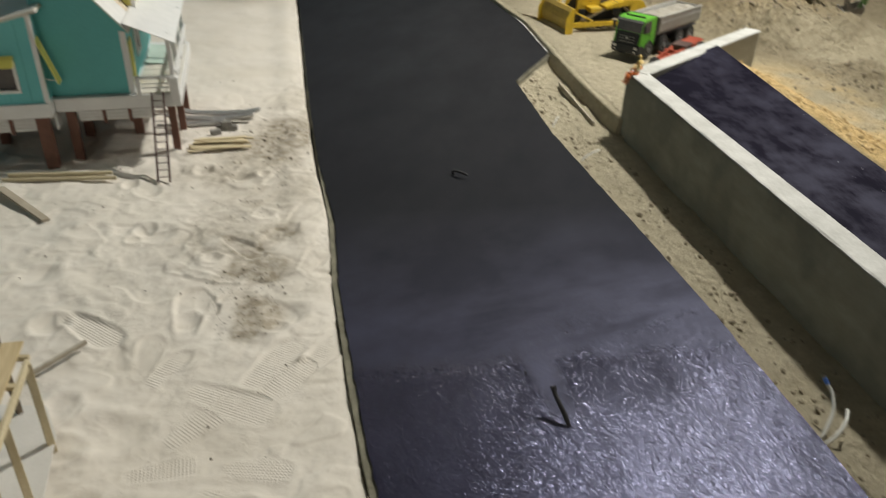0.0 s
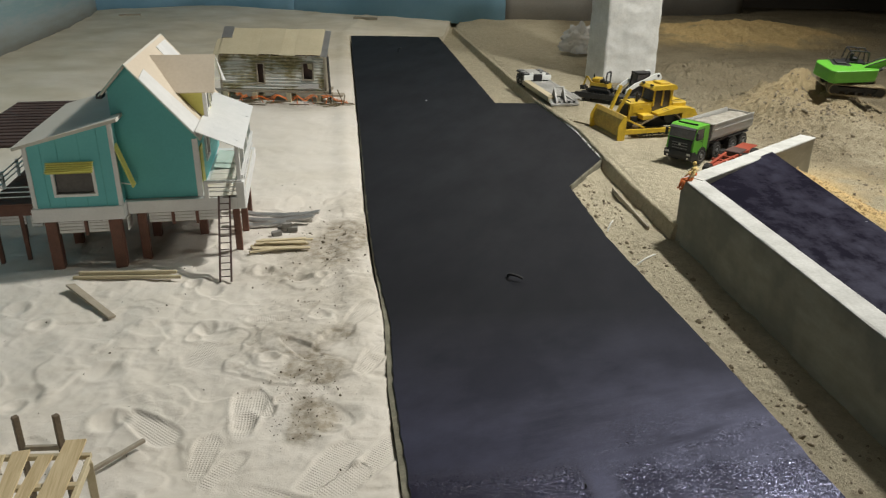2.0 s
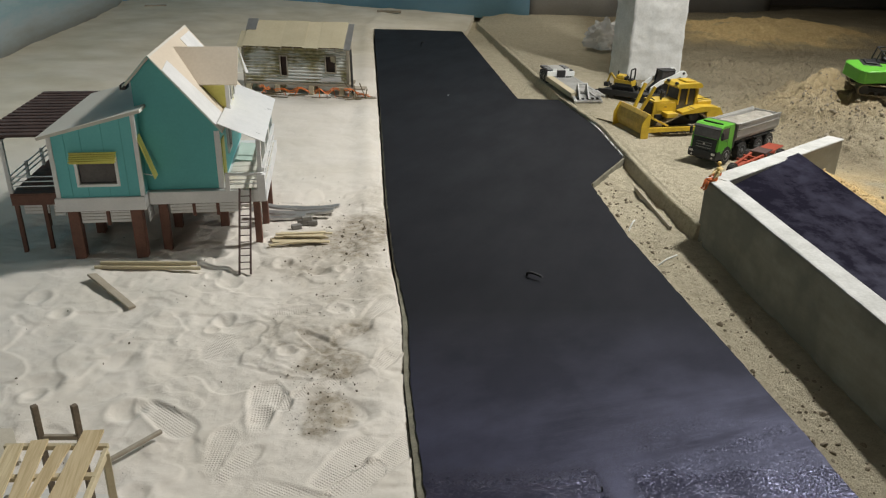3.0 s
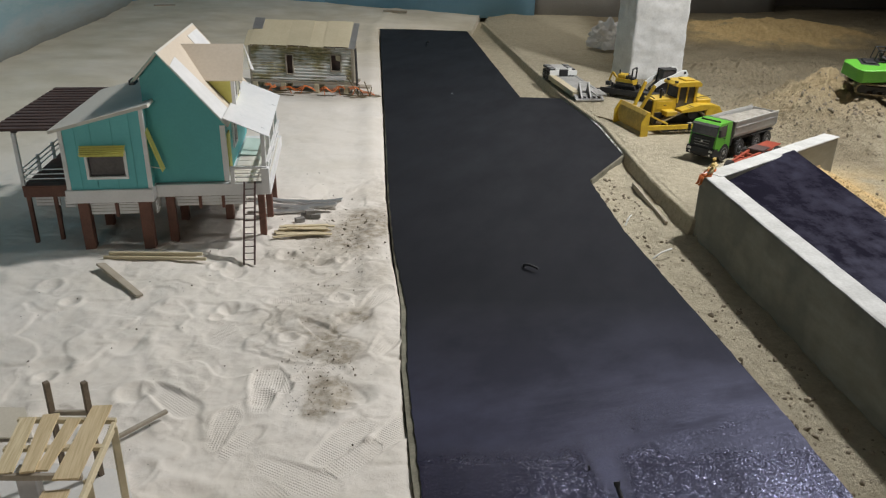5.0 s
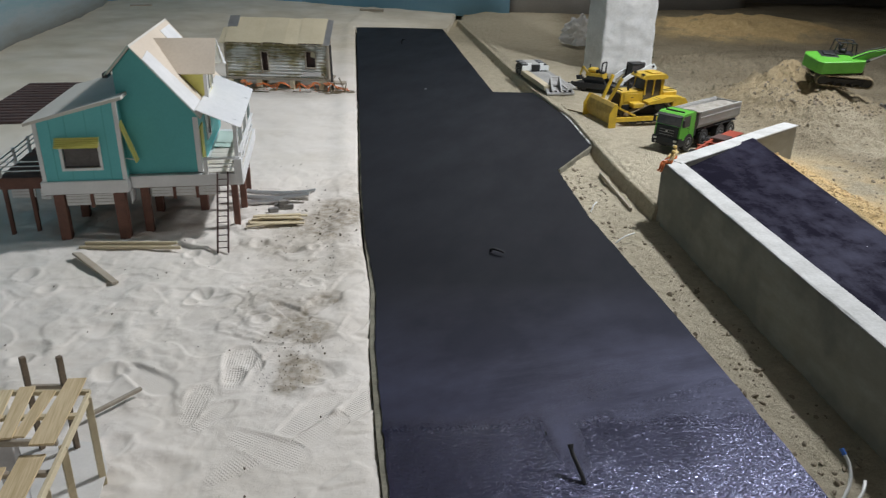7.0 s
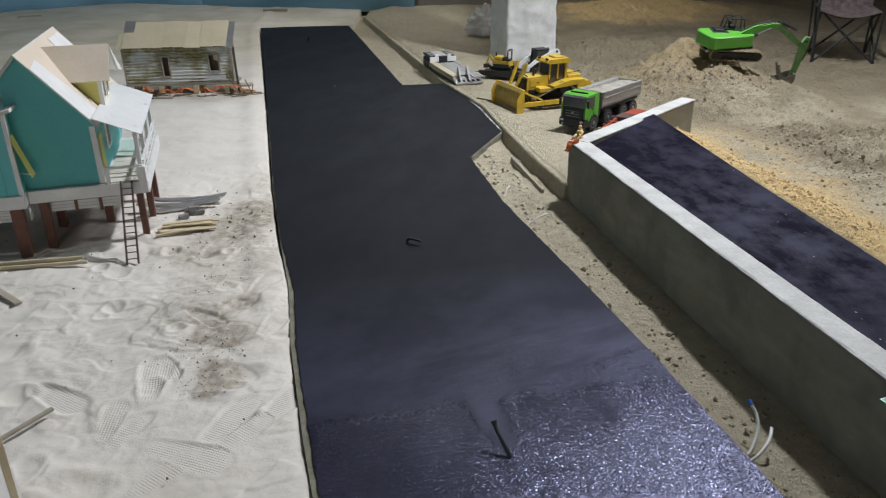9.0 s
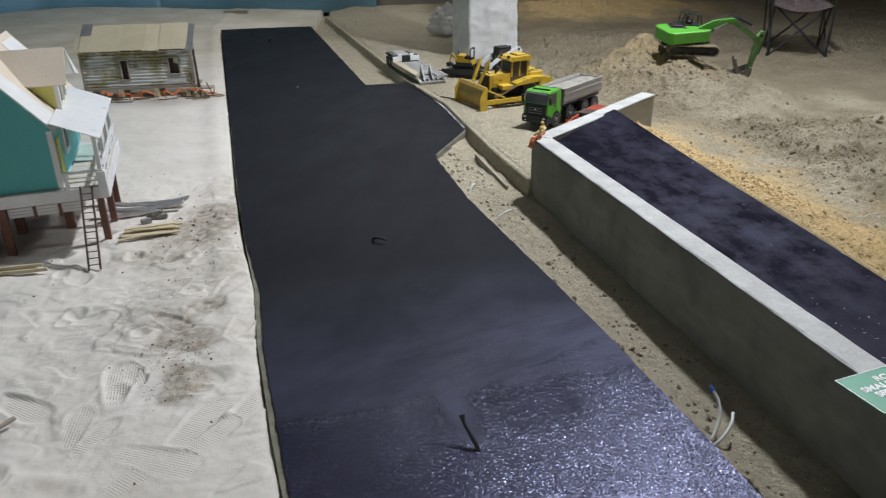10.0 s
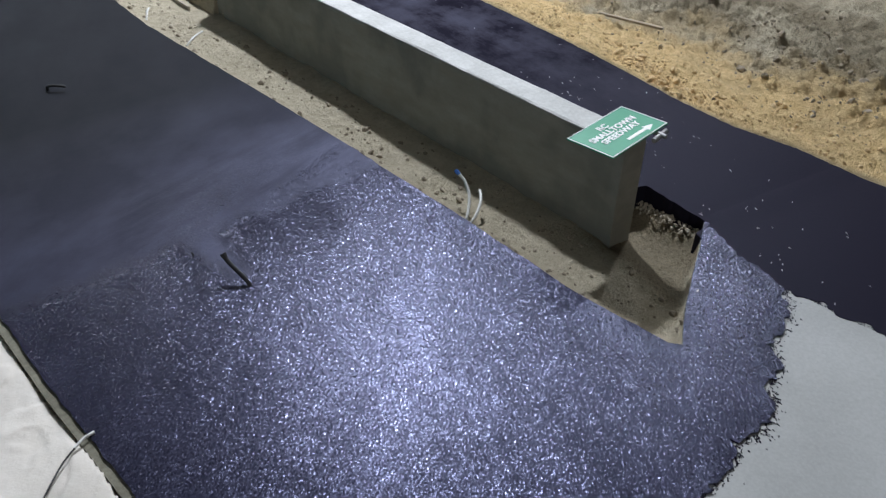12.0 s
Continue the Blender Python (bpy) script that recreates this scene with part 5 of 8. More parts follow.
    for u, v in ((0.232, 0.004), (0.55, 0.083), (0.645, 0.083)):
        part("short_post", box(B(), u - 0.006, u + 0.006, v - 0.006, v + 0.006, 0.140, 0.205), BROWN, h)
    # dark deck with pergola
    part("deck_band", box(B(), -0.155, 0.044, 0.095, 0.70, 0.200, 0.243), BROWN, h, "brown stained deck edge", bevel=0.001)
    for k in range(14):
        v = 0.115 + 0.0418 * k
        part("deck_board", box(B(), -0.155, 0.044, v - 0.0195, v + 0.0195, 0.2435, 0.249), BROWN, h)
    for v in (0.105, 0.69):
        part("pergola_post", box(B(), -0.158, -0.143, v - 0.0075, v + 0.0075, 0.249, 0.470), WHITE, h, "white pergola post", bevel=0.001)
    for v in (0.30, 0.49):
        part("rail_post", box(B(), -0.156, -0.144, v - 0.006, v + 0.006, 0.249, 0.325), WHITE, h, bevel=0.001)
    for z in (0.275, 0.295, 0.315):
        part("rail", box(B(), -0.152, -0.148, 0.11, 0.69, z, z + 0.004), WHITE, h)
        part("rail", box(B(), -0.150, 0.05, 0.103, 0.107, z, z + 0.004), WHITE, h)
    part("pergola_beam", box(B(), -0.165, -0.145, 0.12, 0.86, 0.466, 0.478), BROWN_DARK, h)
    for k in range(15):
        v = 0.115 + 0.0545 * k
        part("pergola_slat", box(B(), -0.235, 0.035, v - 0.018, v + 0.018, 0.479 + 0.001 * (k % 2), 0.490), BROWN_DARK, h, "dark brown pergola slat" if k == 0 else "", bevel=0.001)
    for u, v in ((-0.140, 0.105), (-0.140, 0.40), (-0.140, 0.66), (-0.045, 0.13)):
        part("deck_post", box(B(), u - 0.008, u + 0.008, v - 0.008, v + 0.008, -0.05, 0.200), BROWN, h, bevel=0.001)
    # ladder to the porch
    a, b = Vector((0.745, -0.205, -0.005)), Vector((0.745, 0.030, 0.268))
    ladder = part("ladder", bar(B(), a, b, 0.007, 0.012), BROWN_DARK, h, "dark wooden ladder leaning on the porch")
    part("ladder_side", bar(B(), a + Vector((0.043, 0, 0)), b + Vector((0.043, 0, 0)), 0.007, 0.012), BROWN_DARK, ladder)
    for k in range(12):
        p = a + (b - a) * (0.06 + 0.93 * k / 12)
        part("rung", rod(B(), p, p + Vector((0.043, 0, 0)), 0.0022, seg=6), BROWN_DARK, ladder)
    return h


def B_wall_wing(F):
    bm = B()
    top = lambda u: 0.518 + (u - 0.06) * 0.26 - 0.004
    for a, b, lo, hi in ((0.060, 0.142, None, None), (0.294, 0.376, None, None), (0.142, 0.294, None, 0.308), (0.142, 0.294, 0.420, None)):
        lo0, hi0, hi1 = lo or F, hi or top(a), hi or top(b)
        prism(bm, [(a, lo0), (b, lo0), (b, hi1), (a, hi0)], "y", 0.0, 0.010)
    return bm


def frame_box(x0, x1, z0, z1, y0, y1, w):
    bm = B()
    box(bm, x0, x1, y0, y1, z0, z0 + w)
    box(bm, x0, x1, y0, y1, z1 - w, z1)
    box(bm, x0, x0 + w, y0, y1, z0 + w, z1 - w)
    box(bm, x1 - w, x1, y0, y1, z0 + w, z1 - w)
    return bm


def frame_box_yz(y0, y1, z0, z1, x0, x1, w):
    bm = B()
    box(bm, x0, x1, y0, y1, z0, z0 + w)
    box(bm, x0, x1, y0, y1, z1 - w, z1)
    box(bm, x0, x1, y0, y0 + w, z0 + w, z1 - w)
    box(bm, x0, x1, y1 - w, y1, z0 + w, z1 - w)
    return bm


def louvre(parent, span, z_top, z_low, y_top, y_low, n):
    """A sloping awning board with slats across it."""
    bm = slab(B(), [(span[0] + 0.004, y_low, z_low - 0.003), (span[1] - 0.004, y_low, z_low - 0.003), (span[1] - 0.004, y_top, z_top - 0.003), (span[0] + 0.004, y_top, z_top - 0.003)], 0.001)
    awning = part("awning", bm, YELLOW, parent, "pale yellow slatted awning over the window")
    for k in range(n):
        t = (k + 0.5) / n
        y, z = y_top + (y_low - y_top) * t, z_top + (z_low - z_top) * t
        part("slat", box(B(), span[0], span[1], y - 0.004, y + 0.004, z - 0.0026, z + 0.0012, None), YELLOW, awning)
    return awning


teal_house()


# ---- the weathered shack ----
def shack():
    m = Matrix.Translation((-2.104, 5.16, 0.02)) @ Matrix.Rotation(radians(1), 4, "Z") @ Matrix.Scale(0.959, 4)
    s = thing("tin_shack", m, "weathered model shack of mossy corrugated tin with a cardboard roof", "model shack")

    def tin(x0, x1, z0, z1, y):
        """Tin with ribs that run lengthwise."""
        bm = B()
        n = max(4, int((z1 - z0) / 0.006))
        rows = []
        for k in range(n + 1):
            z = z0 + (z1 - z0) * k / n
            d = 0.004 * math.cos(2 * math.pi * (z - z0) / 0.026)
            rows.append([bm.verts.new((x, y + d, z)) for x in (x0, x1)] + [bm.verts.new((x, y + 0.008 + d, z)) for x in (x1, x0)])
        for a, b in zip(rows, rows[1:]):
            for i in range(4):
                bm.faces.new((a[i], a[(i + 1) % 4], b[(i + 1) % 4], b[i]))
        bm.faces.new(rows[0][::-1])
        bm.faces.new(rows[-1])
        return bm
    z0, z1 = 0.055, 0.335
    for a, b, lo, hi in ((0.0, 0.30, z0, z1), (0.355, 0.675, z0, z1), (0.755, 0.85, z0, z1), (0.30, 0.355, z0, 0.11), (0.30, 0.355, 0.265, z1), (0.675, 0.755, z0, 0.145), (0.675, 0.755, 0.275, z1)):
        part("tin_panel", tin(a, b, lo, hi, 0.0), RUSTY, s, "mossy, flaking corrugated tin")
    # added dark sheet stands for the unlit room behind the openings
    part("dark_inside", box(B(), 0.01, 0.84, 0.03, 0.036, z0, z1), BROWN_DARK, s)
    for x0, x1, lo, hi in ((0.30, 0.355, 0.11, 0.265), (0.675, 0.755, 0.145, 0.275)):
        part("window_frame", frame_box(x0 - 0.008, x1 + 0.008, lo - 0.008, hi + 0.008, -0.009, 0.004, 0.011), OLD_WOOD, s, "weathered wooden window frame")
    part("window_rag", slab(B(), [(0.715, -0.004, 0.272), (0.752, -0.004, 0.270), (0.752, -0.010, 0.225), (0.718, -0.010, 0.235)], 0.003), CARD, s, "pale scrap hanging in the window")
    for k in range(9):
        x = 0.03 + 0.098 * k
        part("rafter", bar(B(), (x, -0.048, 0.330), (x, 0.02, 0.378), 0.010, 0.012), OLD_WOOD, s)
    # dark strip in place of the shaded gap between wall and roof
    part("eave_board", box(B(), -0.01, 0.87, -0.004, 0.004, z1, z1 + 0.022), BROWN_DARK, s)
    part("loose_tin", slab(B(), [(0.64, -0.014, 0.105), (0.80, -0.012, 0.112), (0.80, -0.008, 0.075), (0.63, -0.010, 0.078)], 0.003), WHITE, s, "loose strip of white tin")
    part("lean_post", bar(B(), (0.895, -0.02, -0.03), (0.880, 0.0, 0.335), 0.014), RUBBER, s, "dark leaning post")
    for x in (-0.004, 0.852):
        part("corner_post", box(B(), x - 0.008, x + 0.008, -0.008, 0.014, 0.0, z1 + 0.01), OLD_WOOD, s)
    part("side_wall", prism(B(), [(0.015, z0), (0.18, z0), (0.18, 0.485), (0.015, 0.365)], "x", 0.845, 0.853), OLD_WOOD, s)
    part("side_wall", prism(B(), [(0.015, z0), (0.18, z0), (0.18, 0.485), (0.015, 0.365)], "x", -0.003, 0.005), OLD_WOOD, s)
    part("back_wall", box(B(), 0.005, 0.845, 0.18, 0.19, z0, 0.485), OLD_WOOD, s)
    part("floor_beam", box(B(), -0.01, 0.88, -0.02, 0.19, 0.035, 0.055), OLD_WOOD, s)
    for x, w in ((0.01, 0.165), (0.165, 0.165), (0.32, 0.19), (0.50, 0.13), (0.62, 0.115), (0.725, 0.108)):
        k = int(x * 100) % 5
        bm = B()
        slab(bm, [(x, -0.055 + 0.004 * k, 0.344 + 0.0028 * k), (x + w, -0.055 + 0.003 * k, 0.342 + 0.0028 * k), (x + w, 0.20, 0.512 + 0.0028 * k), (x, 0.20, 0.513 + 0.0028 * k)], 0.0025)
        part("roof_sheet", bm, CARD, s, "buff cardboard roof sheet" if k == 1 else "", bevel=0.0006)
    bm = B()
    slab(bm, [(0.828, -0.05, 0.338), (0.885, -0.05, 0.336), (0.880, 0.20, 0.506), (0.828, 0.20, 0.508)], 0.004)
    part("roof_sheet", bm, STEEL, s, "grey metal roof sheet")
    part("roof_sheet", slab(B(), [(0.0, 0.10, 0.452), (0.085, 0.10, 0.452), (0.085, 0.20, 0.527), (0.0, 0.20, 0.527)], 0.004), STEEL, s)
    part("roof_sheet", slab(B(), [(-0.035, -0.055, 0.338), (0.015, -0.055, 0.338), (0.015, 0.10, 0.441), (-0.035, 0.10, 0.441)], 0.004), CARD, s)
    for x in (0.03, 0.27, 0.55, 0.80):
        part("block", box(B(), x - 0.020, x + 0.020, -0.03, 0.03, -0.07, 0.036), CARD, s, bevel=0.002)
        part("block", box(B(), x - 0.022, x + 0.022, 0.13, 0.19, -0.07, 0.036), CARD, s, bevel=0.002)
    part("porch_plank", box(B(), 0.80, 1.0, -0.045, 0.05, 0.020, 0.034), OLD_WOOD, s, bevel=0.001)
    return s


shack()


def orange_tape():
    rng = random.Random(5)
    for x0, x1 in ((-1.98, -1.90), (-1.86, -1.58), (-1.54, -1.34), (-1.30, -1.10)):
        pts = [(x0 + (x1 - x0) * k / 4, 5.09 + rng.uniform(-0.02, 0.02), 0.046 + rng.uniform(-0.030, 0.012)) for k in range(5)]
        bm = tube(B(), pts, 0.0034, 6)
        tube(bm, [(p[0] + 0.01, p[1] - 0.008, p[2] - 0.012 + 0.006 * (k % 2)) for k, p in enumerate(pts)], 0.004, 6)
        for k in (1, 3):
            rod(bm, pts[k], (pts[k][0] + rng.uniform(-0.06, 0.06), pts[k][1] - 0.02, -0.02), 0.0034, seg=6)
        tagged(part("orange_netting", bm, ORANGE, None, "strip of orange safety netting sagging before the shack"), "", "netting", "netting strips")
    for _ in range(18):
        x, y = rng.uniform(-2.0, -1.15), rng.uniform(4.97, 5.10)
        a = rng.uniform(-0.5, 0.5)
        tagged(part("stick", bar(B(), (x, y, -0.004), (x + 0.16 * math.cos(a), y + 0.16 * math.sin(a), 0.006), 0.006), TWIG, None, "thin broken stick lying on the sand"), "", "stick", "sticks by the shack")
    for _ in range(6):
        x, y = rng.uniform(-1.28, -1.08), rng.uniform(5.0, 5.2)
        a, L = rng.uniform(0.2, 2.9), rng.uniform(0.09, 0.2)
        tagged(part("stick", bar(B(), (x, y, -0.006), (x + 0.55 * L * math.cos(a), y + 0.3 * L * math.sin(a), rng.uniform(0.2, 0.75) * L), 0.006), TWIG, None, "bent dry stick standing out of the sand"), "", "stick", "sticks by the shack")


orange_tape()

# ---- model vehicles ----


def wheel(parent, x, y, z, r, w, side, knobs=18, rim_mat=None):
    """A tyre with tread blocks and a dished rim; side: +1 or -1, the way the rim faces along y."""
    bm = rod(B(), (x, y - w / 2, z), (x, y + w / 2, z), r * 0.95, seg=24)
    for k in range(knobs):
        a = 2 * math.pi * k / knobs
        p = Vector((x + r * 0.965 * math.cos(a), y, z + r * 0.965 * math.sin(a)))
        box(bm, -r * 0.07, r * 0.07, -w * 0.46, w * 0.46, -r * 0.045, r * 0.045, Matrix.Translation(p) @ Matrix.Rotation(-a + math.pi / 2, 4, "Y"))
    tyre = part("wheel", bm, RUBBER, parent, "black treaded tyre")
    bm = B()
    n = 20
    rings = []
    for depth, rad in ((0.30, 0.60), (0.51, 0.62), (0.52, 0.57), (0.40, 0.50), (0.36, 0.30), (0.50, 0.26), (0.60, 0.20), (0.60, 0.0001)):
        rings.append([bm.verts.new((x + r * rad * math.cos(2 * math.pi * k / n), y + side * w * depth, z + r * rad * math.sin(2 * math.pi * k / n))) for k in range(n)])
    for a, b in zip(rings, rings[1:]):
        for k in range(n):
            bm.faces.new((a[k], a[(k + 1) % n], b[(k + 1) % n], b[k]))
    part("rim", bm, rim_mat or RIM, tyre, "dished grey metal rim")
    bm = B()
    for k in range(8):
        a = 2 * math.pi * k / 8
        c = (x + r * 0.40 * math.cos(a), z + r * 0.40 * math.sin(a))
        rod(bm, (c[0], y + side * w * 0.36, c[1]), (c[0], y + side * w * 0.45, c[1]), r * 0.055, seg=6)
    part("wheel_nuts", bm, CHROME, tyre)


def tipper_truck():
    m = Matrix.Translation((1.115, 3.645, SOIL_Z)) @ Matrix.Rotation(radians(47 + 180), 4, "Z") @ Matrix.Diagonal((0.94, 0.87, 0.94, 1))
    t = thing("tipper_truck", m, "bright green model tipper truck with a grey alloy bed", "model truck")
    W = 0.098
    # x runs forward; the front bumper is at x = 0.02, the tail at -0.72
    bm = B()
    prism(bm, [(-0.155, 0.075), (0.0, 0.075), (0.012, 0.10), (0.004, 0.165), (-0.012, 0.232), (-0.030, 0.243), (-0.150, 0.243), (-0.155, 0.235)], "y", -W, W)
    cab = part("cab", bm, GREEN, t, "bright green cab", bevel=0.005)
    part("windscreen", prism(B(), [(0.0045, 0.166), (-0.0095, 0.226), (-0.012, 0.226), (0.002, 0.166)], "y", -W + 0.006, W - 0.006), DARK_GLASS, cab, "dark windscreen")
    part("sun_visor", slab(B(), [(-0.010, -W + 0.004, 0.236), (0.010, -W + 0.004, 0.226), (0.010, W - 0.004, 0.226), (-0.010, W - 0.004, 0.236)], 0.006), BLACK, cab)
    part("grille", prism(B(), [(0.006, 0.088), (0.017, 0.092), (0.010, 0.158), (0.002, 0.160)], "y", -W + 0.014, W - 0.014), BLACK, cab, "black grille")
    part("scuttle", prism(B(), [(0.002, 0.146), (0.0085, 0.146), (0.0065, 0.163), (0.001, 0.163)], "y", -W + 0.012, W - 0.012), BLACK, cab, "black strip below the windscreen")
    for z in (0.104, 0.120, 0.136):
        part("grille_bar", box(B(), 0.010, 0.0175, -0.056, 0.056, z, z + 0.0035), RIM, cab)
    part("badge", rod(B(), (0.010, 0, 0.128), (0.0175, 0, 0.128), 0.007, seg=14), CHROME, cab, "round chrome badge")
    part("bumper", prism(B(), [(-0.06, 0.040), (0.020, 0.040), (0.026, 0.060), (0.022, 0.090), (-0.02, 0.092), (-0.03, 0.070), (-0.06, 0.066)], "y", -W - 0.003, W + 0.003), BLACK, t, "black bumper", bevel=0.004)
    for s in (-1, 1):
        part("side_window", box(B(), -0.092, -0.016, s * W, s * (W + 0.0015), 0.160, 0.228), DARK_GLASS, cab, "dark side window")
        part("headlight", box(B(), 0.014, 0.0275, s * 0.066, s * 0.092, 0.070, 0.084), CHROME, t, "clear headlight", bevel=0.002)
        part("fog_lamp", rod(B(), (0.012, s * 0.074, 0.053), (0.0265, s * 0.074, 0.053), 0.006, seg=10), CHROME, t)
        part("door_seam", box(B(), -0.097, -0.0955, s * W, s * (W + 0.001), 0.085, 0.235), BLACK, cab)
        part("door_handle", box(B(), -0.088, -0.072, s * W, s * (W + 0.003), 0.146, 0.150), BLACK, cab)
        mirror = part("mirror", box(B(), -0.006, 0.010, s * (W + 0.008), s * (W + 0.024), 0.168, 0.214), BLACK, cab, "black mirror", bevel=0.003)
        part("mirror_arm", bar(B(), (-0.012, s * W, 0.205), (0.0, s * (W + 0.012), 0.205), 0.003), BLACK, mirror)
        part("step", box(B(), -0.06, -0.012, s * (W - 0.006), s * (W + 0.002), 0.055, 0.074), BLACK, cab)
        part("mudguard", prism(B(), [(-0.140, 0.066), (-0.128, 0.098), (-0.098, 0.112), (-0.068, 0.098), (-0.056, 0.066), (-0.064, 0.066), (-0.074, 0.090), (-0.098, 0.102), (-0.122, 0.090), (-0.132, 0.066)], "y", s * (W - 0.03), s * (W + 0.003)), BLACK, cab)
    part("roof_bar", box(B(), -0.060, -0.052, -0.07, 0.07, 0.244, 0.252), BLACK, cab)
    # behind the cab
    part("air_stack", box(B(), -0.190, -0.160, -W + 0.004, W - 0.004, 0.085, 0.232), BLACK, t, "black frame behind the cab", bevel=0.003)
    for s in (-1, 1):
        part("chassis_rail", box(B(), -0.715, -0.02, s * 0.030 - 0.006, s * 0.030 + 0.006, 0.062, 0.088), BLACK, t)
    part("tank", rod(B(), (-0.36, -0.072, 0.066), (-0.28, -0.072, 0.066), 0.022, seg=16), CHROME, t, "polished tank")
    # tipper bed: hollow, flared, ribbed
    bed = part("tipper_bed", hollow_bed(), ALLOY, t, "grey alloy tipper bed", bevel=0.0015)
    for s in (-1, 1):
        part("top_rail", box(B(), -0.715, -0.205, s * 0.0985, s * 0.1065, 0.226, 0.236), ALLOY, bed)
        part("side_fold", prism(B(), [(s * 0.0985, 0.188), (s * 0.1045, 0.192), (s * 0.1045, 0.197), (s * 0.099, 0.200)], "x", -0.712, -0.208), STEEL, bed, "pressed fold along the bed side")
        part("foot_rail", box(B(), -0.70, -0.22, s * 0.078, s * 0.086, 0.108, 0.120), BLACK, bed)
    part("load", load_of_sand(), LOAD, bed, "grey dust and sand left in the bed", smooth=True)
    part("tailgate", prism(B(), [(-0.070, 0.112), (0.070, 0.112), (0.101, 0.150), (0.101, 0.228), (-0.101, 0.228), (-0.101, 0.150)], "x", -0.722, -0.7155), ALLOY, bed)
    part("headboard", slab(B(), [(-0.212, -0.10, 0.230), (-0.160, -0.10, 0.245), (-0.160, 0.10, 0.245), (-0.212, 0.10, 0.230)], 0.005), ALLOY, bed)
    for x in (-0.098, -0.285, -0.49, -0.625):
        for s in (-1, 1):
            wheel(t, x, s * 0.080, 0.055, 0.055, 0.042, s)
        part("axle", rod(B(), (x, -0.07, 0.05), (x, 0.07, 0.05), 0.008, seg=8), BLACK, t)
    part("fender", box(B(), -0.69, -0.42, -0.098, -0.060, 0.112, 0.117), BLACK, t)
    part("fender", box(B(), -0.69, -0.42, 0.060, 0.098, 0.112, 0.117), BLACK, t)
    return t


def hollow_bed():
    """A half-pipe bed: sides that turn in towards the floor."""
    bm = B()
    th = 0.006
    half = [(0.066, 0.114), (0.088, 0.128), (0.098, 0.150), (0.0985, 0.228)]
    outer = [(-y, z) for y, z in half[::-1]] + half
    inner = [(y - th if y > 0 else y + th, max(z, 0.120 if abs(y) < 0.07 else z)) for y, z in outer]
    prism(bm, outer + inner[::-1], "x", -0.715, -0.205)
    prism(bm, [(-y, z) for y, z in half[::-1]] + half, "x", -0.2045, -0.199)
    return bm


def load_of_sand():
    bm = B()
    nx, ny = 24, 10
    g = [[bm.verts.new((-0.712 + 0.505 * i / nx, -0.092 + 0.184 * j / ny,
                        0.204 + 0.016 * math.sin(math.pi * j / ny) + 0.014 * noise.noise(Vector((i * 0.35, j * 0.4, 3.0))) + 0.016 * i / nx)) for j in range(ny + 1)] for i in range(nx + 1)]
    for a, b in zip(g, g[1:]):
        for j in range(ny):
            bm.faces.new((a[j], b[j], b[j + 1], a[j + 1]))
    low = bmesh.ops.extrude_edge_only(bm, edges=[e for e in bm.edges if len(e.link_faces) == 1])
    for v in low["geom"]:
        if isinstance(v, bmesh.types.BMVert):
            v.co.z = 0.150
    return bm


def track(parent, rollers, y, w, shoes=44, coat=None):
    """A crawler belt of separate shoes round its rollers (x, z, radius)."""
    pts = [(x + r * math.cos(a * math.pi / 20), z + r * math.sin(a * math.pi / 20)) for x, z, r in rollers for a in range(40)]
    pts = sorted(set(pts))
    hull = []
    for line in (pts, pts[::-1]):
        side = []
        for p in line:
            while len(side) > 1 and (side[-1][0] - side[-2][0]) * (p[1] - side[-2][1]) - (side[-1][1] - side[-2][1]) * (p[0] - side[-2][0]) <= 0:
                side.pop()
            side.append(p)
        hull += side[:-1]
    loop = [Vector(p) for p in hull + hull[:1]]
    legs = [(b - a).length for a, b in zip(loop, loop[1:])]
    total, bm = sum(legs), B()
    k, start = 0, 0.0
    for n in range(shoes):
        s = total * n / shoes
        while start + legs[k] < s:
            start += legs[k]
            k += 1
        p = loop[k].lerp(loop[k + 1], (s - start) / legs[k])
        d = (loop[k + 1] - loop[k]).normalized()
        mm = Matrix.Translation((p.x, y, p.y)) @ Matrix.Rotation(-math.atan2(d.y, d.x), 4, "Y")
        box(bm, -total / shoes * 0.46, total / shoes * 0.46, -w / 2, w / 2, 0.0, 0.006, mm)
        box(bm, -0.002, 0.002, -w / 2, w / 2, -0.005, 0.0, mm)
    belt = part("track", bm, coat or RUBBER, parent, "dusty steel crawler track" if coat else "dark steel crawler track")
    low = min(z - r for _, z, r in rollers)
    x0, x1 = min(x for x, _, _ in rollers), max(x for x, _, _ in rollers)
    bm = box(B(), x0, x1, y - w * 0.25, y + w * 0.25, low + 0.020, low + 0.048)
    for x, z, r in rollers:
        rod(bm, (x, y - w * 0.4, z), (x, y + w * 0.4, z), r * 0.84, seg=18)
    for n in range(5):
        x = x0 + (x1 - x0) * (n + 0.5) / 5
        rod(bm, (x, y - w * 0.35, low + 0.018), (x, y + w * 0.35, low + 0.018), 0.013, seg=12)
    part("track_frame", bm, BLACK, belt)
    return belt


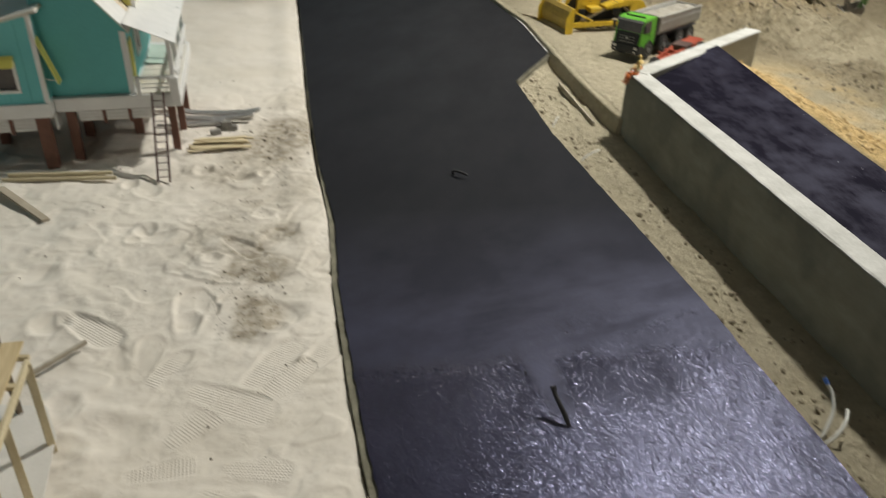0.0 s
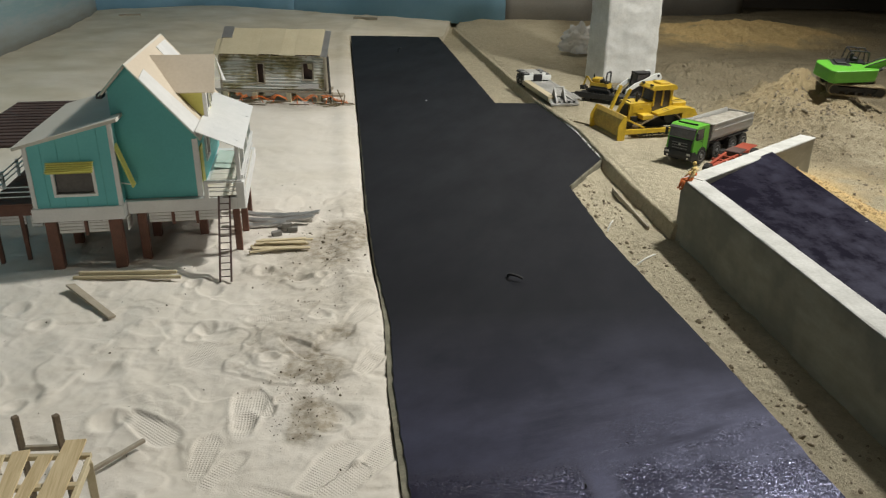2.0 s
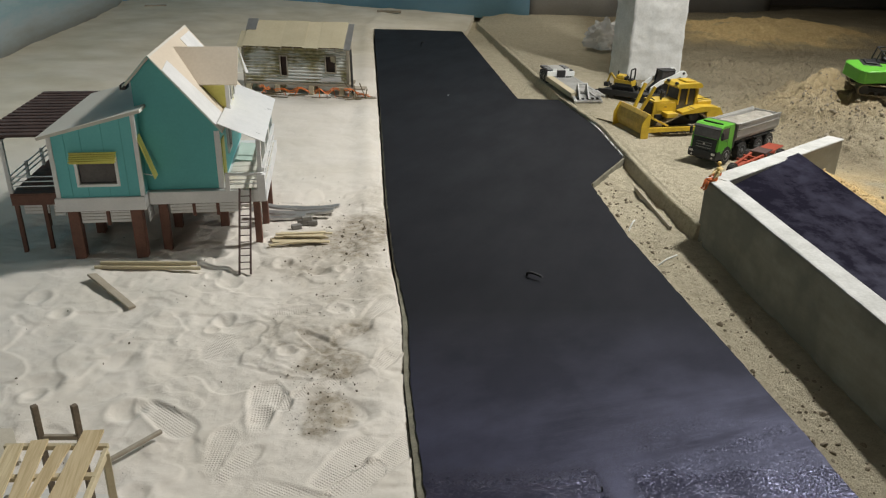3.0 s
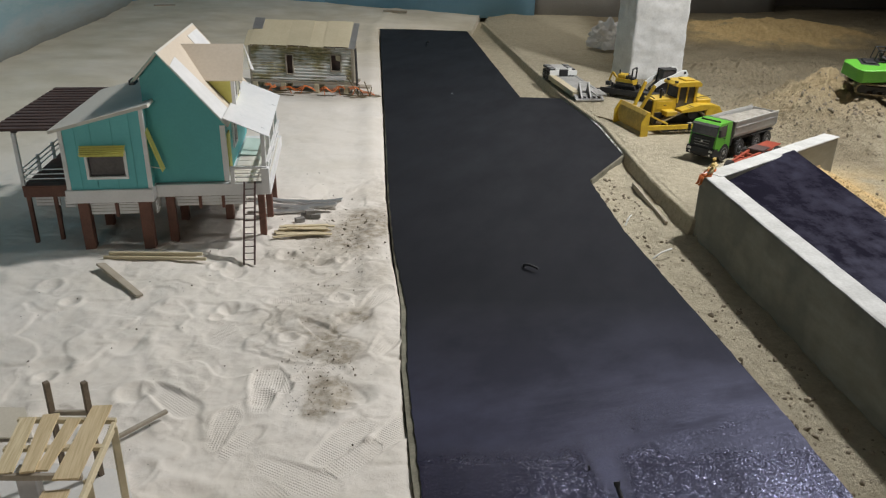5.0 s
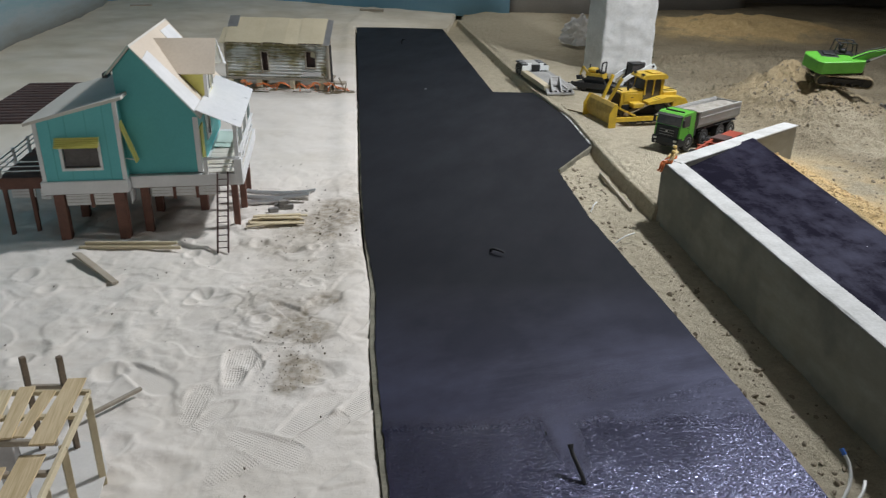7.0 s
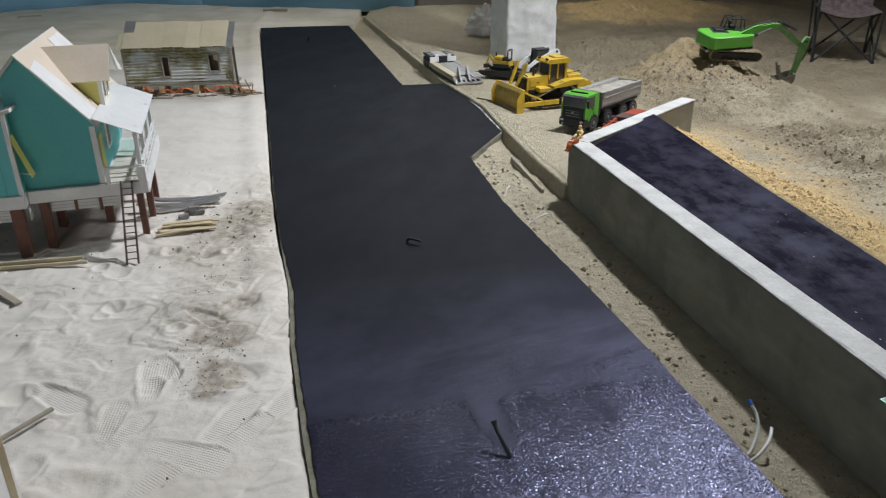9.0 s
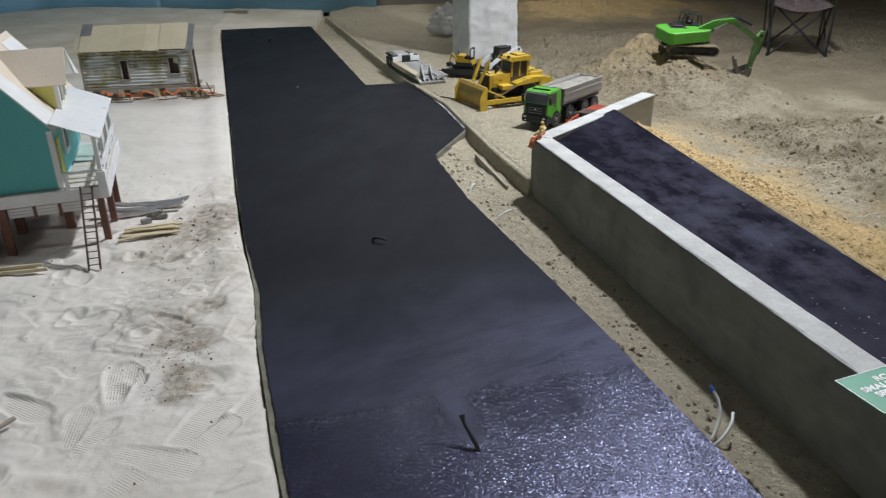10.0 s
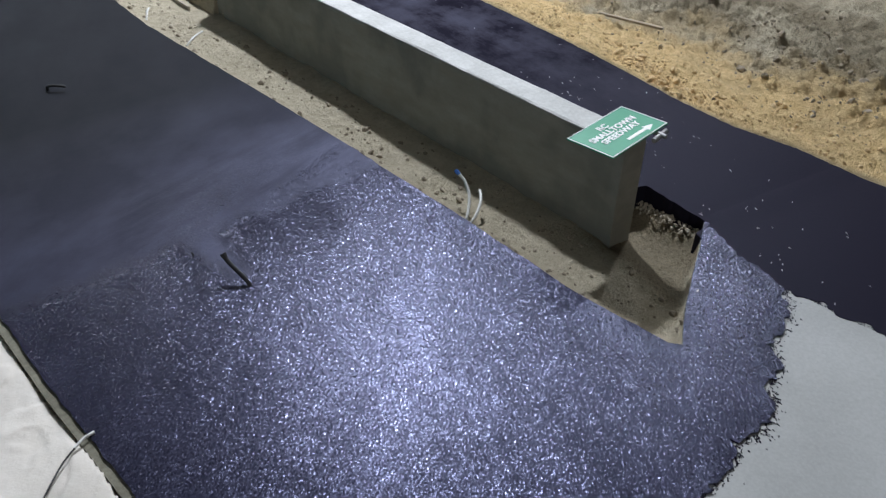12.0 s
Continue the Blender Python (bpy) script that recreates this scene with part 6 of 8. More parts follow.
def bulldozer():
    m = Matrix.Translation((0.775, 4.30, SOIL_Z)) @ Matrix.Rotation(radians(21 + 180), 4, "Z") @ Matrix.Scale(0.955, 4)
    d = thing("bulldozer", m, "yellow model bulldozer with a worn raised blade and ripper", "bulldozer")
    # x forward: blade at 0, body behind it
    bm = B()
    prof = []
    for k in range(7):
        a = radians(-38 + 76 * k / 6)
        prof.append((-0.115 + 0.13 * math.cos(a) - 0.02, 0.082 + 0.13 * math.sin(a)))
    bm2 = [(x - 0.010, z) for x, z in reversed(prof)]
    prism(bm, prof + bm2, "y", -0.195, 0.195)
    blade = part("blade", bm, BLADE, d, "scratched yellow blade", bevel=0.001)
    for s in (-1, 1):
        part("blade_cheek", prism(B(), [(-0.035, 0.0), (0.018, 0.0), (0.020, 0.095), (-0.02, 0.165), (-0.04, 0.16)], "y", s * 0.195, s * 0.203), MACHINE_YELLOW, blade)
    part("cutting_edge", slab(B(), [(-0.032, -0.2, 0.012), (0.010, -0.2, 0.003), (0.010, 0.2, 0.003), (-0.032, 0.2, 0.012)], 0.005), STEEL, blade, "bright worn cutting edge")
    for s in (-1, 1):
        part("push_arm", prism(B(), [(-0.03, 0.035), (-0.03, 0.065), (-0.40, 0.062), (-0.40, 0.034)], "y", s * 0.162, s * 0.182), MACHINE_YELLOW, d, bevel=0.003)
        part("lift_ram", bar(B(), (-0.045, s * 0.045, 0.145), (-0.125, s * 0.065, 0.315), 0.020), MACHINE_YELLOW, d, "slanting yellow lift arm", bevel=0.002)
        part("ram_rod", rod(B(), (-0.04, s * 0.045, 0.085), (-0.06, s * 0.048, 0.17), 0.005, seg=8), CHROME, d)
        track(d, [(-0.19, 0.048, 0.044), (-0.505, 0.048, 0.044), (-0.395, 0.130, 0.046)], s * 0.125, 0.062, coat=DUSTY_TRACK)
    part("belly", box(B(), -0.52, -0.14, -0.090, 0.090, 0.055, 0.130), BLACK, d)
    part("hood", prism(B(), [(-0.125, 0.10), (-0.130, 0.215), (-0.300, 0.222), (-0.300, 0.10)], "y", -0.072, 0.072), MACHINE_YELLOW, d, "yellow bonnet", bevel=0.006)
    part("radiator", box(B(), -0.129, -0.121, -0.058, 0.058, 0.110, 0.205), BLACK, d, "black radiator grille")
    for s in (-1, 1):
        part("side_hatch", box(B(), -0.285, -0.150, s * 0.072, s * 0.0745, 0.150, 0.206), MACHINE_YELLOW, d, bevel=0.001)
        part("step_box", box(B(), -0.275, -0.190, s * 0.074, s * 0.150, 0.118, 0.150), MACHINE_YELLOW, d, bevel=0.003)
        part("hatch_grip", box(B(), -0.225, -0.205, s * 0.0745, s * 0.0775, 0.176, 0.180), BLACK, d)
        part("lamp", box(B(), -0.300, -0.286, s * 0.055 - 0.014, s * 0.055 + 0.014, 0.324, 0.338), BLACK, d, bevel=0.002)
        part("hose", tube(B(), [(-0.135, s * 0.06, 0.225), (-0.10, s * 0.062, 0.240), (-0.075, s * 0.055, 0.200), (-0.06, s * 0.05, 0.160)], 0.004, 6), RUBBER, d)
        part("blade_strut", bar(B(), (-0.045, s * 0.150, 0.140), (-0.20, s * 0.168, 0.070), 0.012), MACHINE_YELLOW, d, bevel=0.002)
        part("handrail", bar(B(), (-0.445, s * 0.080, 0.225), (-0.555, s * 0.080, 0.235), 0.004), BLACK, d)
    part("air_cleaner", rod(B(), (-0.245, -0.035, 0.22), (-0.245, -0.035, 0.255), 0.016, seg=14), BLACK, d)
    part("exhaust", rod(B(), (-0.20, 0.03, 0.22), (-0.20, 0.03, 0.285), 0.008, seg=10), BLACK, d)
    cab = part("cab", prism(B(), [(-0.305, 0.13), (-0.30, 0.21), (-0.315, 0.300), (-0.430, 0.300), (-0.440, 0.13)], "y", -0.070, 0.070), DARK_GLASS, d, "dark glazed cab", bevel=0.003)
    part("cab_roof", prism(B(), [(-0.470, 0.300), (-0.285, 0.302), (-0.280, 0.312), (-0.300, 0.330), (-0.455, 0.334), (-0.472, 0.318)], "y", -0.092, 0.092), MACHINE_YELLOW, cab, "yellow cab roof", bevel=0.004)
    part("roof_unit", box(B(), -0.44, -0.36, -0.05, 0.05, 0.332, 0.344), MACHINE_YELLOW, cab, bevel=0.004)
    for x in (-0.306, -0.372, -0.438):
        for s in (-1, 1):
            part("cab_post", bar(B(), (x, s * 0.072, 0.19), (x - 0.006, s * 0.072, 0.302), 0.016 if x < -0.43 else 0.010), MACHINE_YELLOW, cab)
    for s in (-1, 1):
        part("fender", prism(B(), [(-0.30, 0.140), (-0.30, 0.155), (-0.44, 0.190), (-0.55, 0.185), (-0.56, 0.170), (-0.45, 0.150)], "y", s * 0.075, s * 0.160), MACHINE_YELLOW, d, bevel=0.003)
    part("tank", box(B(), -0.565, -0.445, -0.085, 0.085, 0.130, 0.218), MACHINE_YELLOW, d, "yellow rear tank", bevel=0.010)
    ripper = part("ripper", prism(B(), [(-0.56, 0.090), (-0.56, 0.150), (-0.66, 0.150), (-0.69, 0.105), (-0.67, 0.085)], "y", -0.055, 0.055), MACHINE_YELLOW, d, "yellow ripper frame", bevel=0.003)
    part("tooth", prism(B(), [(-0.66, 0.02), (-0.645, 0.145), (-0.69, 0.145), (-0.695, 0.06)], "y", -0.010, 0.010), STEEL, ripper)
    return d


def excavator():
    z = 0.302
    m = Matrix.Translation((2.388, 4.62, z)) @ Matrix.Rotation(radians(-4), 4, "Z") @ Matrix.Rotation(radians(9), 4, "X") @ Matrix.Rotation(radians(3), 4, "Y") @ Matrix.Scale(1.02, 4)
    e = thing("excavator", m, "bright green model excavator digging from a heap of soil", "excavator")
    for s in (-1, 1):
        track(e, [(-0.115, 0.034, 0.034), (0.175, 0.034, 0.034)], s * 0.105, 0.062, coat=DUSTY_TRACK)
    part("undercarriage", box(B(), -0.10, 0.10, -0.08, 0.08, 0.03, 0.065), BLACK, e)
    part("slew_ring", rod(B(), (0, 0, 0.062), (0, 0, 0.082), 0.07, seg=24), BLACK, e)
    # upper works, turned a little; x forward to the boom
    bm = B()
    prism(bm, [(-0.215, -0.075), (-0.195, -0.115), (0.105, -0.115), (0.125, -0.10), (0.125, 0.095), (0.105, 0.110), (-0.190, 0.110), (-0.215, 0.075)], "z", 0.082, 0.165)
    bmesh.ops.rotate(bm, verts=bm.verts[:], cent=(0, 0, 0), matrix=Matrix.Rotation(radians(20), 3, "Z"))
    body = part("body", bm, GREEN, e, "bright green counterweight and engine housing", bevel=0.006)
    part("engine_bay", box(B(), -0.135, -0.02, -0.045, 0.075, 0.160, 0.168), BLACK, body, "open black engine bay", bevel=0.002)
    part("engine", box(B(), -0.115, -0.045, -0.025, 0.050, 0.166, 0.180), BLACK, body, bevel=0.004)
    cab = part("cab", box(B(), -0.045, 0.090, 0.020, 0.105, 0.166, 0.171), BLACK, body)
    for y in (0.022, 0.103):
        pts = [(-0.045, 0.168), (-0.034, 0.236), (-0.020, 0.246), (0.074, 0.246), (0.086, 0.236), (0.098, 0.168)]
        cage = part("cab_frame", tube(B(), [(x, y, z) for x, z in pts], 0.0042, 8), BLACK, cab, "black tubular cab frame")
        part("cab_post", rod(B(), (0.026, y, 0.168), (0.028, y, 0.246), 0.0035, seg=8), BLACK, cage)
    for x, z in ((-0.028, 0.243), (0.028, 0.247), (0.080, 0.243)):
        part("cab_bar", rod(B(), (x, 0.022, z), (x, 0.103, z), 0.0036, seg=8), BLACK, cab)
    part("seat", box(B(), 0.0, 0.045, 0.045, 0.085, 0.170, 0.196), BLACK, cab, bevel=0.006)
    part("seat_back", box(B(), -0.006, 0.006, 0.045, 0.085, 0.190, 0.226), BLACK, cab, bevel=0.004)
    # boom, arm and bucket
    bm = B()
    prism(bm, [(0.045, 0.130), (0.075, 0.118), (0.18, 0.182), (0.275, 0.207), (0.305, 0.213), (0.309, 0.232), (0.278, 0.243), (0.165, 0.217), (0.055, 0.158)], "y", -0.040, -0.004)
    boom = part("boom", bm, GREEN, e, "bright green boom", bevel=0.003)
    for s in (-0.046, 0.002):
        part("boom_ram", rod(B(), (0.09, s, 0.125), (0.17, s, 0.165), 0.010, seg=10), BLACK, boom)
        part("ram_rod", rod(B(), (0.17, s, 0.165), (0.255, s, 0.215), 0.005, seg=8), CHROME, boom, "bright ram rod")
    bm = B()
    prism(bm, [(0.318, 0.236), (0.508, 0.108), (0.492, 0.078), (0.300, 0.204), (0.280, 0.226), (0.298, 0.241)], "y", -0.036, -0.008)
    part("link_boom", bm, GREEN_DUSTY_SHADED, boom, "dusty green boom section", bevel=0.003)
    part("link_ram", rod(B(), (0.325, -0.022, 0.250), (0.440, -0.022, 0.198), 0.010, seg=10), BLACK, boom)
    bm = B()
    prism(bm, [(0.518, 0.160), (0.545, 0.152), (0.542, 0.09), (0.500, -0.165), (0.480, -0.165), (0.490, 0.04), (0.497, 0.12)], "y", -0.038, -0.006)
    # darker green stands for the arm's side turned from the lamp
    arm = part("arm", bm, GREEN_DUSTY_SHADED, e, "dusty green dipper arm, its shaded side put into the colour", bevel=0.003)
    part("arm_ram", rod(B(), (0.556, -0.022, 0.10), (0.532, -0.022, -0.01), 0.009, seg=10), BLACK, arm)
    for y in (-0.046, 0.000):
        part("hose", tube(B(), [(0.06, y, 0.166), (0.15, y, 0.216), (0.25, y, 0.248), (0.30, y, 0.252), (0.36, y, 0.216)], 0.0035, 6), BLACK, boom, smooth=True)
    for y in (-0.052, -0.006):
        part("thumb", bar(B(), (0.410, y, -0.150), (0.368, y, -0.035), 0.020, 0.014), BUCKET, arm, "dirty steel thumb", bevel=0.002)
    part("thumb_bridge", bar(B(), (0.392, -0.058, -0.100), (0.392, 0.0, -0.100), 0.012, 0.018), BUCKET, arm)
    part("pin", rod(B(), (0.52, -0.044, 0.128), (0.52, 0.0, 0.128), 0.010, seg=12), BLACK, arm)
    bm = B()
    outer, inner = [], []
    for k in range(8):
        a = radians(-150 + 25 * k)
        outer.append((0.425 + 0.076 * math.cos(a), -0.125 + 0.072 * math.sin(a)))
        inner.append((0.425 + 0.069 * math.cos(a), -0.125 + 0.066 * math.sin(a)))
    prism(bm, outer + inner[::-1], "y", -0.075, 0.030)
    bucket = part("bucket", bm, BUCKET, e, "dirty steel bucket")
    for y in (-0.075, 0.027):
        part("bucket_side", prism(B(), outer, "y", y, y + 0.003), BUCKET, bucket)
    for k in range(4):
        part("tooth", box(B(), 0.366, 0.378, -0.070 + 0.031 * k, -0.060 + 0.031 * k, -0.175, -0.140), STEEL, bucket)
    return e


def low_loader():
    m = Matrix.Translation((0.462, 5.50, SOIL_Z)) @ Matrix.Rotation(radians(-75), 4, "Z")
    t = thing("low_loader_trailer", m, "grey model low-loader trailer with a tail bracket and a ribbed deck", "trailer")
    # x runs from the axles (-0.52) to the tail (0.42)
    part("deck", box(B(), -0.30, 0.34, -0.098, 0.098, 0.034, 0.050), RUBBER, t, "dark deck between the rails", bevel=0.002)
    for k in range(13):
        part("cross_rib", box(B(), -0.26 + 0.046 * k, -0.236 + 0.046 * k, -0.060, 0.098, 0.051, 0.058), ALLOY, t, "dusty grey rib")
    part("side_rail", box(B(), -0.32, 0.36, -0.120, -0.062, 0.024, 0.064), CARD, t, "broad buff side rail", bevel=0.003)
    part("side_rail", box(B(), -0.32, 0.34, 0.098, 0.116, 0.024, 0.062), ALLOY, t, "dusty grey side rail", bevel=0.003)
    neck = part("axle_frame", prism(B(), [(-0.30, 0.040), (-0.30, 0.108), (-0.53, 0.112), (-0.53, 0.075), (-0.34, 0.060)], "y", -0.050, 0.050), ALLOY, t, "grey spine over the axles", bevel=0.003)
    for x in (-0.345, -0.425, -0.505):
        for s in (-1, 1):
            mud = part("mudguard", box(B(), x - 0.031, x + 0.031, s * 0.082 - 0.030, s * 0.082 + 0.030, 0.094, 0.110), BLACK, neck, "black mudguard", bevel=0.004)
            part("mudguard_lid", box(B(), x - 0.016, x + 0.020, s * 0.082 - 0.022, s * 0.082 + 0.018, 0.1105, 0.116), CLAMP, mud, bevel=0.002)
            wheel(t, x, s * 0.090, 0.043, 0.043, 0.036, s, 14)
    for s in (-1, 1):
        part("white_plate", box(B(), -0.298, -0.284, s * 0.036, s * 0.118, 0.062, 0.104), SIGN_WHITE, t, "bright white plate", bevel=0.002)
        part("white_riser", box(B(), -0.300, -0.285, s * 0.036, s * 0.070, 0.105, 0.124), SIGN_WHITE, t, "bright white plate", bevel=0.002)
    part("winch", box(B(), -0.300, -0.272, -0.035, 0.035, 0.052, 0.112), BLACK, t, bevel=0.003)
    # tail: slotted plate, upright gusset and folded ladder ramp
    tail = part("tail_plate", prism(B(), [(0.34, 0.052), (0.34, 0.030), (0.43, 0.006), (0.43, 0.016)], "y", -0.110, 0.110), STEEL, t, "galvanised tail plate", bevel=0.001)
    for k in range(5):
        part("slot", box(B(), 0.385, 0.412, -0.085 + 0.038 * k, -0.068 + 0.038 * k, 0.024, 0.034), BLACK, tail)
    for y in (-0.070, 0.002):
        part("gusset", prism(B(), [(0.300, 0.052), (0.420, 0.030), (0.348, 0.132), (0.334, 0.132)], "y", y, y + 0.006), CLAMP, t, "grey upright gusset", bevel=0.001)
        part("gusset_post", bar(B(), (0.420, y + 0.003, 0.030), (0.342, y + 0.003, 0.134), 0.010, 0.008), ALLOY, t)
    part("gusset_bar", rod(B(), (0.341, -0.070, 0.130), (0.341, 0.008, 0.130), 0.006, seg=8), ALLOY, t)
    for y in (0.030, 0.104):
        part("ladder_rail", bar(B(), (0.300, y, 0.066), (0.475, y, 0.062), 0.010, 0.012), ALLOY, t, "galvanised ladder ramp")
    for k in range(6):
        part("ladder_rung", bar(B(), (0.315 + 0.029 * k, 0.030, 0.066), (0.315 + 0.029 * k, 0.104, 0.066), 0.010, 0.008), ALLOY, t)
    return t


def small_machines():
    # black platform trailer with a small yellow machine
    m = Matrix.Translation((0.90, 5.30, SOIL_Z)) @ Matrix.Rotation(radians(-28), 4, "Z")
    t = thing("platform_trailer", m, "flat black model platform trailer standing on the soil", "trailer")
    part("bed", box(B(), -0.22, 0.22, -0.08, 0.08, 0.030, 0.055), BLACK, t, bevel=0.003)
    part("edge", box(B(), -0.225, 0.225, -0.086, -0.080, 0.030, 0.070), BLACK, t)
    for x in (-0.12, 0.12):
        for s in (-1, 1):
            wheel(t, x, s * 0.07, 0.028, 0.028, 0.025, s, 12, BLACK)
    for k in range(4):
        part("stake", box(B(), -0.20 + 0.12 * k, -0.185 + 0.12 * k, 0.074, 0.084, 0.055, 0.085), BLACK, t)
    part("drawbar", bar(B(), (-0.22, 0, 0.040), (-0.33, 0.02, 0.024), 0.020, 0.014), BLACK, t)
    m = Matrix.Translation((0.87, 5.36, SOIL_Z + 0.055)) @ Matrix.Rotation(radians(150), 4, "Z") @ Matrix.Scale(1.2, 4)
    y = thing("mini_digger", m, "small yellow model machine with a black roll hoop, on a trailer", "machine")
    for k in (-1, 1):
        track(y, [(-0.055, 0.016, 0.016), (0.060, 0.016, 0.016)], k * 0.038, 0.022, 26)
    part("body", prism(B(), [(-0.055, 0.034), (0.062, 0.034), (0.070, 0.052), (0.062, 0.070), (-0.05, 0.066)], "y", -0.040, 0.040), MACHINE_YELLOW, y, "small yellow body", bevel=0.004)
    engine = part("engine", box(B(), 0.006, 0.062, -0.032, 0.032, 0.070, 0.098), MACHINE_YELLOW, y, "yellow engine cover", bevel=0.007)
    part("exhaust", rod(B(), (0.050, 0.018, 0.096), (0.050, 0.018, 0.122), 0.005, seg=8), BLACK, engine)
    part("tank", box(B(), -0.008, 0.006, -0.030, 0.026, 0.066, 0.090), BLACK, y, bevel=0.004)
    part("seat", box(B(), -0.050, -0.016, -0.022, 0.022, 0.066, 0.080), BLACK, y, bevel=0.004)
    part("roll_hoop", tube(B(), [(-0.040, -0.034, 0.064), (-0.042, -0.034, 0.128), (-0.042, -0.024, 0.138), (-0.042, 0.024, 0.138), (-0.042, 0.034, 0.128), (-0.040, 0.034, 0.064)], 0.005, 8), BLACK, y, "black roll hoop", smooth=True)
    for k in (-1, 1):
        part("lever", rod(B(), (-0.012, k * 0.026, 0.066), (-0.018, k * 0.030, 0.110), 0.0025, seg=6), BLACK, y)
    arm = part("arm", bar(B(), (0.066, 0.0, 0.050), (0.108, 0.0, 0.098), 0.012, 0.012), MACHINE_YELLOW, y, "short yellow arm", bevel=0.002)
    part("dipper", bar(B(), (0.108, 0.0, 0.100), (0.130, 0.0, 0.035), 0.010, 0.010), MACHINE_YELLOW, arm, bevel=0.002)
    part("bucket", prism(B(), [(0.112, 0.012), (0.142, 0.012), (0.146, 0.036), (0.120, 0.040)], "y", -0.020, 0.020), BLACK, arm, "small black bucket", bevel=0.002)
    # white skid loader with raised arms
    m = Matrix.Translation((1.165, 5.42, SOIL_Z)) @ Matrix.Rotation(radians(200), 4, "Z") @ Matrix.Scale(0.86, 4)
    s_ = thing("skid_loader", m, "white model skid loader with a black cab and raised arms", "loader")
    part("body", prism(B(), [(-0.14, 0.045), (0.10, 0.045), (0.10, 0.085), (0.05, 0.135), (-0.13, 0.150)], "y", -0.075, 0.075), BLACK, s_, "black engine body", bevel=0.006)
    cab = part("cab", prism(B(), [(-0.07, 0.14), (0.06, 0.12), (0.045, 0.236), (-0.065, 0.240)], "y", -0.052, 0.052), DARK_GLASS, s_, "black glazed cab", bevel=0.004)
    part("cab_roof", box(B(), -0.078, 0.056, -0.058, 0.058, 0.241, 0.252), BLACK, cab, bevel=0.003)
    for x, lean in ((0.052, 0.010), (-0.068, 0.0)):
        for k in (-1, 1):
            part("cab_post", bar(B(), (x + lean, k * 0.054, 0.13), (x - lean * 0.4, k * 0.054, 0.243), 0.008), BLACK, cab)
    for k in (-1, 1):
        arm = part("arm", prism(B(), [(-0.175, 0.215), (-0.150, 0.250), (-0.115, 0.250), (-0.020, 0.205), (0.090, 0.165), (0.170, 0.110), (0.185, 0.050), (0.160, 0.045), (0.140, 0.090), (0.075, 0.135), (-0.040, 0.170), (-0.110, 0.205), (-0.120, 0.150), (-0.150, 0.150)], "y", k * 0.080, k * 0.096), SIGN_WHITE, s_, "white curved lifting arm", bevel=0.003)
        part("pivot", rod(B(), (-0.135, k * 0.076, 0.228), (-0.135, k * 0.100, 0.228), 0.012, seg=12), BLACK, arm)
        part("arm_ram", rod(B(), (-0.10, k * 0.100, 0.10), (0.02, k * 0.100, 0.165), 0.007, seg=8), CHROME, s_)
        for x in (-0.075, 0.065):
            wheel(s_, x, k * 0.092, 0.042, 0.042, 0.035, k, 14)
    part("coupler", box(B(), 0.170, 0.186, -0.080, 0.080, 0.020, 0.070), BLACK, s_, "black tool coupler", bevel=0.003)
    part("tail_lamp", box(B(), -0.150, -0.138, 0.030, 0.066, 0.10, 0.16), RED, s_, "small red lamp cover", bevel=0.002)


def red_dolly():
    m = Matrix.Translation((1.285, 3.492, SOIL_Z - 0.006)) @ Matrix.Rotation(radians(53), 4, "Z")
    t = thing("drawbar_trailer", m, "red-orange model trailer frame with a single front wheel, beside the truck", "trailer")
    for s in (-1, 1):
        part("frame_rail", bar(B(), (-0.08, s * 0.012, 0.060), (0.36, s * 0.045, 0.068), 0.014, 0.020), RED, t, "red frame rail", bevel=0.002)
    part("drawbar", bar(B(), (-0.12, 0, 0.05), (0.05, 0, 0.058), 0.016), RED, t, bevel=0.002)
    for x in (0.06, 0.15, 0.235):
        part("cross_bar", box(B(), x - 0.007, x + 0.007, -0.05, 0.05, 0.058, 0.072), RED, t)
    part("plate", box(B(), 0.36, 0.50, -0.045, 0.045, 0.068, 0.076), RED, t, "bright orange deck plate", bevel=0.002)
    part("axle_box", box(B(), 0.22, 0.33, -0.045, 0.045, 0.05, 0.085), BROWN_DARK, t, bevel=0.003)
    wheel(t, -0.115, 0.0, 0.044, 0.044, 0.030, -1, 16)
    for s in (-1, 1):
        wheel(t, 0.40, s * 0.065, 0.040, 0.040, 0.03, s, 14)
        wheel(t, 0.26, s * 0.065, 0.040, 0.040, 0.03, s, 14)
    return t


tipper_truck()
bulldozer()
excavator()
low_loader()
small_machines()
red_dolly()

# ---- timber and scrap on the sand ----
def plank(name, a, b, w, t, material, label, category, group, m=None, roll=0.0):
    bm = bar(B(), a, b, w, t, roll)
    return tagged(part(name, bm, material, None, label, bevel=0.0012), "", category, group)


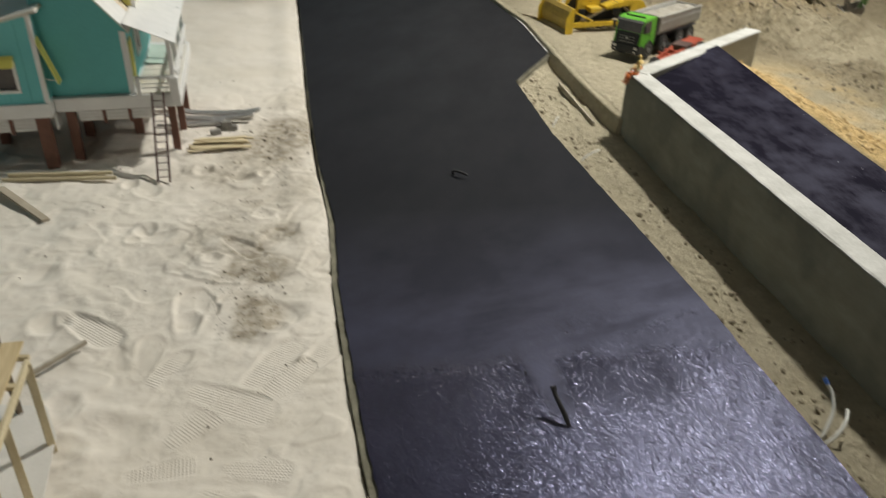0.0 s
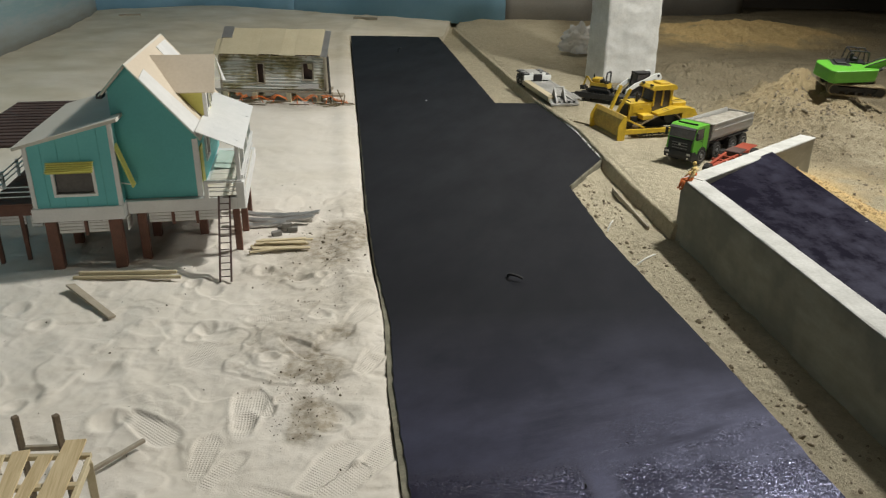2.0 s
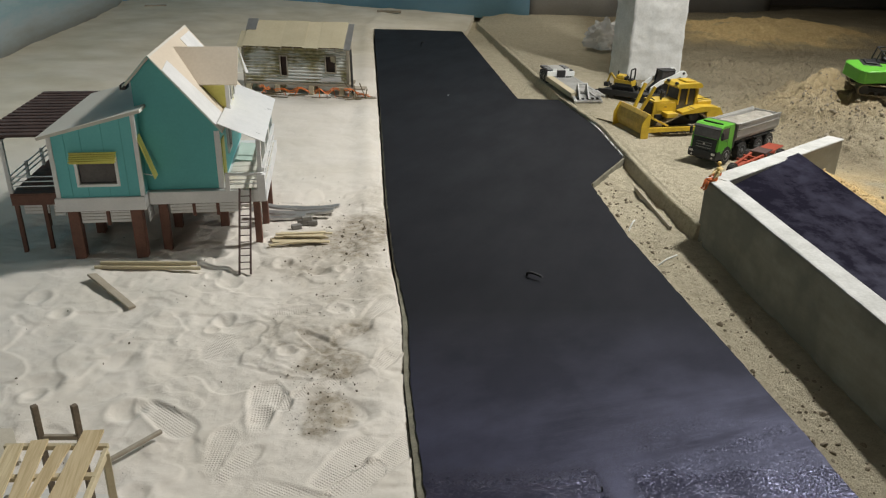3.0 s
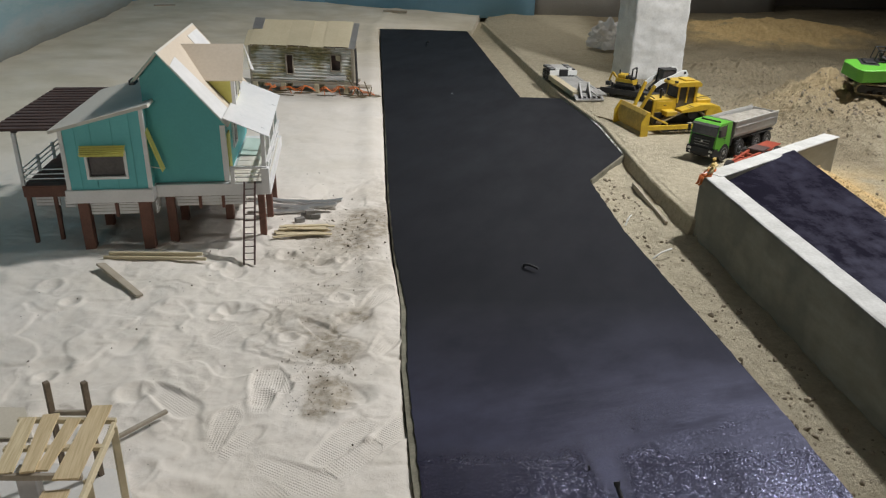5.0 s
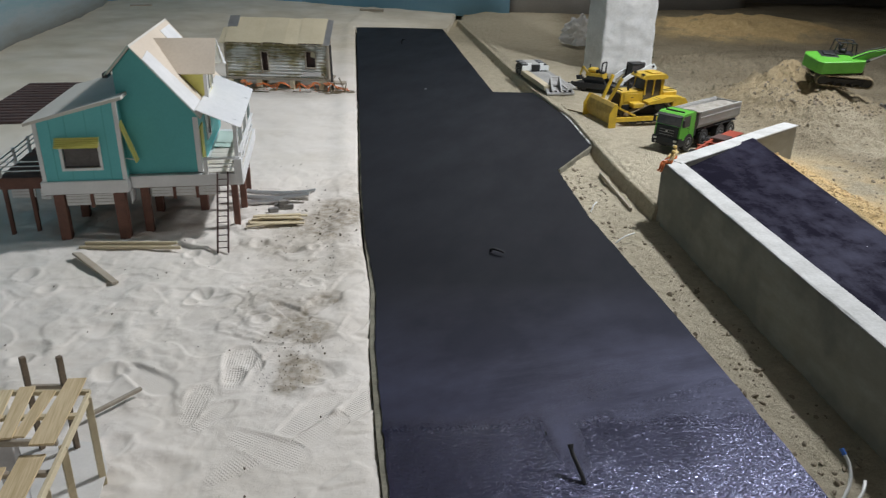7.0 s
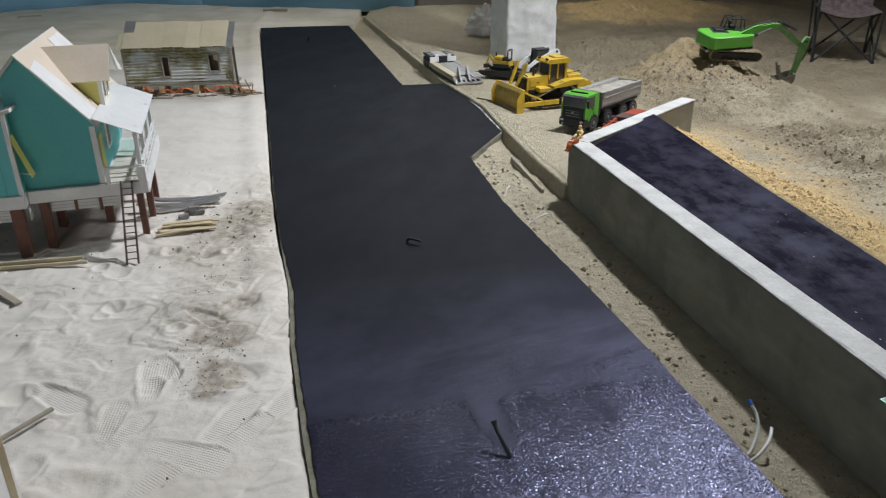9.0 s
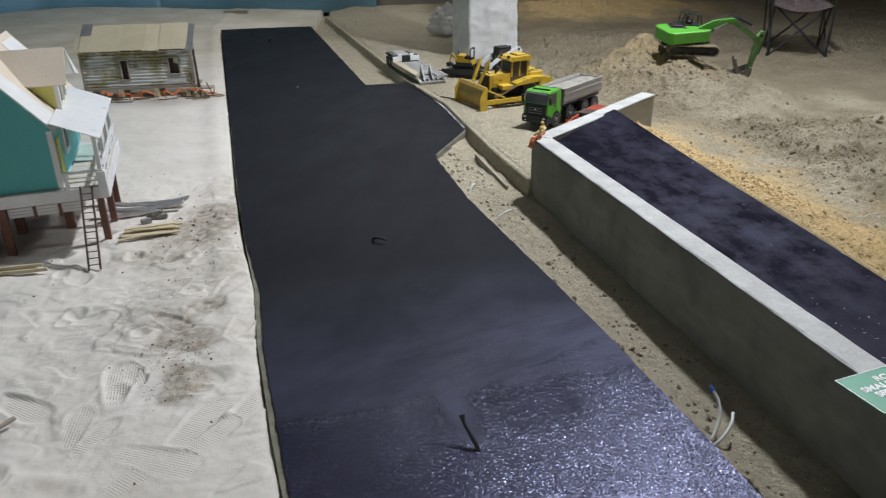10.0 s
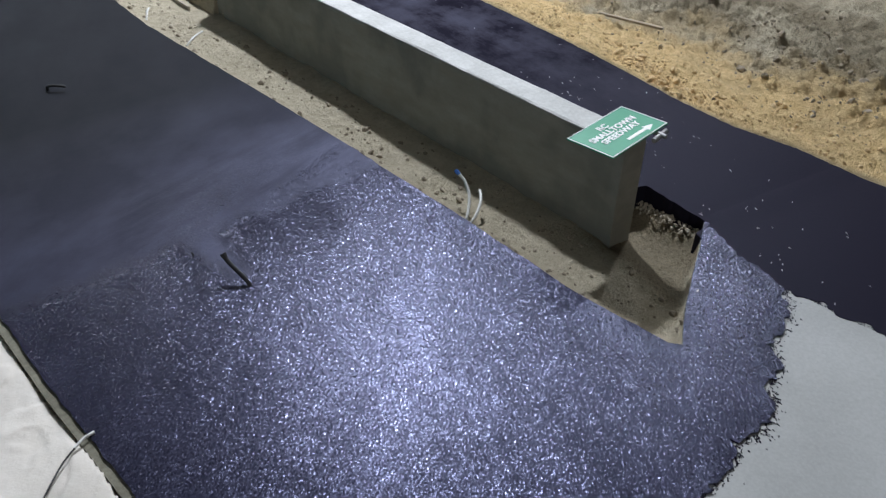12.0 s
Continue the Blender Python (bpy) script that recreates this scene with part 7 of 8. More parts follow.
def deck_frame():
    """Half-built deck: two boarded fields on a frame with legs."""
    o = Vector((-0.90, 0.40, 0.0))
    f = thing("deck_frame", Matrix.Translation(o), "half-built model deck of pale pine boards on legs in the sand", "deck frame")

    def board(a, b, w0, w1, z, tip=0.0):
        """A flat board from a to b, a little wider at one end."""
        a, b = Vector((*a, z)) - o, Vector((*b, z + tip)) - o
        n = Vector((b.y - a.y, a.x - b.x, 0)).normalized()
        bm = slab(B(), [a + n * w0 / 2, a - n * w0 / 2, b - n * w1 / 2, b + n * w1 / 2], 0.005)
        return part("deck_board", bm, PLANKS, f, "pale pine board" if w0 > 0.04 else "", bevel=0.0008)

    def piece(name, a, b, w, t, material=PINE, label=""):
        return part(name, bar(B(), Vector(a) - o, Vector(b) - o, w, t, 0.0), material, f, label, bevel=0.0010)
    board((-0.986, 0.530), (-0.925, 0.350), 0.033, 0.036, 0.253)
    board((-0.943, 0.549), (-0.877, 0.357), 0.035, 0.029, 0.254, 0.003)
    board((-0.884, 0.541), (-0.855, 0.370), 0.030, 0.026, 0.253)
    board((-0.844, 0.592), (-0.792, 0.351), 0.043, 0.051, 0.257, -0.003)
    board((-0.958, 0.282), (-0.905, 0.110), 0.030, 0.033, 0.230)
    board((-0.912, 0.289), (-0.862, 0.120), 0.028, 0.030, 0.231)
    board((-0.859, 0.297), (-0.812, 0.120), 0.033, 0.038, 0.230)
    board((-0.808, 0.340), (-0.754, 0.120), 0.052, 0.053, 0.233)
    piece("edge_beam", (-0.793, 0.545, 0.242), (-0.697, 0.118, 0.224), 0.009, 0.018, PINE, "sloping edge beam")
    piece("joist", (-1.012, 0.530, 0.243), (-0.795, 0.558, 0.243), 0.011, 0.012)
    piece("joist", (-0.980, 0.432, 0.243), (-0.772, 0.467, 0.243), 0.014, 0.010)
    piece("joist", (-0.968, 0.345, 0.243), (-0.770, 0.373, 0.243), 0.010, 0.014, OLD_WOOD)
    piece("joist", (-0.975, 0.266, 0.220), (-0.748, 0.303, 0.220), 0.012, 0.012, OLD_WOOD)
    piece("joist", (-0.930, 0.180, 0.220), (-0.735, 0.211, 0.220), 0.016, 0.010)
    for x, y, z in ((-0.790, 0.535, 0.246), (-0.757, 0.368, 0.238), (-0.728, 0.250, 0.226), (-0.956, 0.352, 0.240), (-0.915, 0.19, 0.218)):
        piece("leg", (x - 0.008, y + 0.008, -0.05), (x, y, z), 0.015, 0.015, PINE)
    for x, y, mat in ((-0.993, 0.619, POST), (-0.907, 0.632, POST)):
        piece("tall_post", (x - 0.006, y + 0.004, -0.05), (x, y, 0.288), 0.013, 0.013, mat, "tall post beside the deck")
    piece("brace", (-0.99, 0.622, 0.20), (-0.905, 0.634, 0.20), 0.010, 0.012, OLD_WOOD)
    part("pier", box(B(), -0.02, 0.02, -0.015, 0.015, -0.05, 0.222, Matrix.Translation(Vector((-0.917, 0.405, 0)) - o) @ Matrix.Rotation(0.25, 4, "Z")), LILAC, f, "pale grey support block", bevel=0.002)
    return f


deck_frame()
tagged(part("base_sheet", slab(B(), [(-1.62, 0.845, 0.006), (-1.27, 0.875, 0.008), (-1.17, 0.755, 0.006), (-1.52, 0.715, 0.004)], 0.006), SANDY, None, "thin buff board lying half buried in the sand"), "", "board")
tagged(part("grey_sheet", slab(B(), [(-1.22, 0.66, 0.012), (-0.86, 0.66, 0.012), (-0.795, 0.565, 0.011), (-0.735, 0.36, 0.010), (-0.80, 0.20, 0.010), (-1.05, 0.20, 0.010)], 0.004), PALE_SHEET, None, "pale grey sheet lying under the half-built deck"), "", "sheet")
driver = thing("screwdriver", Matrix.Translation((-1.20, 0.565, 0.016)) @ Matrix.Rotation(radians(-24), 4, "Z"), "long screwdriver with a red handle lying beside the deck", "screwdriver")
part("shaft", rod(B(), (-0.09, 0, 0), (0.055, 0, 0), 0.0035, seg=8), STEEL, driver, "bright steel shaft")
part("handle", tube(B(), [(-0.012, 0, 0.001), (0.002, 0, 0.002), (0.020, 0, 0.002), (0.030, 0, 0.001)], 0.008, 10), RED, driver, "red plastic handle", smooth=True)
plank("stick", (-0.955, 0.765, 0.012), (-0.865, 0.905, 0.016), 0.012, 0.010, OLD_WOOD, "weathered stick lying on the sand", "stick", "")
# board stuck in the sand, tilted
tagged(part("sand_board", slab(B(), [(-1.540, 1.755, 0.036), (-1.522, 1.785, 0.026), (-1.285, 1.612, -0.006), (-1.300, 1.588, -0.001)], 0.008), OLD_WOOD, None, "weathered board half buried at a slant in the sand", bevel=0.001), "", "board")
# long strips before the house
for k, (dy, z, L) in enumerate(((0.0, 0.010, 0.0), (0.028, 0.012, -0.05), (0.014, 0.024, -0.02))):
    plank("timber_strip", (-1.575 + 0.01 * k, 1.865 + dy, z), (-1.165 + L, 1.915 + dy, z), 0.011, 0.013, CARD, "long weathered timber strip lying before the house", "timber", "timber strips")
plank("ditch_lath", (0.700, 3.30, -0.030), (0.800, 2.77, -0.046), 0.012, 0.024, OLD_WOOD, "thin earth-covered lath on edge in the ditch", "lath", "")
plank("soil_stick", (0.597, 4.60, SOIL_Z + 0.006), (0.694, 4.49, SOIL_Z + 0.008), 0.010, 0.008, TWIG, "dark broken stick on the soil before the bulldozer", "stick", "")
lath_z = [float(soil_height(np.array([x]), np.array([y]))[0]) + 0.003 for x, y in ((2.235, 1.60), (2.335, 1.32))]
plank("soil_lath", (2.235, 1.60, lath_z[0]), (2.335, 1.32, lath_z[1]), 0.014, 0.010, CLOD, "half-buried earthy lath in the dry soil", "lath", "")
# pile of pine sticks
rng = random.Random(12)
for k in range(14):
    a = radians(rng.uniform(6, 30))
    c = Vector((-0.86 + rng.uniform(-0.03, 0.03), 2.27 + rng.uniform(-0.045, 0.045), 0.005 + 0.006 * (k // 4)))
    d = Vector((math.cos(a), math.sin(a), rng.uniform(-0.01, 0.01))) * rng.uniform(0.08, 0.13)
    plank("pine_stick", c - d, c + d, 0.017, 0.006, PINE, "thin pine stick in a loose pile on the sand", "stick", "pile of pine sticks")
# bent sheet-metal strips and blocks
for k, (x, y, L, bend, z) in enumerate(((-1.165, 2.52, 0.38, 0.020, 0.012), (-1.10, 2.57, 0.33, 0.014, 0.020), (-1.13, 2.475, 0.22, 0.010, 0.004), (-0.99, 2.60, 0.20, 0.004, 0.014))):
    bm = B()
    rows = []
    for i in range(13):
        t = i / 12
        zz = z + bend * (2 * t - 1) ** 2 + 0.0016 * math.sin(t * 19 + 2 * k)
        p = Vector((x + L * t, y + 0.05 * t, zz))
        rows.append([bm.verts.new(p + Vector(q)) for q in ((0, -0.017, -0.004), (0, -0.016, 0.005), (0, 0.016, 0.006), (0, 0.017, 0.0), (0, 0.015, -0.003), (0, -0.015, -0.005))])
    for a, b in zip(rows, rows[1:]):
        for i in range(6):
            bm.faces.new((a[i], a[(i + 1) % 6], b[(i + 1) % 6], b[i]))
    bm.faces.new(rows[0])
    bm.faces.new(rows[-1][::-1])
    tagged(part("metal_strip", bm, STEEL, None, "bent galvanised metal strip lying on the sand"), "", "metal strip", "metal scrap")
for k, (x, y, z) in enumerate(((-0.905, 2.46, 0.008), (-0.86, 2.465, 0.008), (-0.885, 2.462, 0.027), (-0.92, 2.41, 0.006))):
    tagged(part("small_block", box(B(), -0.022, 0.022, -0.012, 0.012, -0.012, 0.008, Matrix.Translation((x, y, z)) @ Matrix.Rotation(0.2 * k, 4, "Z")), CEMENT, None, "small grey cement block stacked on the sand", bevel=0.0015), "", "block", "cement blocks")
for k, (a, b) in enumerate((((-5.0, 9.5, 0.10), (-4.75, 9.62, 0.10)), ((-1.95, 10.1, 0.07), (-1.62, 10.05, 0.07)), ((-2.0, 6.25, 0.0), (-1.75, 6.3, 0.0)))):
    plank("loose_plank", a, b, 0.05, 0.03, OLD_WOOD, "weathered plank lying loose on the sand", "plank", "loose planks")


# ---- cables and hoses ----
def cable(name, pts, r, material, label, category, group=""):
    ob = part(name, tube(B(), pts, r, 8), material, None, label, smooth=True)
    return tagged(ob, "", category, group)


cable("road_cable", [(0.118, 2.060, -0.002), (0.116, 2.055, 0.010), (0.124, 2.045, 0.019), (0.145, 2.032, 0.021), (0.168, 2.020, 0.018), (0.172, 2.016, 0.014)], 0.0052, BLACK, "short black cable end sticking out of the road", "cable", "road cables")
big = cable("road_cable", [(0.392, 0.652, -0.002), (0.386, 0.662, 0.012), (0.374, 0.682, 0.030), (0.362, 0.704, 0.046), (0.357, 0.718, 0.057), (0.356, 0.722, 0.062)], 0.0056, BLACK, "short black cable end sticking out of the road", "cable", "road cables")
part("cut_end", tube(B(), [(0.3575, 0.7165, 0.0555), (0.3555, 0.7225, 0.0635)], 0.0075, 8), BLACK, big, "taped cable tip")
cable("road_cable", [(-1.02, 7.60, -0.002), (-1.02, 7.60, 0.035), (-1.00, 7.58, 0.055), (-0.98, 7.57, 0.045)], 0.006, BLACK, "short black cable end sticking out of the road", "cable", "road cables")
cable("road_cable", [(0.302, 0.835, -0.002), (0.303, 0.835, 0.006), (0.300, 0.838, 0.012)], 0.0025, BLACK, "short black cable end sticking out of the road", "cable", "road cables")
tagged(part("paint_blob", rod(B(), (-0.505, 5.27, -0.001), (-0.505, 5.27, 0.003), 0.007, 0.005, 10), SIGN_WHITE, None, "small white speck on the dark road"), "", "speck")
h1 = cable("white_hose", [(1.012, 0.665, -0.03), (1.034, 0.688, -0.014), (1.056, 0.722, 0.010), (1.062, 0.758, 0.034), (1.052, 0.782, 0.052)], 0.0045, HOSE, "white hose end rising from the ditch", "hose", "white hoses")
part("tape", tube(B(), [(1.055, 0.776, 0.047), (1.049, 0.788, 0.058)], 0.0062, 8), BLUE, h1, "blue tape on the tip")
cable("white_hose", [(1.008, 0.640, -0.03), (1.040, 0.655, -0.012), (1.072, 0.685, 0.004), (1.092, 0.722, 0.012)], 0.0045, HOSE, "white hose end rising from the ditch", "hose", "white hoses")
cable("white_hose", [(0.585, 2.66, -0.04), (0.605, 2.70, -0.005), (0.622, 2.735, 0.0)], 0.004, HOSE, "white hose end lying in the ditch", "hose", "white hoses")
cable("white_hose", [(0.665, 2.29, -0.03), (0.705, 2.32, -0.010), (0.760, 2.39, -0.018)], 0.004, HOSE, "white hose end lying in the ditch", "hose", "white hoses")
w = cable("wire", [(-0.165, 0.200, -0.010), (-0.125, 0.255, 0.001), (-0.085, 0.312, 0.006), (-0.055, 0.343, 0.006)], 0.0020, BLACK, "thin dark wire with a pale tie on the sand", "wire")
part("tie", tube(B(), [(-0.058, 0.341, 0.006), (-0.038, 0.358, 0.006), (-0.018, 0.366, 0.004)], 0.003, 8), HOSE, w, "pale cable tie")


# ---- the green sign on the wall's end ----
def sign():
    m = Matrix.Translation((1.333, 0.463, 0.259)) @ Matrix(((0.976, -0.197, -0.097), (0.201, 0.979, 0.038), (0.088, -0.057, 0.995))).to_4x4()
    s = thing("road_sign", m, "green sign board with white lettering and arrow on the wall", "sign")
    L, W = 0.110, 0.0745
    part("board", box(B(), -L, L, -W, W, -0.004, 0.0), SIGN_GREEN, s, "green sign board", bevel=0.001)
    e = 0.0022
    bm = frame_flat(L - 0.0015, W - 0.0015, e)
    part("border", bm, SIGN_WHITE, s, "thin white border")
    for text, x, y, size in (("RC", -0.012, 0.030, 0.027), ("SMALLTOWN", -0.002, 0.004, 0.0275), ("SPEEDWAY", -0.002, -0.022, 0.0275)):
        cu = bpy.data.curves.new("lettering", "FONT")
        cu.body, cu.size, cu.extrude, cu.align_x = text, size, 0.0004, "CENTER"
        cu.offset = 0.0009
        tmp = bpy.data.objects.new("lettering", cu)
        scene.collection.objects.link(tmp)
        dg = bpy.context.evaluated_depsgraph_get()
        me = bpy.data.meshes.new_from_object(tmp.evaluated_get(dg))
        bpy.data.objects.remove(tmp)
        me.materials.clear()
        me.materials.append(SIGN_WHITE)
        ob = new("lettering", me)
        ob.parent = s
        ob.location = (x, y, 0.0008)
        tagged(ob, "white lettering")
    bm = B()
    prism(bm, [(-0.018, -0.053), (0.052, -0.053), (0.052, -0.061), (0.080, -0.048), (0.052, -0.035), (0.052, -0.043), (-0.018, -0.043)], "z", 0.0002, 0.0010)
    part("arrow", bm, SIGN_WHITE, s, "white arrow")
    clip = part("clip", rod(B(), (0.035, -W - 0.012, -0.014), (0.095, -W - 0.006, -0.014), 0.007, seg=12), CLAMP, s, "grey clamp")
    part("clip_bolt", rod(B(), (0.066, -W - 0.026, -0.012), (0.066, -W + 0.012, -0.010), 0.006, seg=10), CLAMP, clip)
    part("foot", rod(B(), (0.0, 0.0, -0.016), (0.0, 0.0, -0.004), 0.012, seg=10), STEEL, s)
    return s


def frame_flat(L, W, e):
    bm = B()
    for a in ((-L, L, W - e, W), (-L, L, -W, -W + e), (-L, -L + e, -W + e, W - e), (L - e, L, -W + e, W - e)):
        box(bm, a[0], a[1], a[2], a[3], 0.0002, 0.0009)
    return bm


sign()


# ---- two seated dolls on the wall's corner ----
def doll(x, y, turn, lean):
    m = Matrix.Translation((x, y, WALL_TOP_Z - 0.006)) @ Matrix.Rotation(radians(turn), 4, "Z") @ Matrix.Scale(0.84, 4)
    bm = B()
    rod(bm, (0, 0, 0.012), (-0.006, lean, 0.056), 0.014, 0.012, 10)
    bmesh.ops.create_uvsphere(bm, u_segments=10, v_segments=8, radius=0.0115, matrix=Matrix.Translation((-0.004, lean, 0.070)))
    for s in (-1, 1):
        rod(bm, (0, s * 0.009, 0.012), (0.045, s * 0.012, 0.010), 0.009, 0.0075, 8)
        rod(bm, (0.045, s * 0.012, 0.010), (0.056, s * 0.012, -0.034), 0.0075, 0.006, 8)
        rod(bm, (0.056, s * 0.012, -0.034), (0.068, s * 0.012, -0.037), 0.006, 0.005, 8)
        rod(bm, (-0.004, s * 0.015, 0.050), (0.026, s * 0.019, 0.020), 0.0055, 0.0045, 8)
    ob = part("doll", bm, DOLL, None, "small seated work-clothes doll on the wall corner", smooth=True)
    ob.matrix_world = m
    tagged(ob, "", "doll", "seated dolls")


doll(0.934, 2.650, 200, 0.010)
doll(0.968, 2.725, 212, -0.012)


# ---- camp chair ----
def camp_chair():
    m = Matrix.Translation((3.90, 5.86, SOIL_Z + 0.01)) @ Matrix.Rotation(radians(-20), 4, "Z")
    c = thing("camp_chair", m, "folding camp chair of dark patterned canvas on thin legs", "chair")
    w, d, z = 0.235, 0.22, 0.42
    for a, b in (((-w, -d), (w, -d)), ((w, -d), (w, d)), ((w, d), (-w, d)), ((-w, d), (-w, -d))):
        part("leg", rod(B(), (a[0], a[1], 0), (b[0] * 0.95, b[1] * 0.95, z), 0.009, seg=8), BLACK, c)
        part("leg", rod(B(), (b[0], b[1], 0), (a[0] * 0.95, a[1] * 0.95, z), 0.009, seg=8), BLACK, c)
    for s in (-1, 1):
        part("upright", rod(B(), (s * w, d, 0.02), (s * (w + 0.03), d + 0.12, 0.85), 0.009, seg=8), BLACK, c)
        part("upright", rod(B(), (s * w, -d, 0.02), (s * (w + 0.02), -d - 0.02, 0.60), 0.009, seg=8), BLACK, c)
        part("foot", rod(B(), (s * w, -d, -0.01), (s * w, -d, 0.02), 0.016, seg=10), BLACK, c)
    bm = B()
    n = 8
    g = [[bm.verts.new((-w + 2 * w * i / n, -d - 0.02 + (2 * d + 0.02) * j / n, z - 0.085 * math.sin(math.pi * i / n) * (0.6 + 0.4 * math.sin(math.pi * j / n)))) for i in range(n + 1)] for j in range(n + 1)]
    g += [[bm.verts.new((-w + 2 * w * i / n, d + 0.12 * k / 5, z + 0.42 * k / 5 + (1 - k / 5) * -0.085 * math.sin(math.pi * i / n) * 0.6)) for i in range(n + 1)] for k in range(1, 6)]
    for a, b in zip(g, g[1:]):
        for i in range(n):
            bm.faces.new((a[i], a[i + 1], b[i + 1], b[i]))
    seat = part("seat", bm, CANVAS, c, "sagging dark patterned canvas seat and back", smooth=True)
    mod = seat.modifiers.new("thickness", "SOLIDIFY")
    mod.thickness = 0.006
    for s in (-1, 1):
        part("armrest", box(B(), s * (w + 0.02) - 0.03, s * (w + 0.02) + 0.03, -d - 0.02, d + 0.05, 0.592, 0.600), CANVAS, c, bevel=0.002)
    return c


camp_chair()


# ---- plastic bag and dry shrub by the pillar ----
def crumpled(name, place, size, label, category):
    bm = B()
    bmesh.ops.create_icosphere(bm, subdivisions=5, radius=1.0)
    for v in bm.verts:
        n = noise.noise(v.co * 2.3 + Vector((3, 1, 2))) * 0.45 + noise.noise(v.co * 6.0) * 0.22 + noise.noise(v.co * 15.0) * 0.07
        v.co *= 1 + n
        v.co.x, v.co.y, v.co.z = v.co.x * size[0], v.co.y * size[1], max(v.co.z, -0.6) * size[2]
    ob = part(name, bm, FILM, None, label, smooth=True)
    ob.matrix_world = Matrix.Translation(place)
    tagged(ob, "", category)


crumpled("plastic_bag", (0.92, 7.65, 0.15), (0.20, 0.18, 0.17), "crumpled clear plastic bag on the soil", "bag")


def shrub():
    m = Matrix.Translation((1.50, 6.82, 0.04))
    s = thing("dry_shrub", m, "thin dry shrub with few dull leaves beside the pillar", "shrub")
    r = random.Random(8)
    tips = []
    bm = B()
    for k in range(9):
        a, tilt, L = r.uniform(0, 6.28), r.uniform(0.05, 0.20), r.uniform(0.35, 0.80)
        p = Vector((0, 0, -0.03))
        pts = [p]
        for i in range(4):
            p = p + Vector((math.cos(a) * tilt * L / 4, math.sin(a) * tilt * L / 4, L / 4)) + Vector((r.uniform(-0.02, 0.02), r.uniform(-0.02, 0.02), 0))
            pts.append(p)
        tips += pts[1:]
        tube(bm, pts, 0.005, 5, 0.0015)
    part("stems", bm, TWIG, s, "thin dry stems")
    bm = B()
    for k in range(420):
        p = r.choice(tips) + Vector((r.uniform(-0.04, 0.04), r.uniform(-0.04, 0.04), r.uniform(-0.04, 0.04)))
        mm = Matrix.Translation(p) @ Euler((r.uniform(0, 3), r.uniform(0, 3), r.uniform(0, 6))).to_matrix().to_4x4()
        v = [bm.verts.new(mm @ Vector(q)) for q in ((-0.014, 0, 0), (0, -0.006, 0.002), (0.014, 0, 0), (0, 0.006, 0.002))]
        bm.faces.new(v)
    leaves = part("leaves", bm, LEAF, s, "small dull leaves")
    tagged(leaves, kind="stuff")


shrub()


# ---- clods, grit and stones ----
def lumps(name, spots, material, label, category, seed, height):
    """Many small uneven lumps as one mesh."""
    r = random.Random(seed)
    base = B()
    bmesh.ops.create_icosphere(base, subdivisions=1, radius=1.0)
    vs = [v.co.copy() for v in base.verts]
    fs = [[v.index for v in f.verts] for f in base.faces]
    base.free()
    verts, faces = [], []
    zs = height(np.array([p[0] for p in spots]), np.array([p[1] for p in spots]))
    for (x, y, size), z in zip(spots, zs):
        q = Euler((r.uniform(0, 6), r.uniform(0, 6), r.uniform(0, 6))).to_matrix()
        sx, sy, sz = size * r.uniform(0.7, 1.3), size * r.uniform(0.7, 1.3), size * r.uniform(0.5, 1.0)
        k = len(verts)
        for v in vs:
            p = q @ Vector((v.x * sx * r.uniform(0.75, 1.2), v.y * sy * r.uniform(0.75, 1.2), v.z * sz * r.uniform(0.75, 1.2)))
            verts.append((x + p.x, y + p.y, float(z) + p.z + size * 0.05))
        faces += [[i + k for i in f] for f in fs]
    me = bpy.data.meshes.new(name)
    me.from_pydata(verts, [], faces)
    me.materials.append(material)
    return tagged(new(name, me), label, category, kind="stuff")


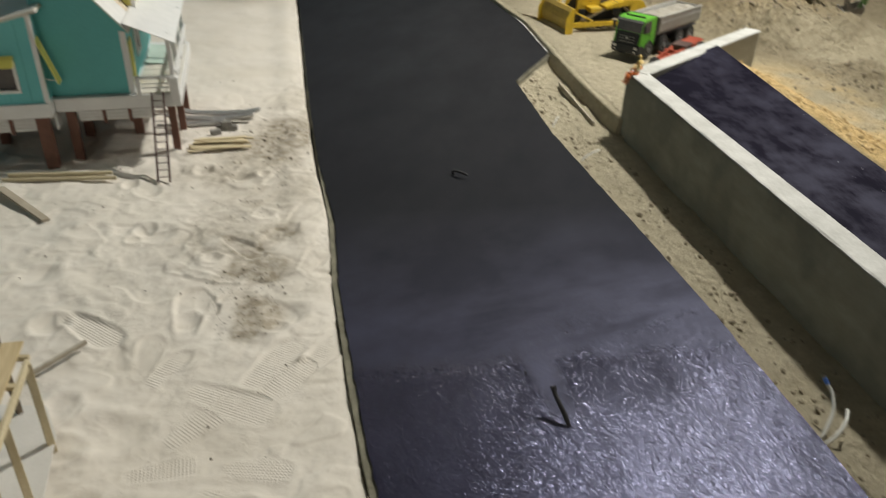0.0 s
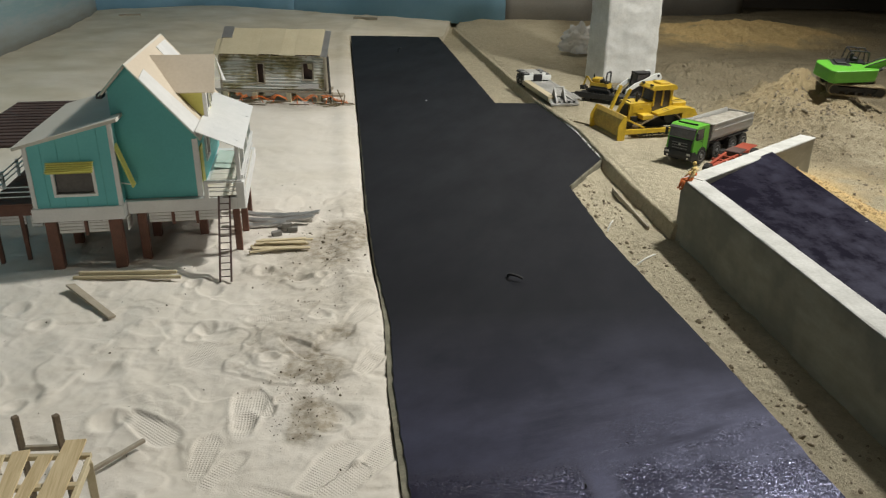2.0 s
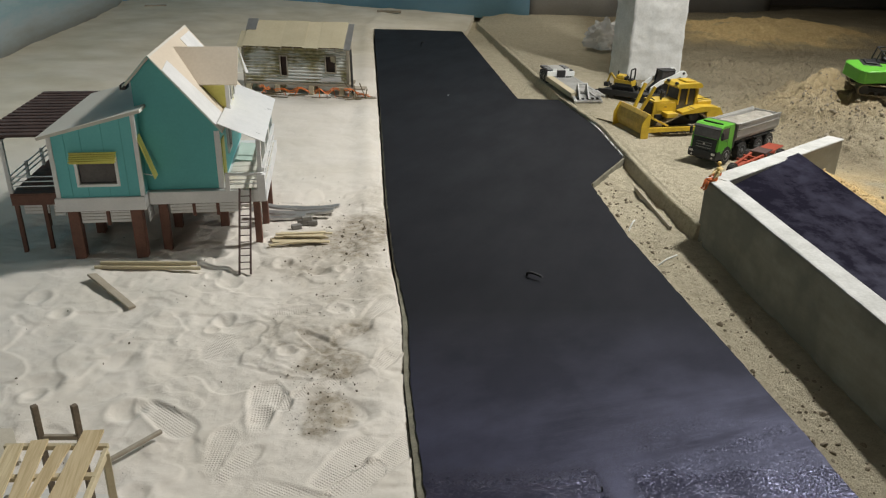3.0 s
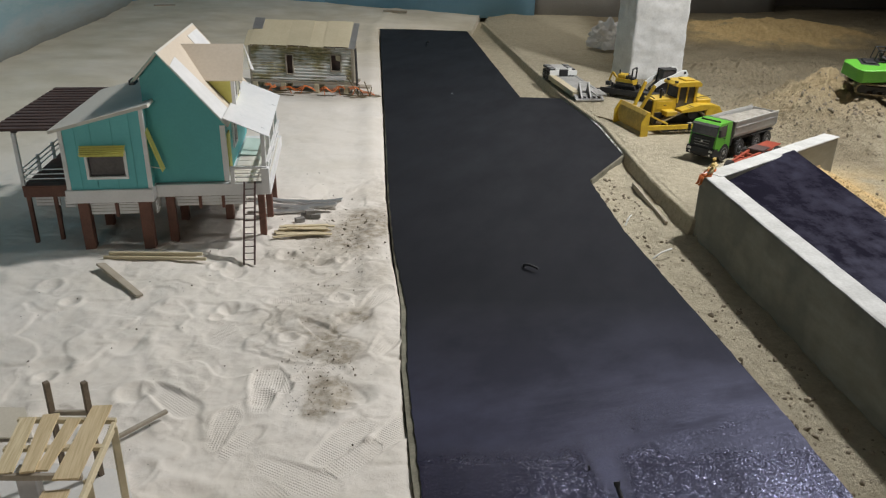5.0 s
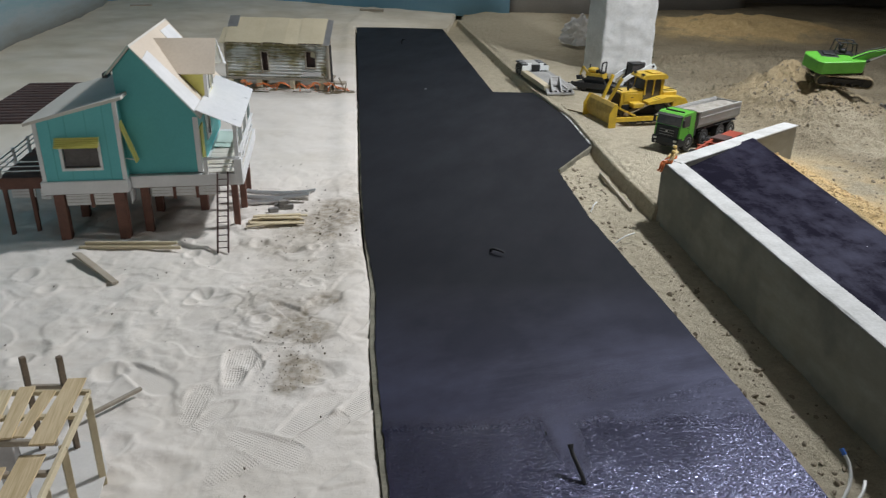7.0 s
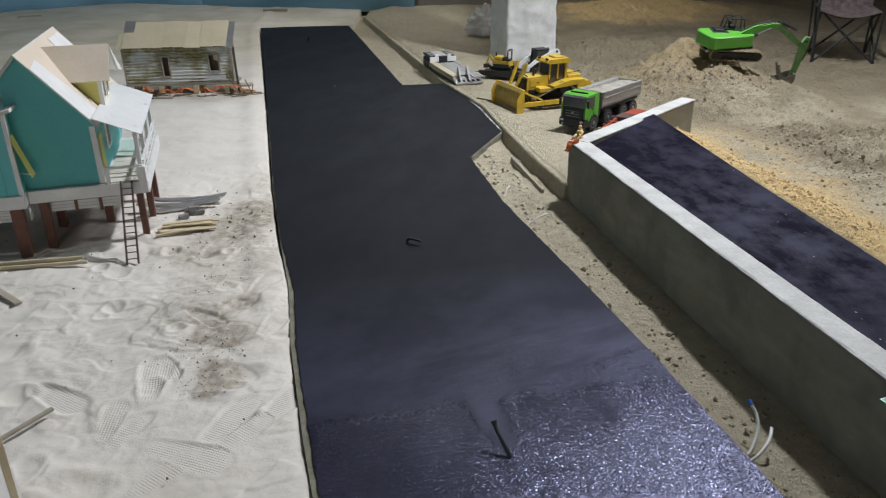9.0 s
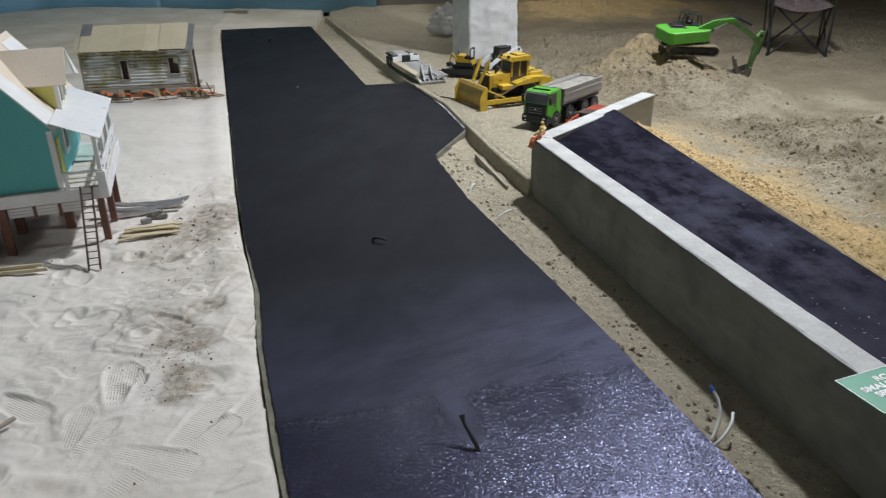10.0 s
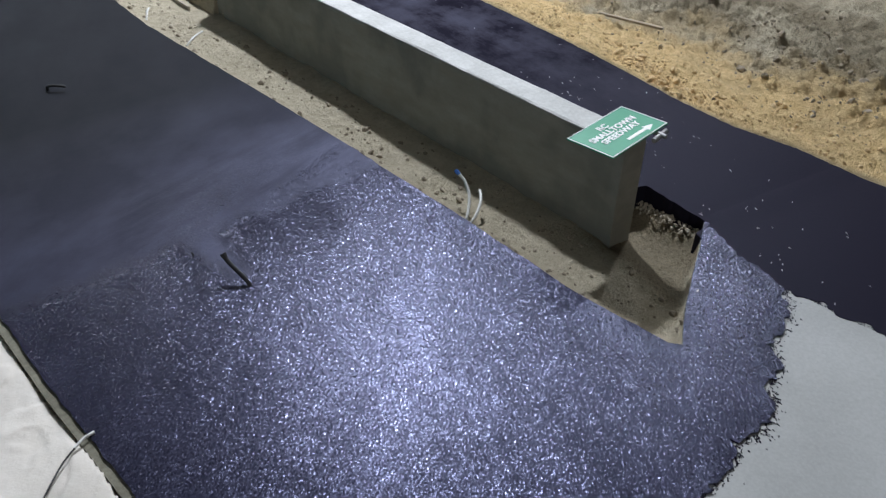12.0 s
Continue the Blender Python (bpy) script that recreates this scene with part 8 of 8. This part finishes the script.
def scatter():
    r = random.Random(33)
    right = lambda y: float(along(RAMP_RIGHT, y))
    spots = []
    for _ in range(2800):
        y = r.uniform(0.1, 3.2)
        spots.append((right(y) + 0.02 + abs(r.gauss(0.08, 0.12)), y, min(0.011, r.expovariate(480)) + 0.0012))
    for cx, cy, sx, sy, n in ((1.99, 1.08, 0.045, 0.10, 200), (1.96, 0.86, 0.04, 0.08, 120), (1.80, 2.10, 0.06, 0.12, 120)):
        for _ in range(n):
            spots.append((r.gauss(cx, sx), r.gauss(cy, sy), min(0.012, r.expovariate(260)) + 0.0015))
    spots = [p for p in spots if p[0] > right(p[1]) + 0.008]
    lumps("ochre_clods", spots, CLOD_OCHRE, "small ochre clods along the side lane", "clods", 1, soil_height)
    spots = []
    for _ in range(5200):
        x, y = r.uniform(1.3, 4.6), r.uniform(0.2, 8.5)
        if x > right(min(y, 3.1)) + 0.2 or y > 4.3:
            spots.append((x, y, min(0.014, r.expovariate(420)) + 0.0012))
    for cx, cy, sx, sy, n in ((2.50, 3.42, 0.17, 0.15, 420), (2.48, 3.02, 0.14, 0.12, 300), (2.95, 3.2, 0.22, 0.2, 420), (2.66, 2.55, 0.22, 0.2, 420), (2.05, 4.35, 0.22, 0.15, 260), (2.75, 2.35, 0.32, 0.35, 420), (3.3, 2.6, 0.35, 0.4, 300), (1.75, 5.9, 0.4, 0.5, 300), (2.6, 4.2, 0.3, 0.15, 160), (2.30, 4.45, 0.32, 0.22, 700), (1.75, 4.7, 0.28, 0.35, 420), (2.60, 0.95, 0.22, 0.22, 380), (2.45, 0.55, 0.14, 0.12, 120)):
        for _ in range(n):
            spots.append((r.gauss(cx, sx), r.gauss(cy, sy), min(0.018, r.expovariate(300)) + 0.0015))
    spots = [p for p in spots if p[0] > right(min(max(p[1], 0.2), 3.1)) + 0.1]
    lumps("soil_clods", spots, CLOD, "loose clods of dry grey-brown soil", "clods", 2, soil_height)
    spots = []
    for _ in range(900):
        y = r.uniform(0.02, 5.0)
        edge = float(along(ROAD_RIGHT[:2] + ROAD_RIGHT[3:5] + ROAD_RIGHT[5:12], y))
        wide = 0.24 if y < 2.6 else 0.2
        spots.append((edge + 0.012 + r.random() * wide, y, min(0.013, r.expovariate(330)) + 0.001))
    spots = [p for p in spots if not (0.6 < p[0] and 3.2 < p[1] < 5.3)]
    lumps("ditch_stones", spots, CLOD, "small stones and clods in the ditch", "stones", 3, soil_height)
    spots = []
    for _ in range(260):
        y = r.uniform(0.30, 0.52)
        spots.append((float(along(LANE_EDGE, y)) - 0.006 - abs(r.gauss(0, 0.014)), y, min(0.006, r.expovariate(520)) + 0.0012))
    lumps("pit_rubble", spots, KERB, "pale crumbs of mortar heaped in the pit below the side lane", "rubble", 5, lambda x, y: np.maximum(-0.060, -0.030 + 0.6 * (x - along(LANE_EDGE, y))))
    spots = []
    for _ in range(350):
        x, y = r.uniform(-1.7, -0.3), r.uniform(0.2, 3.2)
        spots.append((x, y, min(0.004, r.expovariate(1100)) + 0.0005))
    for cx, cy, sx, sy, n in ((-0.62, 2.30, 0.14, 0.22, 420), (-0.85, 2.45, 0.15, 0.1, 120), (-0.51, 1.25, 0.07, 0.07, 200), (-0.48, 1.05, 0.05, 0.07, 120), (-0.55, 1.7, 0.1, 0.2, 120), (-1.55, 5.03, 0.3, 0.05, 160), (-1.05, 5.08, 0.10, 0.07, 120)):
        for _ in range(n):
            spots.append((r.gauss(cx, sx), r.gauss(cy, sy), min(0.0035, r.expovariate(1300)) + 0.0005))
    for _ in range(46):
        spots.append((r.gauss(-0.66, 0.10), r.gauss(2.42, 0.17), r.uniform(0.0025, 0.006)))
    spots = [p for p in spots if p[0] < float(along(ROAD_LEFT, p[1])) - 0.015]
    lumps("sand_grit", spots, GRIT, "dark grit and crumbs strewn on the sand", "grit", 4, lambda x, y: 0 * x - 0.002)


def paint_drops():
    r = random.Random(44)
    verts, faces = [], []
    for _ in range(110):
        y = r.uniform(-0.25, 1.1) if r.random() < 0.8 else r.uniform(1.1, 2.4)
        x = max(1.56, 1.045 + (2.60 - y) * 0.1755 + 0.03) + r.random() ** 1.5 * 0.36
        a, L, w = r.uniform(0, 6.28), min(0.008, r.expovariate(700)) + 0.0009, r.uniform(0.0004, 0.0009)
        z = float(ramp_z(y)) + 0.0025
        k = len(verts)
        for u, v in ((-L, 0), (-L * 0.4, -w), (L, 0), (-L * 0.4, w)):
            verts.append((x + u * math.cos(a) - v * math.sin(a), y + u * math.sin(a) + v * math.cos(a), z))
        for u, v in ((-L, 0), (-L * 0.4, -w), (L, 0), (-L * 0.4, w)):
            verts.append((x + u * math.cos(a) - v * math.sin(a), y + u * math.sin(a) + v * math.cos(a), z - 0.003))
        faces += [[k, k + 1, k + 2, k + 3]] + [[k + i, k + 4 + i, k + 4 + (i + 1) % 4, k + (i + 1) % 4] for i in range(4)]
    me = bpy.data.meshes.new("paint_drops")
    me.from_pydata(verts, [], faces)
    me.materials.append(SIGN_WHITE)
    tagged(new("paint_drops", me), "tiny pale splashes on the dark side lane", "splashes", kind="stuff")


def bitumen_splashes():
    """Dry-brushed flecks of bitumen on the bare floor beyond the coat's ragged end."""
    r = random.Random(46)
    verts, faces = [], []
    line = PAINT_END + LANE_EDGE[4:8]
    for _ in range(900):
        k = r.randrange(len(line) - 1)
        t, away = r.random(), abs(r.gauss(0, 0.011)) - 0.004
        (x0, y0), (x1, y1) = line[k], line[k + 1]
        n = Vector((y1 - y0, x0 - x1)).normalized() * (1 if k < len(PAINT_END) - 1 else -1)
        x, y = x0 + (x1 - x0) * t + n.x * away, y0 + (y1 - y0) * t + n.y * away
        a, L, w = r.uniform(0, 3.1), min(0.006, r.expovariate(700)) + 0.0007, r.uniform(0.0005, 0.0016)
        base = len(verts)
        for z in (-0.0030, -0.0060):
            for i in range(6):
                u, v = L * math.cos(i * math.pi / 3) * r.uniform(0.6, 1.1), w * math.sin(i * math.pi / 3) * r.uniform(0.6, 1.3)
                verts.append((x + u * math.cos(a) - v * math.sin(a), y + u * math.sin(a) + v * math.cos(a), z))
        faces += [list(range(base, base + 6))] + [[base + i, base + 6 + i, base + 6 + (i + 1) % 6, base + (i + 1) % 6] for i in range(6)]
    me = bpy.data.meshes.new("bitumen_splashes")
    me.from_pydata(verts, [], faces)
    me.materials.append(BITUMEN_RAMP)
    tagged(new("bitumen_splashes", me), "dry-brushed flecks of black bitumen on bare concrete", "splashes", kind="stuff")


scatter()
paint_drops()
bitumen_splashes()
